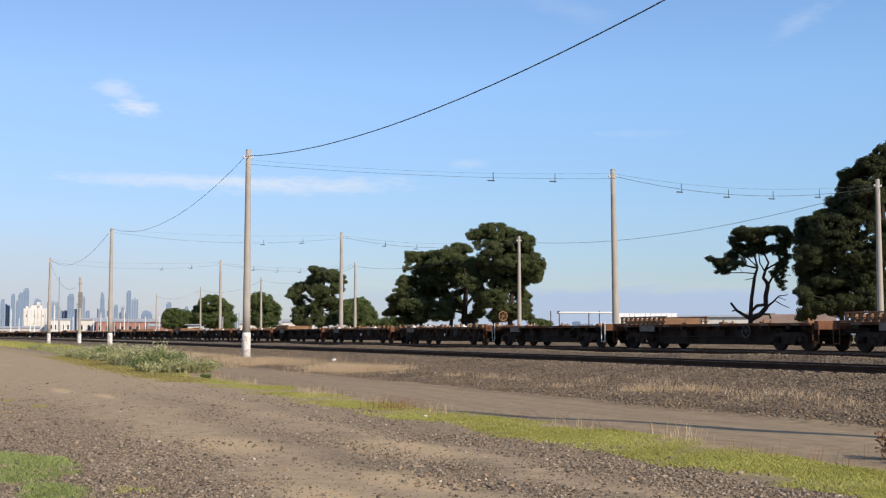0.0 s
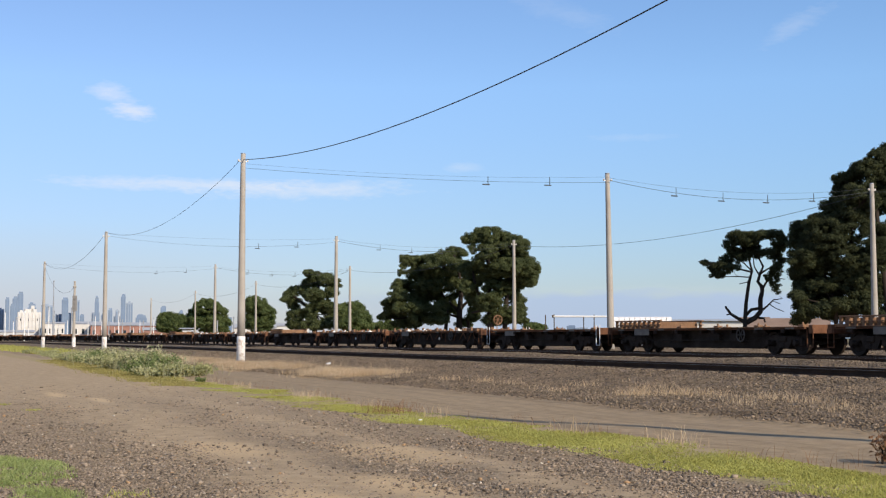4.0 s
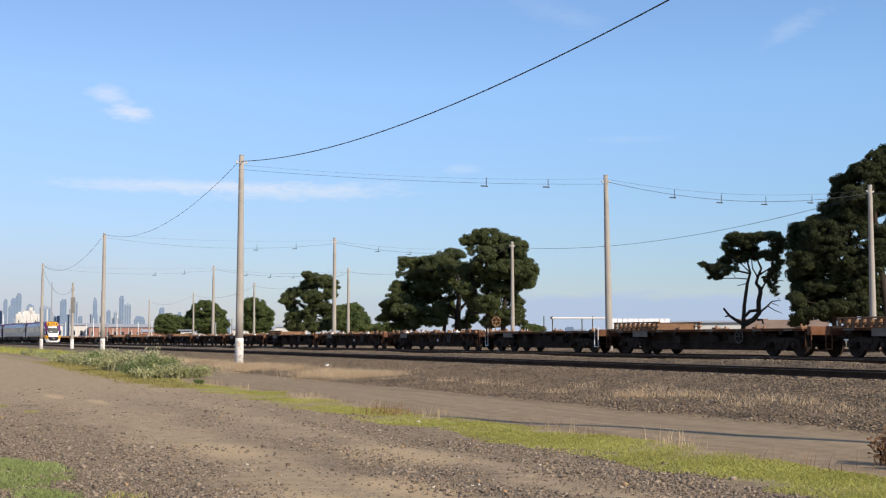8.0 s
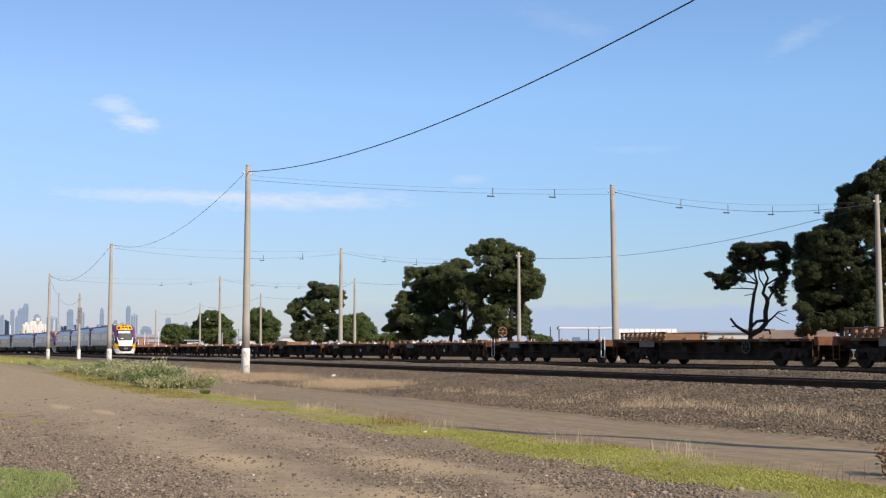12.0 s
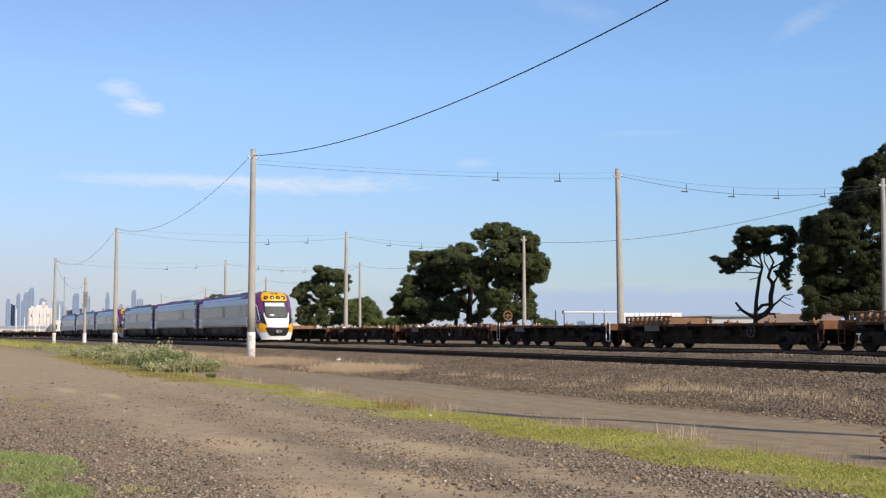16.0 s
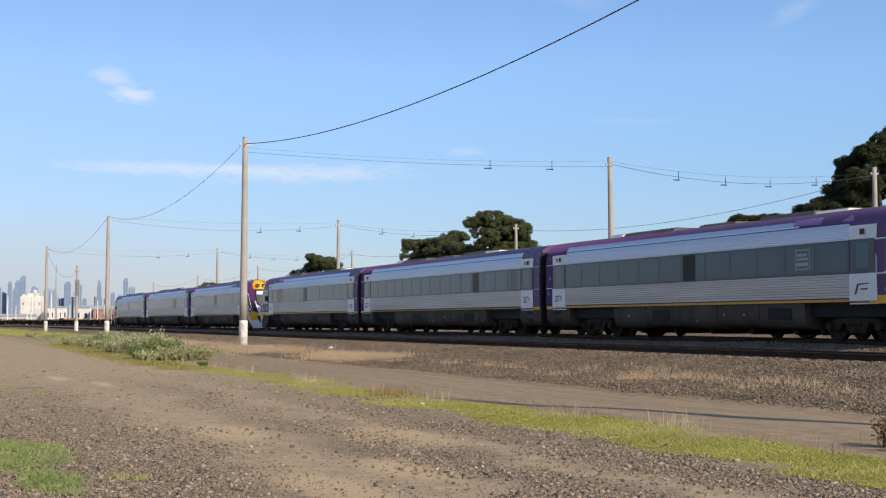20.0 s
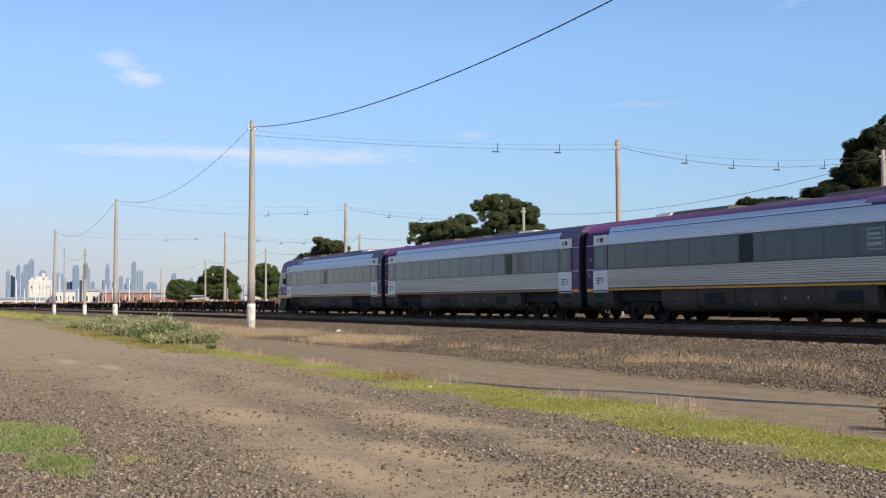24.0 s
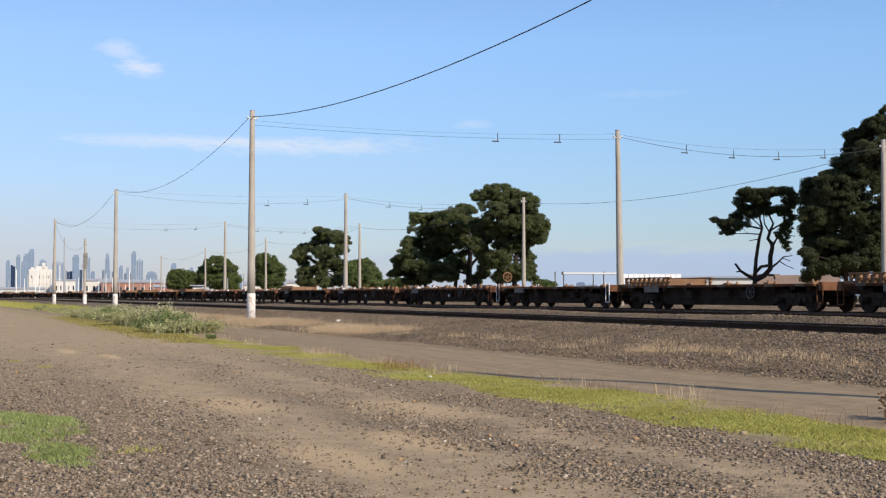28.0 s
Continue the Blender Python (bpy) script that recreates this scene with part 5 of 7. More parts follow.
def carriage(length, cab, label):
    """A diesel railcar; z = 0 on the rail, x = 0 at its leading end."""
    c = thing("railcar", pose(0, 0, 0), label, "train carriage", "carriages of the passenger train")
    body = part("body", shell(-length + 0.12, 0.0 if cab else -0.12, cab), PURPLE, c, "purple ends and roof edge", True)
    body.data.polygons.foreach_set("use_smooth", [len(p.vertices) == 4 for p in body.data.polygons])
    # panels along the sides; doors stand at the ends of the saloon
    rear_door, fore_door = -length + 0.75, (-3.97 if cab else -0.75)
    panel0, panel1 = rear_door + 1.18, fore_door - 1.18
    for s in (-1, 1):
        part("lower_panel", flutes(s, panel0, panel1, 1.30, 2.02, 9), STEEL_LOW, c, "ribbed stainless steel lower side")
        part("upper_panel", flutes(s, panel0, panel1 if cab else panel1, 3.06, 3.52, 7), STEEL, c, "ribbed stainless steel upper side")
        g = side_patch(s, [(panel0, 3.53, 3.74), ((panel0 + panel1) / 2, 3.53, 3.74), (panel1, 3.53, 3.74)], 0.012, 6, True) if not cab else \
            side_patch(s, [(panel0, 3.53, 3.74), ((panel0 + panel1) / 2, 3.53, 3.74), (panel1 - 3.0, 3.53, 3.74), (panel1 - 2.4, 3.53, 3.74)], 0.012, 6, True)
        part("cove_panel", g, STEEL, c, "smooth stainless cove above the ribs")
        part("stripe", strip(s, rear_door, fore_door, 1.19 if cab else 1.20, 1.27 if cab else 1.262, 0.016), GOLD if cab else DULL_GOLD, c, "thin grimy yellow sill stripe")
        part("drip_rail", strip(s, panel0, panel1, 3.02, 3.055, 0.026), WHITE, c, "thin white line over the windows")
        part("seam_strip", strip(s, panel0, panel1, 3.525, 3.545, 0.02), SKIRT, c, "dark seam strip")
        band = part("window_band", strip(s, panel0, panel1, 2.03, 3.015, 0.012), BAND, c, "dark tinted window band")
        n = 12 if cab else 15
        step = (panel1 - panel0) / n
        for k in range(n):
            x = panel0 + k * step
            if k == (6 if cab else 11):
                part("window_pane", strip(s, x + 0.04, x + step * 0.55, 2.06, 2.98, 0.021), DARK_PANE, band, "dark opening window")
                part("window_pane", strip(s, x + step * 0.63, x + step - 0.08, 2.08, 2.96, 0.019), CAB_PANE if cab else PANE, band)
            else:
                part("window_pane", strip(s, x + 0.08, x + step - 0.08, 2.08, 2.96, 0.019), CAB_PANE if cab else PANE, band)
        for x0 in (rear_door, fore_door - 1.18):
            leaf = part("door", strip(s, x0 + 0.06, x0 + 1.12, 2.04, 3.02, 0.02), BAND, c, "glazed plug door")
            part("door_pane", strip(s, x0 + 0.32, x0 + 0.86, 2.16, 2.92, 0.026), PANE, leaf)
            part("door_top", strip(s, x0, x0 + 1.18, 3.03, 3.44, 0.026), WHITE, leaf, "white panel over the door")
            part("door_foot", strip(s, x0, x0 + 1.18, 1.22, 2.02, 0.026), WHITE, leaf, "white lower door panel")
            part("door_sill", strip(s, x0, x0 + 1.18, 1.12, 1.16, 0.03), WHITE, leaf)
            # plain dark marks on the white panels
            g = Geo()
            y0 = s * 1.489
            ya, yb = min(y0, y0 + s * 0.003), max(y0, y0 + s * 0.003)
            if cab and x0 > -10:
                mark = [(0.24, 1.40), (0.36, 1.72), (0.86, 1.74), (0.86, 1.71), (0.42, 1.68), (0.31, 1.40)]
                g.prism_y([(x0 + 0.55 - s * (q - 0.55), z) for q, z in mark], ya, yb)
                g.box(x0 + 0.55 - s * 0.1 - 0.15, x0 + 0.55 - s * 0.1 + 0.15, ya, yb, 1.54, 1.58)
                part("door_mark", g, SKIRT, leaf, "plain dark angled mark")
                g = Geo()
                g.box(x0 + 0.50, x0 + 0.70, ya, yb, 3.16, 3.33)
                part("door_sign", g, SKIRT, leaf, "small dark square sign")
                continue
            g.box(x0 + 0.26, x0 + 0.66, ya, yb, 1.68, 1.72)
            g.box(x0 + 0.30, x0 + 0.60, ya, yb, 1.60, 1.63)
            g.box(x0 + 0.30, x0 + 0.38, ya, yb, 1.45, 1.56)
            g.box(x0 + 0.44, x0 + 0.50, ya, yb, 1.45, 1.56)
            g.prism_y([(x0 + 0.64, 1.745), (x0 + 0.69, 1.745), (x0 + 0.90, 1.61), (x0 + 0.69, 1.475), (x0 + 0.64, 1.475), (x0 + 0.83, 1.61)], ya, yb)
            part("door_mark", g, SKIRT, leaf, "plain dark arrow mark")
            g = Geo()
            g.box(x0 + 0.62, x0 + 0.80, ya, yb, 3.16, 3.33)
            g.box(x0 + 0.34, x0 + 0.52, ya, yb, 3.18, 3.22)
            g.box(x0 + 0.34, x0 + 0.52, ya, yb, 3.26, 3.30)
            part("door_sign", g, SKIRT, leaf, "small dark square sign")
        # purple ends carry thin white lines and lilac facets
        ends = [(-length + 0.15, -length + 0.72)] + ([] if cab else [(-0.72, -0.15)])
        for e0, e1 in ends:
            part("end_line", strip(s, e0, e1, 3.02, 3.05, 0.012), WHITE, c)
            part("end_line", strip(s, e0, e1, 2.03, 2.06, 0.012), WHITE, c)
            part("end_stripe", strip(s, e0, e1, 1.15, 1.28, 0.012), YELLOW, c)
            for (xa, za, xb, zb, xc, zc) in ((0.12, 2.0, 0.40, 1.72, 0.16, 1.78), (0.3, 2.35, 0.46, 2.5, 0.28, 2.55), (0.25, 3.3, 0.4, 3.26, 0.36, 3.36)):
                g = Geo()
                pts = [(e0 + xa, s * (half_width(za) + 0.006), za), (e0 + xb, s * (half_width(zb) + 0.006), zb), (e0 + xc, s * (half_width(zc) + 0.006), zc)]
                g.face(*pts)
                part("facet", g, LILAC, c)
        for k, x0 in enumerate((panel0 + (panel1 - panel0) * 0.86,)):
            g = Geo()
            y0 = s * (1.4565 + 0.0205)
            for za, zb, xa, xb in ((2.22, 2.25, 0, 0.7), (2.34, 2.44, 0.05, 0.62), (2.52, 2.58, 0.08, 0.62), (2.64, 2.72, 0.06, 0.55), (2.82, 2.85, 0, 0.7), (2.25, 2.82, 0, 0.03), (2.25, 2.82, 0.67, 0.7)):
                g.box(x0 + xa, x0 + xb, min(y0, y0 + s * 0.002), max(y0, y0 + s * 0.002), za, zb)
            if cab:
                part("window_notice", g, NOTICE, band, "pale printed bars on the glass")
    # roof
    g = Geo()
    g.prism([(-1.0, 3.94), (-0.75, 4.012), (-0.4, 4.052), (0, 4.062), (0.4, 4.052), (0.75, 4.012), (1.0, 3.94), (0.7, 3.9), (-0.7, 3.9)], -length + 0.3, -4.0 if cab else -0.3)
    part("roof", g, ROOF_GREY, c, "weathered grey roof", False)
    for k, (f, w, wide, high, stuff) in enumerate(((0.27, 1.5, 0.85, 4.08, ROOF_WHITE), (0.36, 2.8, 0.85, 4.12, ROOF_GREY), (0.52, 2.2, 0.8, 4.09, ROOF_GREY), (0.70, 3.6, 0.85, 4.11, ROOF_GREY), (0.80, 1.0, 0.85, 4.10, ROOF_WHITE))):
        g = Geo()
        x = -length * f
        g.prism([(-wide, 3.96), (-wide + 0.12, high), (wide - 0.12, high), (wide, 3.96)], x - w / 2, x + w / 2)
        pod = part("roof_unit", g, stuff, c)
        g = Geo()
        for q in range(int(w / 0.3)):
            g.box(x - w / 2 + 0.1 + q * 0.3, x - w / 2 + 0.22 + q * 0.3, -wide + 0.2, wide - 0.2, high + 0.001, high + 0.03, 0.005)
        part("grille", g, SKIRT, pod)
    # underside; first a plain black box added to stop light showing through
    g = Geo()
    g.box(-length + 0.3, -2.8 if cab else -0.3, -1.15, 1.15, 0.74, 1.21, 0.02)
    part("underframe_blocker", g, BLACK, c)
    b0, b1 = -length + 4.1, (-5.3 if cab else -4.1)
    for x in (b0, b1):
        bogie(c, x, 2.2)
    edges = [b0 + 1.75]
    while edges[-1] < b1 - 1.8:
        edges.append(min(b1 - 1.75, edges[-1] + 2.35))
    for k in range(len(edges) - 1):
        if edges[k + 1] - edges[k] < 0.3:
            continue
        tray = part("equipment_box", skirt_box(edges[k] + 0.02, edges[k + 1] - 0.02, 0.36 + 0.05 * (k % 2)), SKIRT, c)
        for s in (-1, 1):
            if k % 3 == 1:
                g = Geo()
                y0 = s * 1.403
                g.box(edges[k] + 0.5, edges[k] + 1.7, min(y0, y0 + s * 0.02), max(y0, y0 + s * 0.02), 0.66, 1.04, 0.008)
                part("access_grille", g, BLACK, tray)
            else:
                y0 = s * 1.403
                for q in ((0.35, 1.5) if k % 2 else (1.1,)):
                    g = Geo()
                    g.box(edges[k] + q, edges[k] + q + 0.06, min(y0, y0 + s * 0.015), max(y0, y0 + s * 0.015), 0.80 - 0.1 * (k % 3), 0.88 - 0.1 * (k % 3), 0.004)
                    part("latch", g, SILVER_SKIRT, tray)
    for k in range(len(edges) - 1):
        g = Geo()
        x = (edges[k] + edges[k + 1]) / 2
        g.tube([(x, -0.85, 0.29), (x, 0.85, 0.29)], 0.11, 8)
        part("air_reservoir", g, BLACK, c)
    for e in [(-length + 0.1, -length + 2.2)] + ([] if cab else [(-2.2, -0.1)]):
        tray = part("end_skirt", skirt_box(e[0], e[1], 0.42), SKIRT, c)
        for s in (-1, 1):
            y0 = s * 1.403
            for z in (0.62, 0.92):
                g = Geo()
                g.box(e[0] + 0.7, e[0] + 1.3, min(y0, y0 + s * 0.012), max(y0, y0 + s * 0.012), z, z + 0.14, 0.006)
                part("step_well", g, BLACK, tray)
    g = Geo()
    for k in range(5):
        g.box(-length - 0.20 + k * 0.075, -length - 0.14 + k * 0.075, -1.16 - 0.05 * (k % 2), 1.16 + 0.05 * (k % 2), 0.95, 3.62 + 0.04 * (k % 2), 0.01)
    part("gangway_bellows", g, BLACK, c)
    if not cab:
        g = Geo()
        for k in range(4):
            g.box(-0.08 + k * 0.07, -0.02 + k * 0.07, -1.16, 1.16, 0.95, 3.62, 0.01)
        part("gangway_bellows", g, BLACK, c)
    for x in [-length + 0.10] + ([] if cab else [-0.10]):
        g = Geo()
        g.box(x - 0.03, x + 0.03, -1.38, 1.38, 0.5, 3.66, 0.02)
        part("end_wall", g, BLACK, c)
    if cab:
        cab_front(c)
    return c


def cab_front(c):
    """Windscreen, yellow brow with four lamps, white hood, coupler mask, skirt, side windows and coloured facets."""
    part("brow", front_patch(smooth_rows([(3.26, -1.03, 1.03, 0.0), (3.35, -1.05, 1.05, 0.03), (3.45, -1.07, 1.07, 0.06), (3.62, -1.06, 1.06, 0.08), (3.75, -1.02, 1.02, 0.08), (3.86, -0.94, 0.94, 0.05), (3.97, -0.80, 0.80, 0.02), (4.02, -0.66, 0.66, 0.01)], 22), 0.02, 16), YELLOW, c, "yellow brow over the windscreen", True)
    for k in (-1, 1):
        rows = smooth_rows([(3.80, 0.02 * k, 0.16 * k), (3.93, 0.16 * k, 0.34 * k)], 4)
        part("vent", front_patch([(z, min(p, q), max(p, q)) for z, p, q in rows], 0.115, 4), BLACK, c, "black slanted vent on the brow")
    for y in (-0.74, -0.26, 0.22, 0.70):
        slope = -0.8 * (front_x(y + 0.05, 3.52) - front_x(y - 0.05, 3.52)) / 0.1
        way = Vector((1, slope, 0.45)).normalized()
        mid = Vector((front_x(y, 3.54) + 0.105, y, 3.54))
        g = Geo()
        g.tube([mid - way * 0.25, mid, mid + way * 0.015, mid - way * 0.02], [0.18, 0.18, 0.165, 0.145], 20)
        lamp = part("headlight", g, BLACK, c, "round headlight in black housing", True)
        g = Geo()
        g.tube([mid - way * 0.019, mid - way * 0.002, mid + way * 0.014, mid + way * 0.022], [0.135, 0.118, 0.075, 0.02], 16)
        part("lens", g, LENS, lamp, smooth=True)
    part("screen_frame", front_patch(smooth_rows([(1.86, -0.74, 0.70), (1.92, -0.86, 0.82), (2.05, -0.95, 0.90), (2.2, -0.98, 0.92), (2.7, -1.0, 0.93), (3.2, -1.0, 0.94), (3.27, -0.96, 0.90)], 16), 0.014, 16), BLACK, c, "black windscreen surround", True)
    part("windscreen", front_patch(smooth_rows([(1.93, -0.66, 0.62), (1.98, -0.78, 0.74), (2.1, -0.87, 0.82), (2.3, -0.92, 0.86), (2.7, -0.94, 0.87), (3.14, -0.92, 0.86), (3.19, -0.88, 0.82)], 16), 0.022, 16), SCREEN, c, "grey curved windscreen", True)
    part("destination_blind", front_patch(smooth_rows([(2.82, -0.88, 0.70), (3.10, -0.87, 0.68)], 5), 0.027, 12), WHITE, c, "white blind across the windscreen top", True)
    part("sign", front_patch([(2.06, -0.62, -0.28), (2.16, -0.62, -0.28)], 0.027, 3), WHITE, c, "small white card in the windscreen")
    g = Geo()
    g.tube([(front_x(0, 2.0) + 0.04, 0.04, 2.0), (front_x(0, 2.4) + 0.045, 0.02, 2.4), (front_x(0, 2.7) + 0.04, 0.02, 2.7)], 0.008, 5)
    part("wiper", g, BLACK, c)
    part("hood", front_patch(smooth_rows([(1.13, -0.84, 0.84), (1.3, -0.89, 0.89), (1.6, -0.95, 0.95), (1.86, -1.00, 1.00), (2.1, -1.04, 1.04), (2.3, -1.05, 1.05)], 16), 0.010, 16), WHITE, c, "glossy white hood below the windscreen", True)
    part("hood_line", front_patch([(1.08, -1.0, 1.0), (1.13, -1.02, 1.02)], 0.014, 12), VIOLET, c)
    part("coupler_mask", front_patch(smooth_rows([(0.44, -0.55, 0.55), (0.50, -0.70, 0.70), (0.75, -0.86, 0.86), (1.08, -1.0, 1.0)], 12), 0.024, 14), BLACK, c, "black recess round the coupler", True)
    g = Geo()
    x = front_x(0, 0.8)
    g.box(x - 0.2, x + 0.14, -0.16, 0.16, 0.62, 0.92, 0.03)
    g.box(x + 0.14, x + 0.22, -0.26, 0.26, 0.66, 0.90, 0.03)
    g.tube([(x + 0.22, 0.08, 0.78), (x + 0.33, 0.08, 0.78)], [0.1, 0.04], 10)
    part("coupler", g, COUPLER_STEEL, c, "grey steel automatic coupler")
    for s in (-1, 1):
        a, b = sorted((s * 0.98, s * 1.40))
        rows = smooth_rows([(0.76, s * 0.84, s * 1.38), (1.08, s * 0.98, s * 1.42), (1.14, s * 0.86, s * 1.42), (1.32, s * 0.91, s * 1.40), (1.36, s * 1.0, s * 1.39), (1.47, s * 1.26, s * 1.36)], 16)
        g = front_patch([(z, min(p, q), max(p, q)) for z, p, q in rows], 0.014, 12)
        part("corner_panel", g, YELLOW, c, "yellow corner panel", True)
        # tail and marker lights on the corners
        rows = smooth_rows([(1.34, s * 0.91, s * 0.97), (1.5, s * 0.95, s * 1.14), (1.7, s * 1.01, s * 1.27), (2.0, s * 1.08, s * 1.37), (2.3, s * 1.22, s * 1.40)], 9)
        g = front_patch([(z, min(p, q), max(p, q)) for z, p, q in rows], 0.016, 5)
        part("marker_light", g, DARK_PANE, c, "dark slanted marker light cluster", True)
        for z in (1.62, 1.80, 1.98, 2.14):
            g = Geo()
            y = s * (1.08 + 0.30 * (z - 1.6))
            g.tube([(front_x(y, z) + 0.012, y, z), (front_x(y, z) + 0.026, y, z)], [0.038, 0.028], 8)
            part("lamp", g, LENS, c)
        # the pillar beside the windscreen
        rows = smooth_rows([(2.36, s * 1.12, s * 1.30), (2.7, s * 1.09, s * 1.30), (3.2, s * 1.08, s * 1.28), (3.5, s * 1.09, s * 1.25), (3.7, s * 1.08, s * 1.18)], 12)
        g = front_patch([(z, min(p, q), max(p, q)) for z, p, q in rows], 0.008, 6)
        part("pillar_film", g, MAGENTA, c, "magenta film on the cab pillar", True)
        # side of the cab
        part("waist_stripe", side_patch(s, [(-4.30, 1.13, 1.37), (-3.0, 1.13, 1.37), (-2.2, 1.13, 1.38), (-1.7, 1.08, 1.40), (-1.5, 1.02, 1.42), (-1.38, 0.96, 1.44)], 0.012), YELLOW, c, "yellow waist stripe on the cab side", True)
        win = part("cab_window", side_patch(s, [(-3.65, 2.02, 2.98), (-3.0, 2.02, 3.0), (-2.5, 2.02, 3.0), (-2.2, 2.0, 2.97), (-1.95, 1.92, 2.75), (-1.7, 1.80, 2.35), (-1.45, 1.66, 1.95), (-1.32, 1.60, 1.68)], 0.012), BAND, c, "dark cab side window", True)
        part("window_trim", side_patch(s, [(-4.30, 1.985, 2.02), (-3.0, 1.985, 2.02), (-2.5, 1.985, 2.02), (-2.2, 1.96, 2.0), (-1.95, 1.88, 1.92), (-1.7, 1.76, 1.80), (-1.45, 1.62, 1.66), (-1.32, 1.55, 1.60)], 0.018, 1), WHITE, win, "white line under the window")
        part("window_trim", side_patch(s, [(-4.30, 2.98, 3.015), (-3.0, 3.0, 3.035), (-2.5, 3.0, 3.035), (-2.2, 2.97, 3.02), (-1.95, 2.75, 2.83), (-1.7, 2.35, 2.45), (-1.45, 1.95, 2.05), (-1.32, 1.68, 1.76)], 0.018, 1), WHITE, win, "white line over the window")
        part("mirror", strip(s, -3.35, -3.12, 2.2, 2.6, 0.10), SKIRT, win, "grey folded mirror")
        part("wiper_sill", strip(s, -3.6, -3.3, 2.0, 2.05, 0.07), WHITE, win)
        tints = (PALE_LILAC, VIOLET, LILAC, MAGENTA, PALE_LILAC, VIOLET, LILAC)
        for k, cols in enumerate(([(-4.30, 2.03, 2.96), (-3.95, 2.03, 2.5)], [(-4.30, 1.45, 1.95), (-3.9, 1.55, 1.6)], [(-3.7, 1.50, 1.52), (-3.2, 1.5, 1.95), (-2.9, 1.46, 1.50)], [(-3.1, 1.6, 1.97), (-2.5, 1.44, 1.9)],
                                  [(-2.4, 1.45, 1.5), (-2.0, 1.5, 1.85), (-1.8, 1.45, 1.5)], [(-3.6, 3.15, 3.2), (-3.2, 3.1, 3.6), (-2.9, 3.15, 3.2)], [(-2.9, 3.1, 3.15), (-2.6, 3.2, 3.6), (-2.3, 3.3, 3.35)])):
            part("facet", side_patch(s, cols, 0.007, 3), tints[k], c)
        for k, cols in enumerate(([(-7.85, 3.60, 3.80), (-7.1, 3.6, 3.82), (-6.5, 3.58, 3.82)], [(-5.5, 3.6, 3.64), (-5.2, 3.58, 3.80), (-5.0, 3.6, 3.64)])):
            part("facet", side_patch(s, cols, 0.016, 3), LILAC, c)
    # the lower nose and its sweep back to the first bogie
    g = Geo()
    zs = [0.15, 0.25, 0.4, 0.6, 0.8, 1.0, 1.22]
    ys = [1.40 * math.sin(math.pi / 2 * k / 12) for k in range(-12, 13)]
    back = {0.15: -1.24, 0.25: -1.28, 0.4: -1.42, 0.6: -1.64, 0.8: -1.88, 1.0: -2.08, 1.22: -2.25}
    wide = {0.15: 0.83, 0.25: 0.86, 0.4: 0.92, 0.6: 0.97, 0.8: 1.0, 1.0: 1.0, 1.22: 1.0}
    n = len(ys) + 2
    for z in zs:
        g.v.append((back[z], -1.42 * wide[z], z))
        g.v += [(front_x(y * wide[z] * 1.02, z), y * wide[z], z) for y in ys]
        g.v.append((back[z], 1.42 * wide[z], z))
    for r in range(len(zs) - 1):
        for k in range(n - 1):
            i = r * n + k
            g.f.append((i, i + 1, i + n + 1, i + n))
    g.f += [tuple(range(n)), tuple(reversed(range((len(zs) - 1) * n, len(zs) * n)))]
    g.m = [0] * len(g.f)
    part("nose_skirt", g, WHITE, c, "white lower nose fairing", True)
    g = Geo()
    g.prism_y([(-3.6, 1.2), (-2.24, 1.2), (-1.95, 0.8), (-1.75, 0.5), (-1.5, 0.22), (-2.6, 0.22), (-3.3, 0.6)], -1.35, 1.35)
    part("cab_skirt", g, SKIRT, c, "dark grey skirt behind the nose")


LEAD = carriage(24.9, True, "silver and purple diesel railcar with yellow-browed driving cab")
MIDDLE = carriage(24.3, False, "silver diesel middle carriage with purple ends")
CARS = [(LEAD, 0.0, 0), (MIDDLE, -25.3, 0)]
for source, offset, turn in ((LEAD, -74.9, 180), (LEAD, -75.5, 0), (MIDDLE, -100.8, 0), (LEAD, -150.4, 180)):
    CARS.append((copy_thing(source, pose(0, 0, 0)), offset, turn))


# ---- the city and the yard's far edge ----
# the three tower colours have the blue-grey haze of distance mixed in
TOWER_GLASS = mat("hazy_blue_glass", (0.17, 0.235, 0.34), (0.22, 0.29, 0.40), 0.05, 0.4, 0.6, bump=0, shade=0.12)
TOWER_STONE = mat("hazy_grey_facade", (0.26, 0.32, 0.41), (0.32, 0.38, 0.47), 0.05, 0.4, 0.8, bump=0, shade=0.12)
TOWER_DARK = mat("hazy_window_band", (0.15, 0.21, 0.31), (0.185, 0.25, 0.35), 0.05, 0.4, 0.4, bump=0)
PALE_WALL = mat("pale_wall", (0.54, 0.53, 0.51), (0.66, 0.64, 0.61), 0.2, 3, 0.9, bump=0.05, dirt=(0.5, 0.47, 0.42))
BRICK_WALL = mat("red_brick_wall", (0.27, 0.14, 0.11), (0.36, 0.20, 0.16), 0.3, 6, 0.9, bump=0.1)
TIN_ROOF = mat("tin_roof", (0.40, 0.41, 0.42), (0.52, 0.52, 0.53), 0.3, 5, 0.6, 0.2, 0.05)
BROWN_ROOF = mat("brown_roof", (0.22, 0.15, 0.11), (0.30, 0.21, 0.16), 0.4, 6, 0.9, bump=0.1)
DARK_GLASS = glass("far_window", (0.03, 0.04, 0.05), 0.2)


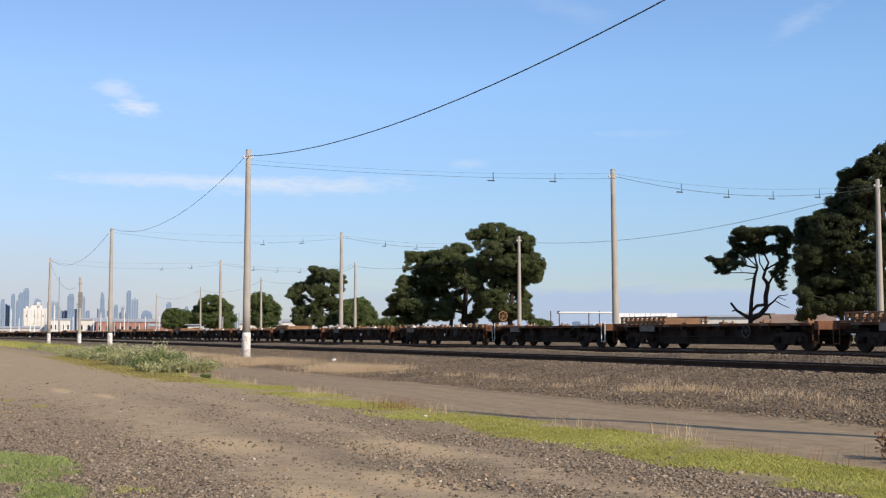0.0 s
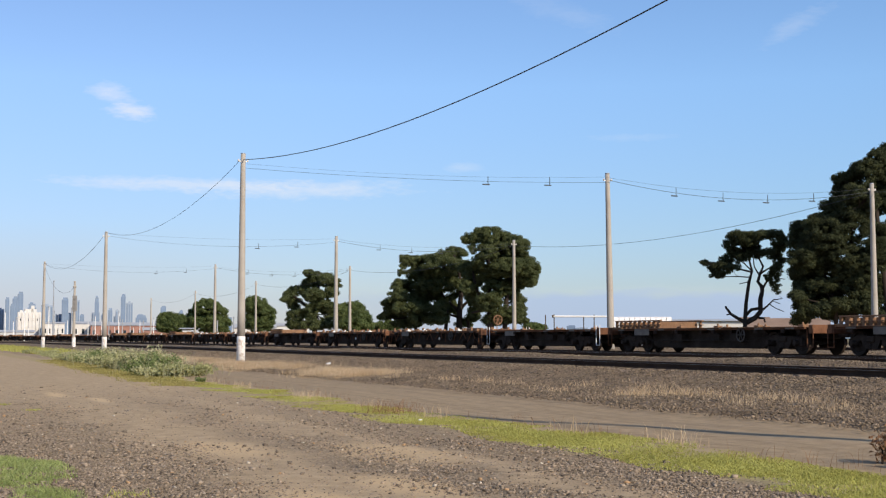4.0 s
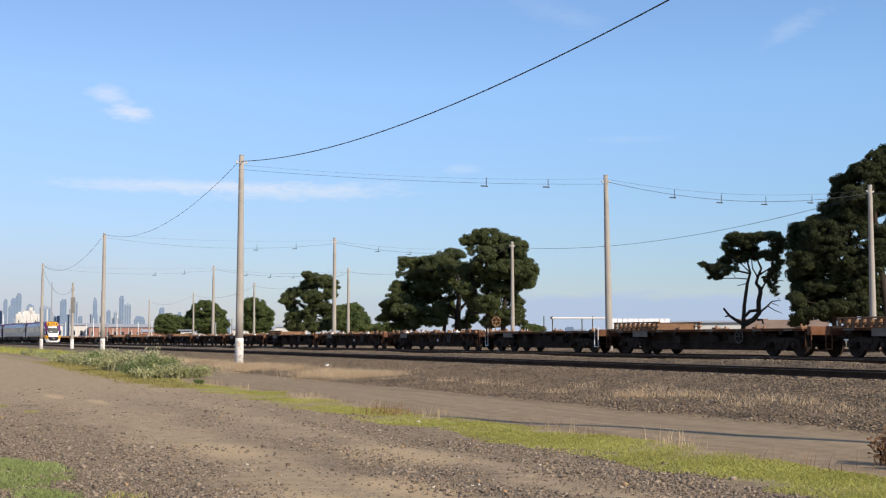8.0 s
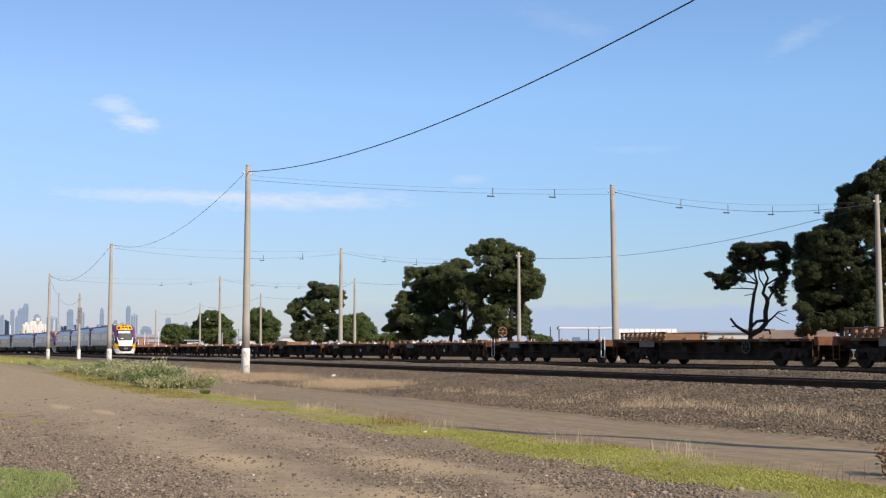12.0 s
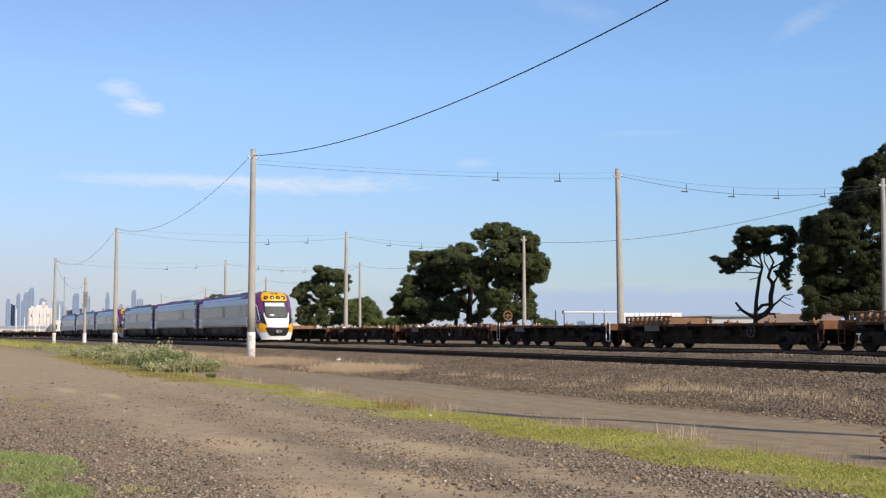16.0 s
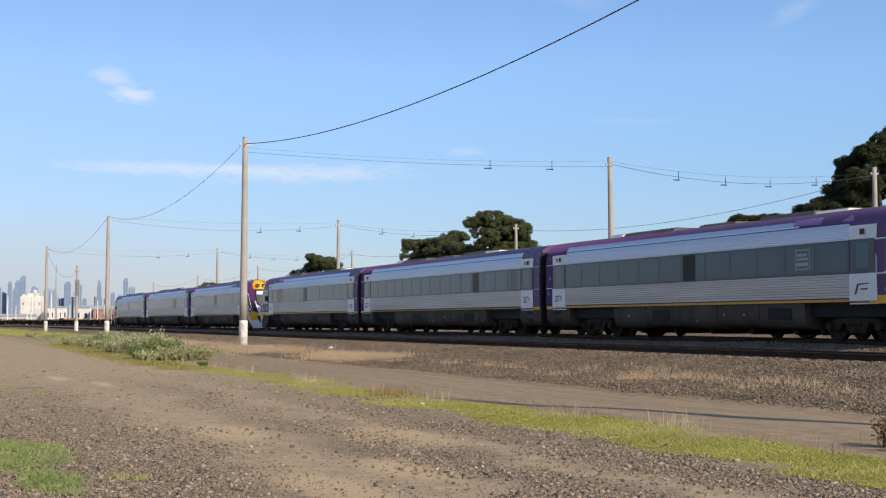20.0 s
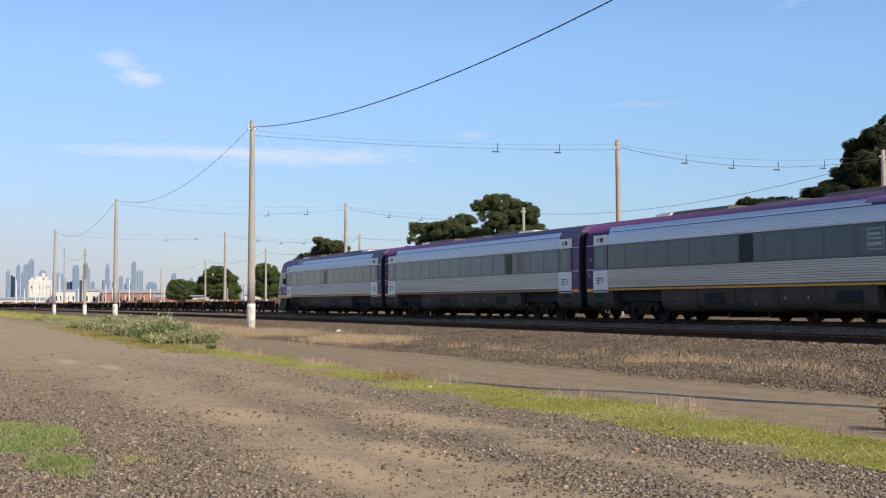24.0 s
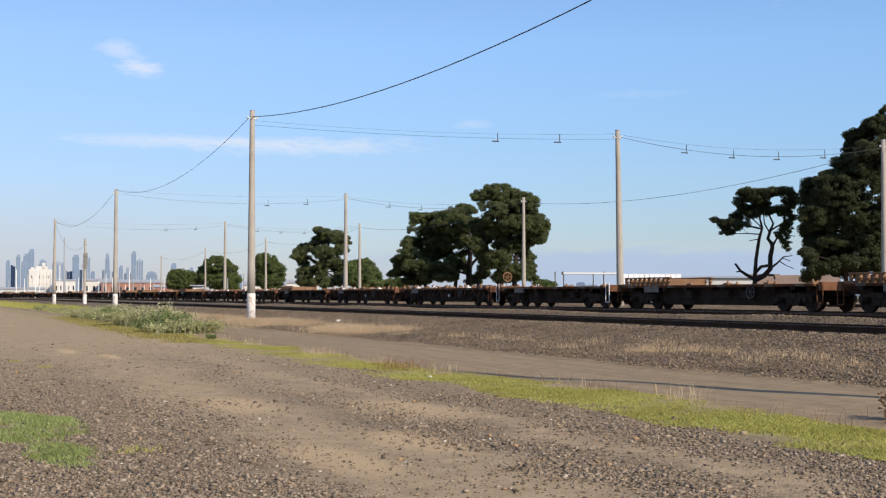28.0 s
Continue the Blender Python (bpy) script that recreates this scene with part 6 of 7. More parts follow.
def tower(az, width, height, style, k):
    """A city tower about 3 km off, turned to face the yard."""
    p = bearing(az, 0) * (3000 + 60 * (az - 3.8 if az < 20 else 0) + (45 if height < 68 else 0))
    t = thing("skyscraper", pose(p.x, p.y, 0.3, 0, 0, 90 - az), ("tall glass office tower on the skyline, coloured with blue haze", "stone-clad office tower on the skyline, coloured with pale haze", "slim stepped office tower on the skyline")[style], "skyscraper", "city skyline")
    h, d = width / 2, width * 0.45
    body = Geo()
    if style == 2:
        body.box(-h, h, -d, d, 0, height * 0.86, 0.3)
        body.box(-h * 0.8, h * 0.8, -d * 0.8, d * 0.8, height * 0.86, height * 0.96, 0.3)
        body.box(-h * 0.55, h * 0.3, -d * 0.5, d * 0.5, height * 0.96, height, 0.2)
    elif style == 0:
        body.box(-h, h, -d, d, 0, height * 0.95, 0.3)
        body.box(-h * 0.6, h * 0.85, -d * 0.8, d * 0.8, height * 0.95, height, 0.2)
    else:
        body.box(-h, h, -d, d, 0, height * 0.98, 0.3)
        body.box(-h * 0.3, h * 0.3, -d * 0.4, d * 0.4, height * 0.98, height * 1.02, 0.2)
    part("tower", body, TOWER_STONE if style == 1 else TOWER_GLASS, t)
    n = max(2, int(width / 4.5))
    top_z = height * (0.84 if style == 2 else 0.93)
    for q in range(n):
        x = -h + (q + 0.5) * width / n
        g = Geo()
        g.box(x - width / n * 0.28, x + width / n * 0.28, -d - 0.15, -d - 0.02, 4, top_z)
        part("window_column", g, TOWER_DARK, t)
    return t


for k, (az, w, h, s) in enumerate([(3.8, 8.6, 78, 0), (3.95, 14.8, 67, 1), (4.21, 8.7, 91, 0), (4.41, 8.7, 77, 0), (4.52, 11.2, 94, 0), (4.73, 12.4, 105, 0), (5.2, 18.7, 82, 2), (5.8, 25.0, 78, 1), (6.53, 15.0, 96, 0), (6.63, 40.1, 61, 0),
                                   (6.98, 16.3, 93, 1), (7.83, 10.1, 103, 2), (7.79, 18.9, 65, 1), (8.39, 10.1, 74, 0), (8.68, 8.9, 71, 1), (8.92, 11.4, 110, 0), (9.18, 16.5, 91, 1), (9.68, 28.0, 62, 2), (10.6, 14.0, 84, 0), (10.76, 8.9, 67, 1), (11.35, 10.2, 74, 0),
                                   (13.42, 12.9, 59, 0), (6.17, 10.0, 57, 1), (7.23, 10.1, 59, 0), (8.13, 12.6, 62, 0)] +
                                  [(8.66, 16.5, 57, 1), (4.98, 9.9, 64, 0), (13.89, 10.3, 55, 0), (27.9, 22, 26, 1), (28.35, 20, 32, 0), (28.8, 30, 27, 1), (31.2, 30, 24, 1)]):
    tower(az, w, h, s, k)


def low_building(name, az, dist, width, depth, height, wall, roof, label, windows=6, gable=1.2):
    p = bearing(az, 0) * dist
    t = thing(name, pose(p.x, p.y, 0.3, 0, 0, 90 - az), label, "building", "buildings beyond the yard")
    h, d = width / 2, depth / 2
    g = Geo()
    g.box(-h, h, -d, d, 0, height, 0.05)
    body = part("wall", g, wall, t)
    g = Geo()
    g.prism([(-d - 0.5, height + 0.01), (0, height + gable), (d + 0.5, height + 0.01)], -h - 0.5, h + 0.5)
    part("roof", g, roof, t)
    for k in range(windows):
        x = -h + (k + 0.5) * width / windows
        g = Geo()
        w = width / windows * 0.17
        g.box(x - w, x + w, -d - 0.08, -d + 0.02, height * 0.42, height * 0.70, 0.02)
        part("window", g, DARK_GLASS, body)
    return t


def storage_block():
    """The tall white store with pilasters and a roof house."""
    p = bearing(5.1, 0) * 900
    t = thing("grain_store", pose(p.x, p.y, 0.3, 0, 0, 85), "tall white concrete store with vertical pilasters", "building", "buildings beyond the yard")
    g = Geo()
    g.box(-7.4, 7.4, -5, 5, 0, 18.2, 0.1)
    body = part("wall", g, PALE_WALL, t)
    for k in range(7):
        g = Geo()
        x = -6.6 + k * 2.2
        g.box(x - 0.35, x + 0.35, -5.4, -5.02, 0, 17.6, 0.05)
        part("pilaster", g, PALE_WALL, body)
    for x0, x1, z in ((-3.5, 4.5, 20.4), (1.0, 3.2, 22.6), (-6.0, -4.2, 19.6)):
        g = Geo()
        g.box(x0, x1, -3, 3, 18.21, z, 0.08)
        part("roof_house", g, PALE_WALL, t)
    for k in range(5):
        g = Geo()
        x = -5.5 + k * 2.6
        g.box(x - 0.3, x + 0.3, -5.1, -5.01, 12.5, 14.2)
        part("window", g, DARK_GLASS, body)


storage_block()
low_building("shed", 6.1, 880, 13, 20, 10.5, PALE_WALL, TIN_ROOF, "long white shed beside the store", 5)
low_building("warehouse", 9.0, 620, 30, 25, 7.0, BRICK_WALL, TIN_ROOF, "low red brick warehouse with pale tin roof", 9, 1.6)
low_building("warehouse", 7.6, 640, 17, 22, 8.0, PALE_WALL, TIN_ROOF, "white warehouse with pale tin roof", 5)
low_building("shed", 4.3, 760, 26, 25, 4.6, TIN_ROOF, TIN_ROOF, "pale grey storage shed with tin roof", 2)
low_building("shed", 10.5, 560, 14, 14, 4.6, BRICK_WALL, TIN_ROOF, "small brick shed with pale roof", 4)
low_building("shed", 14.5, 420, 13, 14, 4.6, PALE_WALL, TIN_ROOF, "pale tin shed behind the trees", 4)
low_building("shed", 16.0, 520, 15, 14, 6.2, PALE_WALL, TIN_ROOF, "pale tin shed behind the trees", 4)
low_building("house", 37.6, 178, 9.5, 9, 2.6, PALE_WALL, BROWN_ROOF, "low house with a brown tiled roof", 4, 1.4)
low_building("house", 36.2, 200, 3.4, 4, 4.0, BROWN_ROOF, BROWN_ROOF, "small brown brick outbuilding", 1, 0.5)
low_building("shed", 34.3, 240, 21, 10, 4.4, PALE_WALL, TIN_ROOF, "long low pale shed behind the sidings", 22, 0.4)
low_building("hut", 11.6, 245, 1.6, 2.0, 3.0, PALE_WALL, TIN_ROOF, "small white trackside hut", 1, 0.2)


def yard_mast(az, dist, height, white):
    p = bearing(az, 0) * dist
    t = thing("light_mast", pose(p.x, p.y, 0.4), "slender pale yard lighting mast" if white else "slender grey yard pole", "mast", "masts in the far yard")
    g = Geo()
    g.tube([(0, 0, 0), (0, 0, height)], [0.17, 0.12], 8)
    part("shaft", g, WHITE_PAINT if white else GALV, t)
    g = Geo()
    g.box(-0.5, 0.5, -0.12, 0.12, height, height + 0.16, 0.02)
    part("lamp_head", g, GALV, t)


rng = random.Random(21)
for k in range(26):
    yard_mast(3.9 + 6.2 * k / 25 + rng.uniform(-0.12, 0.12), 330 + rng.uniform(0, 260), rng.uniform(4.0, 9.5), k % 3 != 0)
for az, dist, height in ((6.06, 330, 15.0), (8.9, 330, 5.6), (12.9, 300, 5.0), (13.6, 310, 6.0), (17.3, 330, 6.6)):
    yard_mast(az, dist, height, False)


BOARD = mat("board_grey", (0.15, 0.145, 0.14), (0.22, 0.21, 0.20), 2, 20, 0.7)


def signal_post():
    t = thing("signal_post", pose(-165, 20.0, 0.5), "railway signal post with a tall backing board", "signal")
    g = Geo()
    g.tube([(0, 0, 0), (0, 0, 8.1)], [0.2, 0.12], 10)
    part("post", g, POLE_CONCRETE, t)
    g = Geo()
    g.tube([(0, 0, -0.05), (0, 0, 1.2)], 0.23, 10)
    part("painted_base", g, WHITEWASH, t, "white painted base")
    g = Geo()
    g.box(0.20, 0.24, -0.27, 0.27, 4.4, 6.3, 0.02)
    board = part("backing_board", g, BOARD, t, "grey rounded backing board")
    for z in (4.8, 5.35, 5.9):
        g = Geo()
        g.tube([(0.25, 0, z), (0.36, 0, z)], [0.09, 0.10], 12)
        part("lamp_hood", g, BOARD, board)
    g = Geo()
    g.box(-0.18, 0.18, -0.2, 0.2, 7.3, 7.5, 0.03)
    part("cap_box", g, POLE_CONCRETE, t)


signal_post()


def white_trailer():
    """A long white load with rounded bays standing behind the wagons."""
    t = thing("tank_trailer", pose(-101.5, 62, 0.5, 0, 0, 64), "white ribbed trailer parked behind the wagons", "trailer")
    for k in range(11):
        g = Geo()
        x = -2.35 + k * 0.47
        g.prism([(-0.9, 1.5), (-0.9, 2.75), (-0.82, 2.98), (-0.6, 3.05), (0.6, 3.05), (0.82, 2.98), (0.9, 2.75), (0.9, 1.5)], x - 0.215, x + 0.215)
        part("bay", g, WHITE, t)
    g = Geo()
    g.box(-2.6, 2.6, -0.8, 0.8, 1.5, 2.9, 0.03)
    part("load_core", g, SKIRT, t)
    g = Geo()
    g.box(-3.0, 3.0, -0.9, 0.9, 0.95, 1.49, 0.03)
    part("chassis", g, SKIRT, t)
    for x in (-2.0, -1.1, 2.0):
        for y in (-0.85, 0.85):
            g = Geo()
            g.tube([(x, y - 0.12, 0.48), (x, y + 0.12, 0.48)], 0.48, 16)
            part("wheel", g, BLACK, t)


def pipe_gantry():
    t = thing("pipe_gantry", pose(-121, 66, 0.5, 0, 0, 64), "white painted pipe gantry on posts behind the siding", "gantry")
    g = Geo()
    g.tube([(-2.6, 0, 3.42), (3.8, 0, 3.40)], 0.10, 8)
    part("beam", g, WHITE_PAINT, t)
    for x, z in ((-3.3, 3.6), (-2.4, 3.62), (0.7, 3.5), (1.8, 3.6)):
        g = Geo()
        g.tube([(x, 0, 0), (x, 0, z)], 0.055, 8)
        part("post", g, SKIRT, t)
    g = Geo()
    g.box(-2.62, -2.45, -0.14, 0.14, 3.28, 3.58, 0.02)
    part("clamp", g, SKIRT, t)


white_trailer()
pipe_gantry()


def far_ridge():
    """Low wooded land all along the horizon."""
    rng = np.random.default_rng(5)
    a = np.radians(np.linspace(-60, 240, 600))
    f = sum(np.sin(a * w + q) * s for w, q, s in ((7, 0.3, 5), (19, 1.0, 4), (43, 2.0, 2.5), (97, 0.7, 1.5), (210, 0.2, 1.0)))
    h = 16 + f + rng.uniform(-1, 1, 600) + 18 * np.exp(-((np.degrees(a) - 28.6) / 0.9) ** 2) + 10 * np.exp(-((np.degrees(a) - 31.0) / 1.2) ** 2)
    D = 4300.0
    low = np.stack([-np.cos(a) * D, np.sin(a) * D, np.full(600, -2.0)], 1)
    high = np.stack([-np.cos(a) * (D + 60), np.sin(a) * (D + 60), h], 1)
    back = np.stack([-np.cos(a) * (D + 160), np.sin(a) * (D + 160), np.full(600, -2.0)], 1)
    v = np.concatenate([low, high, back])
    i = np.arange(599)
    f = np.concatenate([np.stack([i, i + 1, i + 601, i + 600], 1), np.stack([i + 600, i + 601, i + 1201, i + 1200], 1)])
    # woods painted bluish, so distance haze is already in the colour
    m = mat("hazy_woods", (0.10, 0.14, 0.17), (0.15, 0.20, 0.24), 0.01, 0.1, 0.95, bump=0)
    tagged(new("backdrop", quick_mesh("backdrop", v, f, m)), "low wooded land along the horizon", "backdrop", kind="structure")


far_ridge()


# ---- weeds, grass and loose stone ----
def patchy(x, y, q=0.0):
    """Smooth patches between 0 and 1 over the plan."""
    return 0.5 + 0.22 * np.sin(0.55 * x + 1.7 * np.sin(0.31 * y + q) + q) + 0.18 * np.sin(0.9 * y - 0.4 * x + 2.1 * np.sin(0.37 * x + q)) + 0.12 * np.sin(2.3 * x + 1.1 * y + q) + 0.08 * np.sin(4.1 * y - 2.9 * x)


def land(x, y):
    return bed_height(y - bend(x)) + rough_ground(x, y) * np.clip((170 + x) / 60, 0, 1)


def wedge(rng, n, near, far, left=-0.37, right=0.40):
    """Points over the yard before the camera's stand, denser towards it."""
    d = near * (far / near) ** rng.uniform(0, 1, n)
    s = rng.uniform(left, right, n) * d
    a = radians(22.5)
    return -math.cos(a) * d + math.sin(a) * s, math.sin(a) * d + math.cos(a) * s, d


def loose_gravel():
    rng = np.random.default_rng(31)
    x, y, d = wedge(rng, 250000, 10.0, 44)
    q = y + (patchy(x, y, 0.6) - 0.5) * 1.5
    rows = np.maximum(1 / (1 + np.exp((q - 3.4) * 4)), np.maximum(0.85 * np.exp(-((q - 6.0) / 0.55) ** 2), np.exp(-((q - 8.2) / 0.75) ** 2)))
    rows *= 0.55 + 0.9 * patchy(2.1 * x, 2.3 * y, 4.0)
    rows *= np.clip((37 - d) / 20, 0.05, 1)
    keep = (rng.uniform(0, 1, len(x)) < np.clip(rows, 0.08, 1)) & (y < 9.4)
    x, y, d = x[keep], y[keep], d[keep]
    size = rng.lognormal(-4.55, 0.48, len(x)).clip(0.005, 0.042) * (0.88 + d / 80)
    p = np.stack([x, y, land(x, y) + size * 0.25], 1)
    v, f = pebbles(rng, p, size)
    ob = new("loose_gravel", quick_mesh("loose_gravel", v, f, STONE))
    tagged(ob, "loose grey and brown gravel strewn over the yard", "gravel", kind="stuff")


def bed_stones():
    rng = np.random.default_rng(32)
    n = 120000
    x = -11 - 96 * rng.uniform(0, 1, n) ** 1.6
    y = rng.uniform(14.9, 26.4, n)
    keep = rng.uniform(0, 1, n) < np.clip(0.55 + (y - 15.2) / 3 + patchy(x, y, 2.0) * 0.5, 0.1, 1)
    far = 50000
    x = np.concatenate([x[keep], -22 - 95 * rng.uniform(0, 1, far) ** 1.3])
    y = np.concatenate([y[keep], rng.uniform(28.6, 47.0, far)])
    size = rng.lognormal(-3.75, 0.35, len(x)).clip(0.012, 0.05)
    p = np.stack([x, y, bed_height(y) + 0.045 + rough_ground(x, y) + size * 0.3], 1)
    v, f = pebbles(rng, p, size)
    ob = new("ballast_stones", quick_mesh("ballast_stones", v, f, BALLAST_STONE))
    tagged(ob, "angular grey-brown ballast stones on the embankment", "ballast", kind="stuff")


def scatter_grass(name, material, label, x, y, height, width, lean, seed):
    rng = np.random.default_rng(seed)
    p = np.stack([x, y, land(x, y) - 0.005], 1)
    v, f = blades(rng, p, height, np.full(len(x), lean) * rng.uniform(0.3, 1.4, len(x)), width)
    tagged(new(name, quick_mesh(name, v, f, material)), label, "grass", kind="stuff")


def grass():
    rng = np.random.default_rng(33)
    # the green strip between the yard and the lane
    n = 420000
    x = -7 - 68 * rng.uniform(0, 1, n) ** 1.6
    y = 9.75 + 0.2 * np.sin(x * 0.23) + 0.2 * np.sin(x * 1.1) + rng.uniform(-1.15, 1.15, n)
    keep = rng.uniform(0, 1, n) < np.clip(1.0 + (patchy(x * 2.3, y * 3.1, 1.0) - 0.5) * 1.4 - 0.75 * np.abs(y - 9.75) ** 1.5 - 0.5 * np.clip((-18 - x) / 14, 0, 1), 0, 1)
    x, y = x[keep], y[keep]
    scatter_grass("grass_strip", GRASS, "short green grass strip beside the dirt lane", x, y, rng.uniform(0.010, 0.048, len(x)) * (0.6 + 0.8 * patchy(x * 1.3, y * 2.0, 2.2)), rng.uniform(0.003, 0.009, len(x)), 1.1, 1)
    # the green patch in the yard
    n = 60000
    r, a = np.sqrt(rng.uniform(0, 1, n)), rng.uniform(0, 2 * math.pi, n)
    near = rng.uniform(0, 1, n) < 0.2
    x = np.where(near, -13.6 + 1.6 * r * np.cos(a), -16.5 + 2.4 * r * np.cos(a))
    y = np.where(near, 1.42 + 0.48 * r * np.sin(a), 1.0 + 1.05 * r * np.sin(a))
    keep = rng.uniform(0, 1, n) < np.clip((patchy(x * 3.2, y * 4.2, 0.2) - 0.12) * 2.2 * (1.0 - (r * (0.6 + 0.8 * patchy(x * 1.7, y * 2.9, 3.3))) ** 1.5), 0, 1)
    x, y = x[keep], y[keep]
    scatter_grass("grass_patch", LAWN, "patch of bright green grass in the gravel", x, y, rng.uniform(0.015, 0.07, len(x)), rng.uniform(0.003, 0.008, len(x)), 1.0, 2)
    # low yellowish verge under the weeds
    n = 60000
    f = rng.uniform(0, 1, n)
    x = -44 - 52 * f
    y = 9.0 + 1.5 * f + rng.normal(0, 0.55, n)
    keep = rng.uniform(0, 1, n) < np.clip(patchy(x * 1.9, y * 2.7, 1.6) * 1.5 - 0.2, 0, 1)
    x, y = x[keep], y[keep]
    scatter_grass("verge_grass", OLIVE_GRASS, "low yellowish grass under the weeds", x, y, rng.uniform(0.02, 0.10, len(x)), rng.uniform(0.008, 0.02, len(x)), 0.9, 11)
    # small tufts in the yard
    n = 900
    cx, cy, _ = wedge(rng, 18, 11, 34)
    cx[:3], cy[:3] = (-13.7, -30.0, -33.0), (2.2, 2.8, 2.4)
    q = rng.integers(0, 7, n)
    x, y = cx[q] + rng.normal(0, 0.16, n), cy[q] + rng.normal(0, 0.10, n)
    keep = q < 3
    scatter_grass("grass_tufts", GRASS, "small weedy grass tufts in the dirt", x[keep], y[keep], rng.uniform(0.02, 0.07, n)[keep], rng.uniform(0.003, 0.007, n)[keep], 0.9, 3)
    # tall green grass far along the embankment's foot
    n = 16000
    x, y = rng.uniform(-330, -128, n), 14.8 + rng.normal(0, 1.0, n)
    scatter_grass("far_grass", GRASS, "tall green grass at the foot of the embankment", x, y, rng.uniform(0.15, 0.55, n), rng.uniform(0.02, 0.05, n), 0.4, 4)
    # dry grass about the pole and along the slope
    n = 70000
    x = -46 - 50 * rng.uniform(0, 1, n)
    y = 16.6 + rng.normal(0, 0.75, n)
    keep = rng.uniform(0, 1, n) < np.clip((patchy(x * 0.8, y, 3.0) - 0.25) * 2.0, 0, 1)
    x, y = x[keep], y[keep]
    scatter_grass("dry_grass", DRYGRASS, "dry straw-coloured grass at the foot of the poles", x, y, rng.uniform(0.06, 0.36, len(x)), rng.uniform(0.003, 0.007, len(x)), 0.85, 5)
    n = 2800
    spots = np.array([(-28.2, 17.0), (-27.0, 17.4), (-26.0, 17.6), (-24.0, 17.8), (-22.4, 17.6), (-20.7, 17.0), (-40.2, 17.0), (-37.8, 17.3), (-35.6, 17.2), (-31.5, 16.6), (-47.0, 17.8), (-33.0, 18.2), (-44.0, 16.4), (-19.0, 18.2), (-23.2, 16.6), (-29.5, 18.4)])
    q = (len(spots) * rng.uniform(0, 1, n) ** 1.7).astype(int)
    x, y = spots[q, 0] + rng.normal(0, 0.42, n), spots[q, 1] + rng.normal(0, 0.2, n)
    scatter_grass("dry_tufts", DRYGRASS, "dry grass tufts on the ballast slope", x, y, rng.uniform(0.05, 0.32, n), rng.uniform(0.003, 0.006, n), 0.7, 6)
    # dead stems standing in the green strip
    n = 420
    spots = np.array([(-32.5, 9.9), (-33.4, 10.1), (-29.0, 10.3), (-41.0, 10.2), (-46.0, 10.4), (-24.5, 10.0), (-19.5, 10.4), (-16.8, 10.7)])
    q = rng.integers(0, len(spots), n)
    x, y = spots[q, 0] + rng.normal(0, 0.4, n), spots[q, 1] + rng.normal(0, 0.2, n)
    scatter_grass("dead_stems", DRYGRASS, "dead brown grass stems in the green strip", x, y, rng.uniform(0.06, 0.36, n), rng.uniform(0.002, 0.005, n), 0.55, 7)
    n = 600
    x = rng.uniform(-48, -11, n)
    y = 10.6 + 0.15 * np.sin(x * 0.9) + rng.normal(0, 0.22, n)
    keep = patchy(x * 1.7, y, 2.5) > 0.52
    x, y = x[keep], y[keep]
    scatter_grass("edge_stalks", DEADWEED, "thin reddish brown stalks along the lane's edge", x, y, rng.uniform(0.05, 0.32, len(x)), rng.uniform(0.002, 0.004, len(x)), 0.6, 10)
    # a reddish clump in the strip, and tall dry stalks among the weeds
    n = 220
    x, y = -26.6 + rng.normal(0, 0.45, n), 9.9 + rng.normal(0, 0.3, n)
    scatter_grass("withered_clump", DEADWEED, "withered reddish brown stalks in the grass strip", x, y, rng.uniform(0.08, 0.42, n), rng.uniform(0.002, 0.005, n), 0.6, 8)
    n = 2000
    f = rng.uniform(0, 1, n)
    x, y = -52 - 46 * f, 10.8 + 1.6 * f + rng.normal(0, 0.8, n)
    keep = patchy(x * 1.3, y, 5.0) > 0.45
    x, y = x[keep], y[keep]
    scatter_grass("dry_stalks", PALEWEED, "tall pale dry stalks among the weeds", x, y, rng.uniform(0.4, 1.25, len(x)), rng.uniform(0.006, 0.014, len(x)), 0.5, 9)


def shrub(x, y, w, h, material, label, seed, count=2600, leaf=0.07):
    """A ragged roadside weed: stems with many narrow leaves."""
    rng = np.random.default_rng(seed)
    t = thing("shrub", pose(x, y, float(bed_height(y)) - 0.02, 0, 0, rng.uniform(0, 360)), label, "shrub", "weeds beside the lane")
    ends = []
    for k in range(9):
        a = rng.uniform(0, 2 * math.pi)
        r = w * rng.uniform(0.2, 0.95)
        top_z = h * rng.uniform(0.55, 1.0) * (1.1 - 0.45 * r / w)
        g = Geo()
        tip = (r * math.cos(a), r * math.sin(a), top_z)
        g.tube([(0.1 * math.cos(a), 0.1 * math.sin(a), 0), (tip[0] * 0.55, tip[1] * 0.55, top_z * 0.62), tip], [0.018, 0.012, 0.004], 5)
        part("stem", g, BARK if k % 3 else DRYGRASS, t)
        ends.append(tip)
    ends = np.array(ends)
    q = rng.integers(0, 9, count)
    f = rng.uniform(0.15, 1.0, (count, 1)) ** 0.7
    p = ends[q] * f * np.array([1, 1, 1.0]) + rng.normal(0, 1, (count, 3)) * np.array([w * 0.17, w * 0.17, h * 0.11])
    p[:, 2] = np.abs(p[:, 2])
    v, fc = leaves(rng, p, rng.uniform(0.6, 1.4, count) * leaf, 0.0)
    part("foliage", quick_mesh("foliage", v, fc, material), None, t)


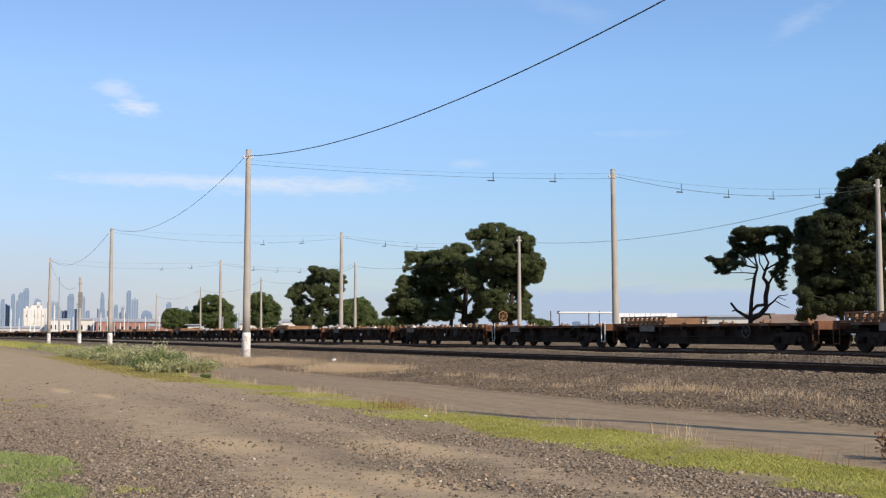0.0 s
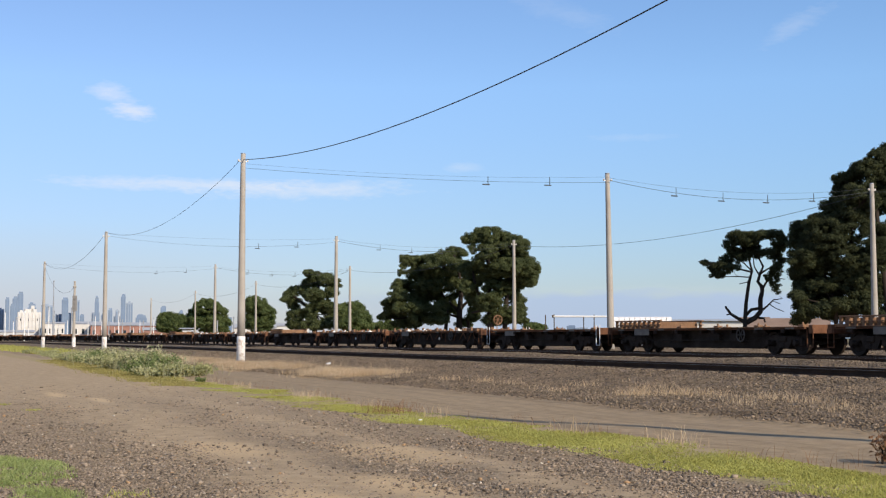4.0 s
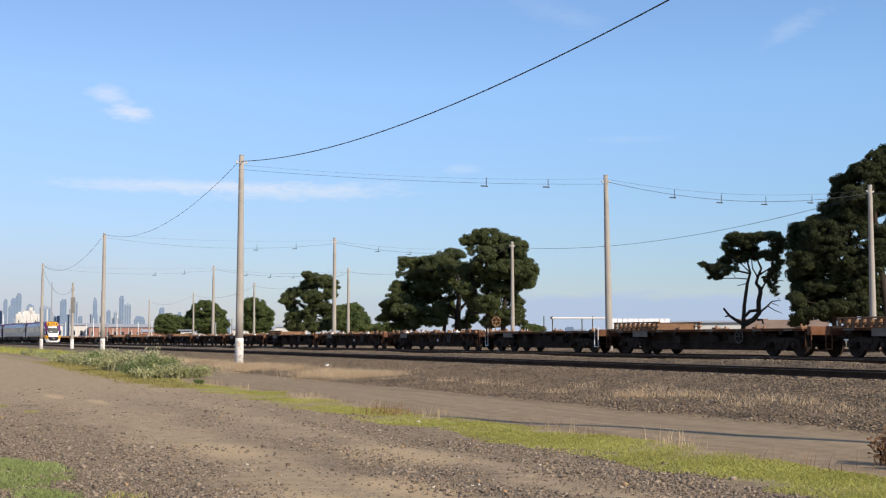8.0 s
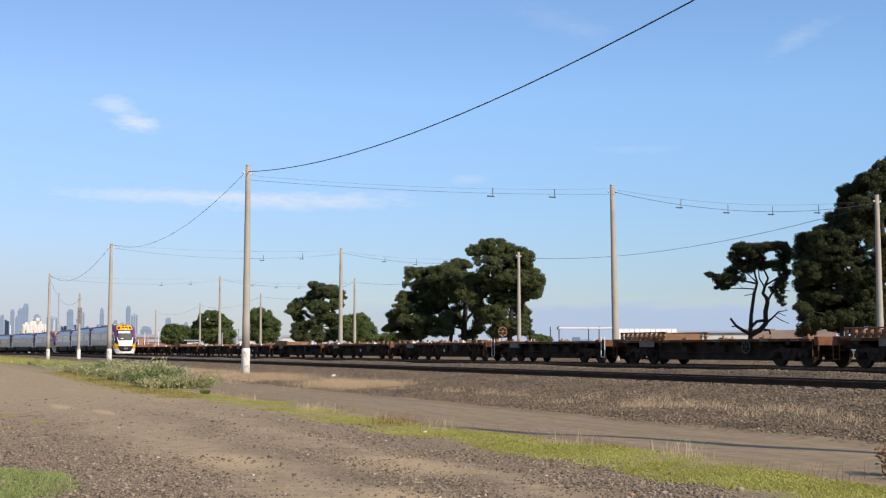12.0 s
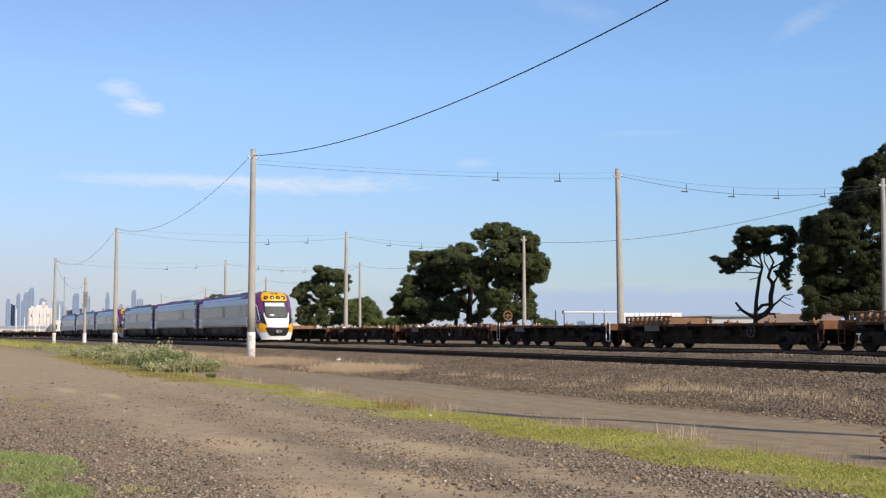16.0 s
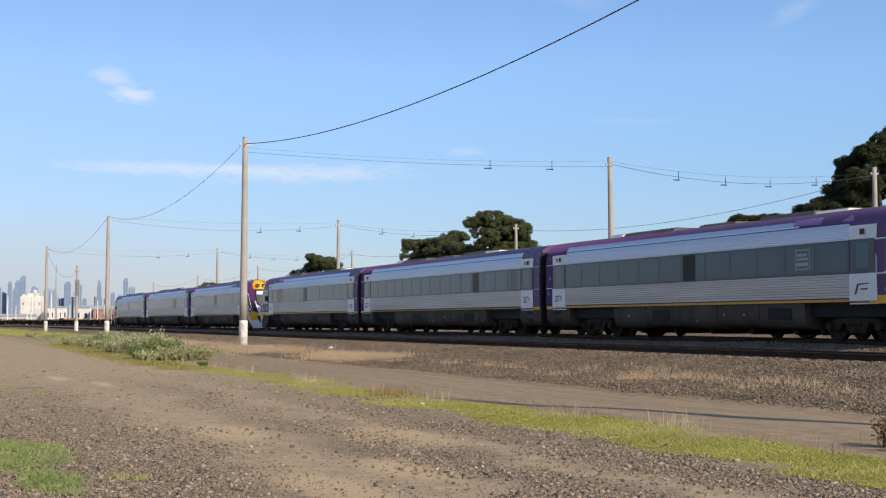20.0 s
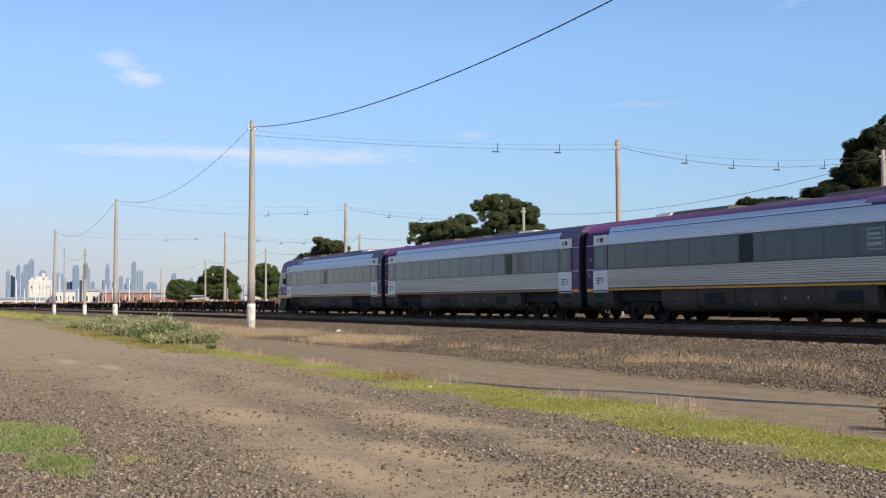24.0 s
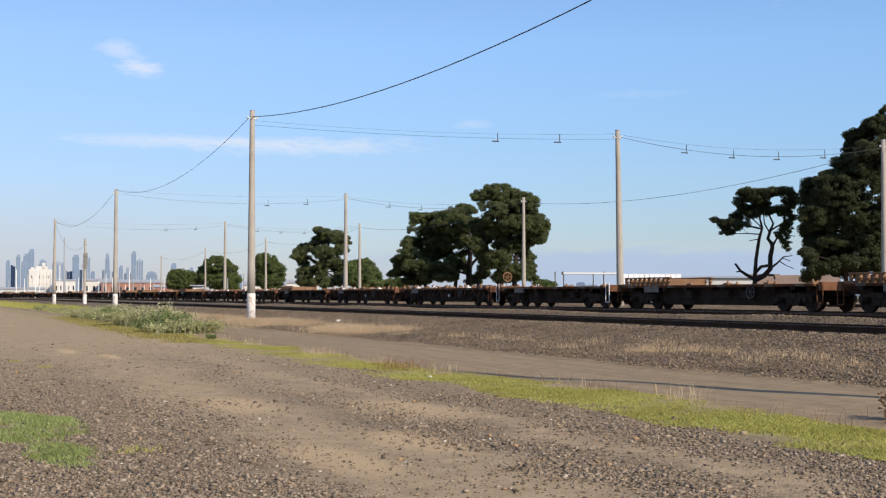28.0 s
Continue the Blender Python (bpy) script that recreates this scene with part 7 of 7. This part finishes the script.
def weeds():
    rng = random.Random(8)
    for k in range(26):
        f = k / 25
        x = -53.5 - 44 * f + rng.uniform(-1.0, 1.0)
        y = 10.7 + 1.6 * f + rng.uniform(-0.7, 0.7)
        shrub(x, y, rng.uniform(1.0, 1.8), rng.uniform(0.75, 1.35) - 0.35 * f if k > 1 else 0.6, (WEED, WEED, GREENWEED, PALEWEED)[k % 4],
              ("straggling grey-green weed with pale leaves", "straggling grey-green weed with pale leaves", "straggling dark green weed beside the lane", "straggling weed bleached pale yellow")[k % 4], 100 + k, 1700, 0.085)
    for k in range(8):
        shrub(-98 - 6 * k, 11.6 + 0.25 * k + rng.uniform(-0.6, 0.6), 1.4, rng.uniform(0.3, 0.6), WEED, "low grey-green weed in the verge", 140 + k, 900, 0.09)
    shrub(-47.5, 10.3, 0.3, 0.22, GREENWEED, "low dark green weed at the lane's edge", 160, 350, 0.045)
    shrub(-13.2, 11.7, 0.32, 0.48, DEADWEED, "withered reddish brown weed beside the lane", 161, 900, 0.035)
    shrub(-12.6, 11.5, 0.28, 0.40, DEADWEED, "withered reddish brown weed beside the lane", 162, 700, 0.035)


def litter():
    rng = np.random.default_rng(3)
    for x, y, s in ((-58.7, 18.8, 0.17), (-30.0, 17.6, 0.05), (-23.6, 9.4, 0.06)):
        v, f = pebbles(rng, np.zeros((1, 3)), np.array([1.0]))
        bm = bmesh.new()
        for p in v:
            bm.verts.new(tuple(p))
        bm.verts.ensure_lookup_table()
        for q in f:
            bm.faces.new([bm.verts[i] for i in q])
        bmesh.ops.subdivide_edges(bm, edges=bm.edges[:], cuts=1, use_grid_fill=True, smooth=0.3)
        for p in bm.verts:
            p.co *= s
        me = bpy.data.meshes.new("plastic_bag")
        bm.to_mesh(me)
        bm.free()
        me.materials.append(WHITE_PAINT)
        ob = new("plastic_bag", me)
        ob.matrix_basis = pose(x, y, float(bed_height(y)) + s * 0.4)
        tagged(ob, "crumpled white plastic bag on the ground", "litter", "litter on the slope")


GREENWEED = leafy("green_weed", (0.10, 0.14, 0.045), (0.27, 0.32, 0.13), 0.75, 0.35)
PALEWEED = leafy("pale_weed", (0.28, 0.27, 0.14), (0.55, 0.52, 0.33), 0.75, 0.3)
DEADWEED = leafy("dead_weed", (0.16, 0.08, 0.045), (0.36, 0.21, 0.11), 0.7, 0.3)
loose_gravel()
bed_stones()
grass()
weeds()
litter()


# ---- movement ----
def motions():
    """The train along the middle track, by the place of its nose."""
    way = ((0.0, -414.0), (2.0, -374.0), (4.0, -334.0), (5.0, -309.5), (5.5, -299.0), (6.0, -288.7), (7.0, -271.0), (8.0, -252.8), (9.0, -232.9), (10.0, -213.2),
           (11.0, -194.3), (12.0, -175.6), (13.0, -157.3), (14.0, -138.8), (15.0, -120.1), (15.7, -106.7), (16.0, -101.1),
           (16.5, -91.8), (17.0, -82.4), (17.5, -73.1), (18.0, -63.75), (18.5, -54.3), (19.0, -44.85), (19.5, -35.35), (20.0, -25.75), (20.5, -16.1),
           (21.0, -6.45), (21.5, 3.3), (22.5, 23.0), (23.5, 42.9), (24.0, 52.7), (24.5, 62.6), (25.0, 72.4), (26.0, 91.8), (27.0, 111.2), (28.0, 130.6))
    for car, offset, turn in CARS:
        end = 24.5 if turn else -24.5
        walk(car, [(t, on_line(x + offset, x + offset + end, *RAIL_B, turn)) for t, x in way])


motions()
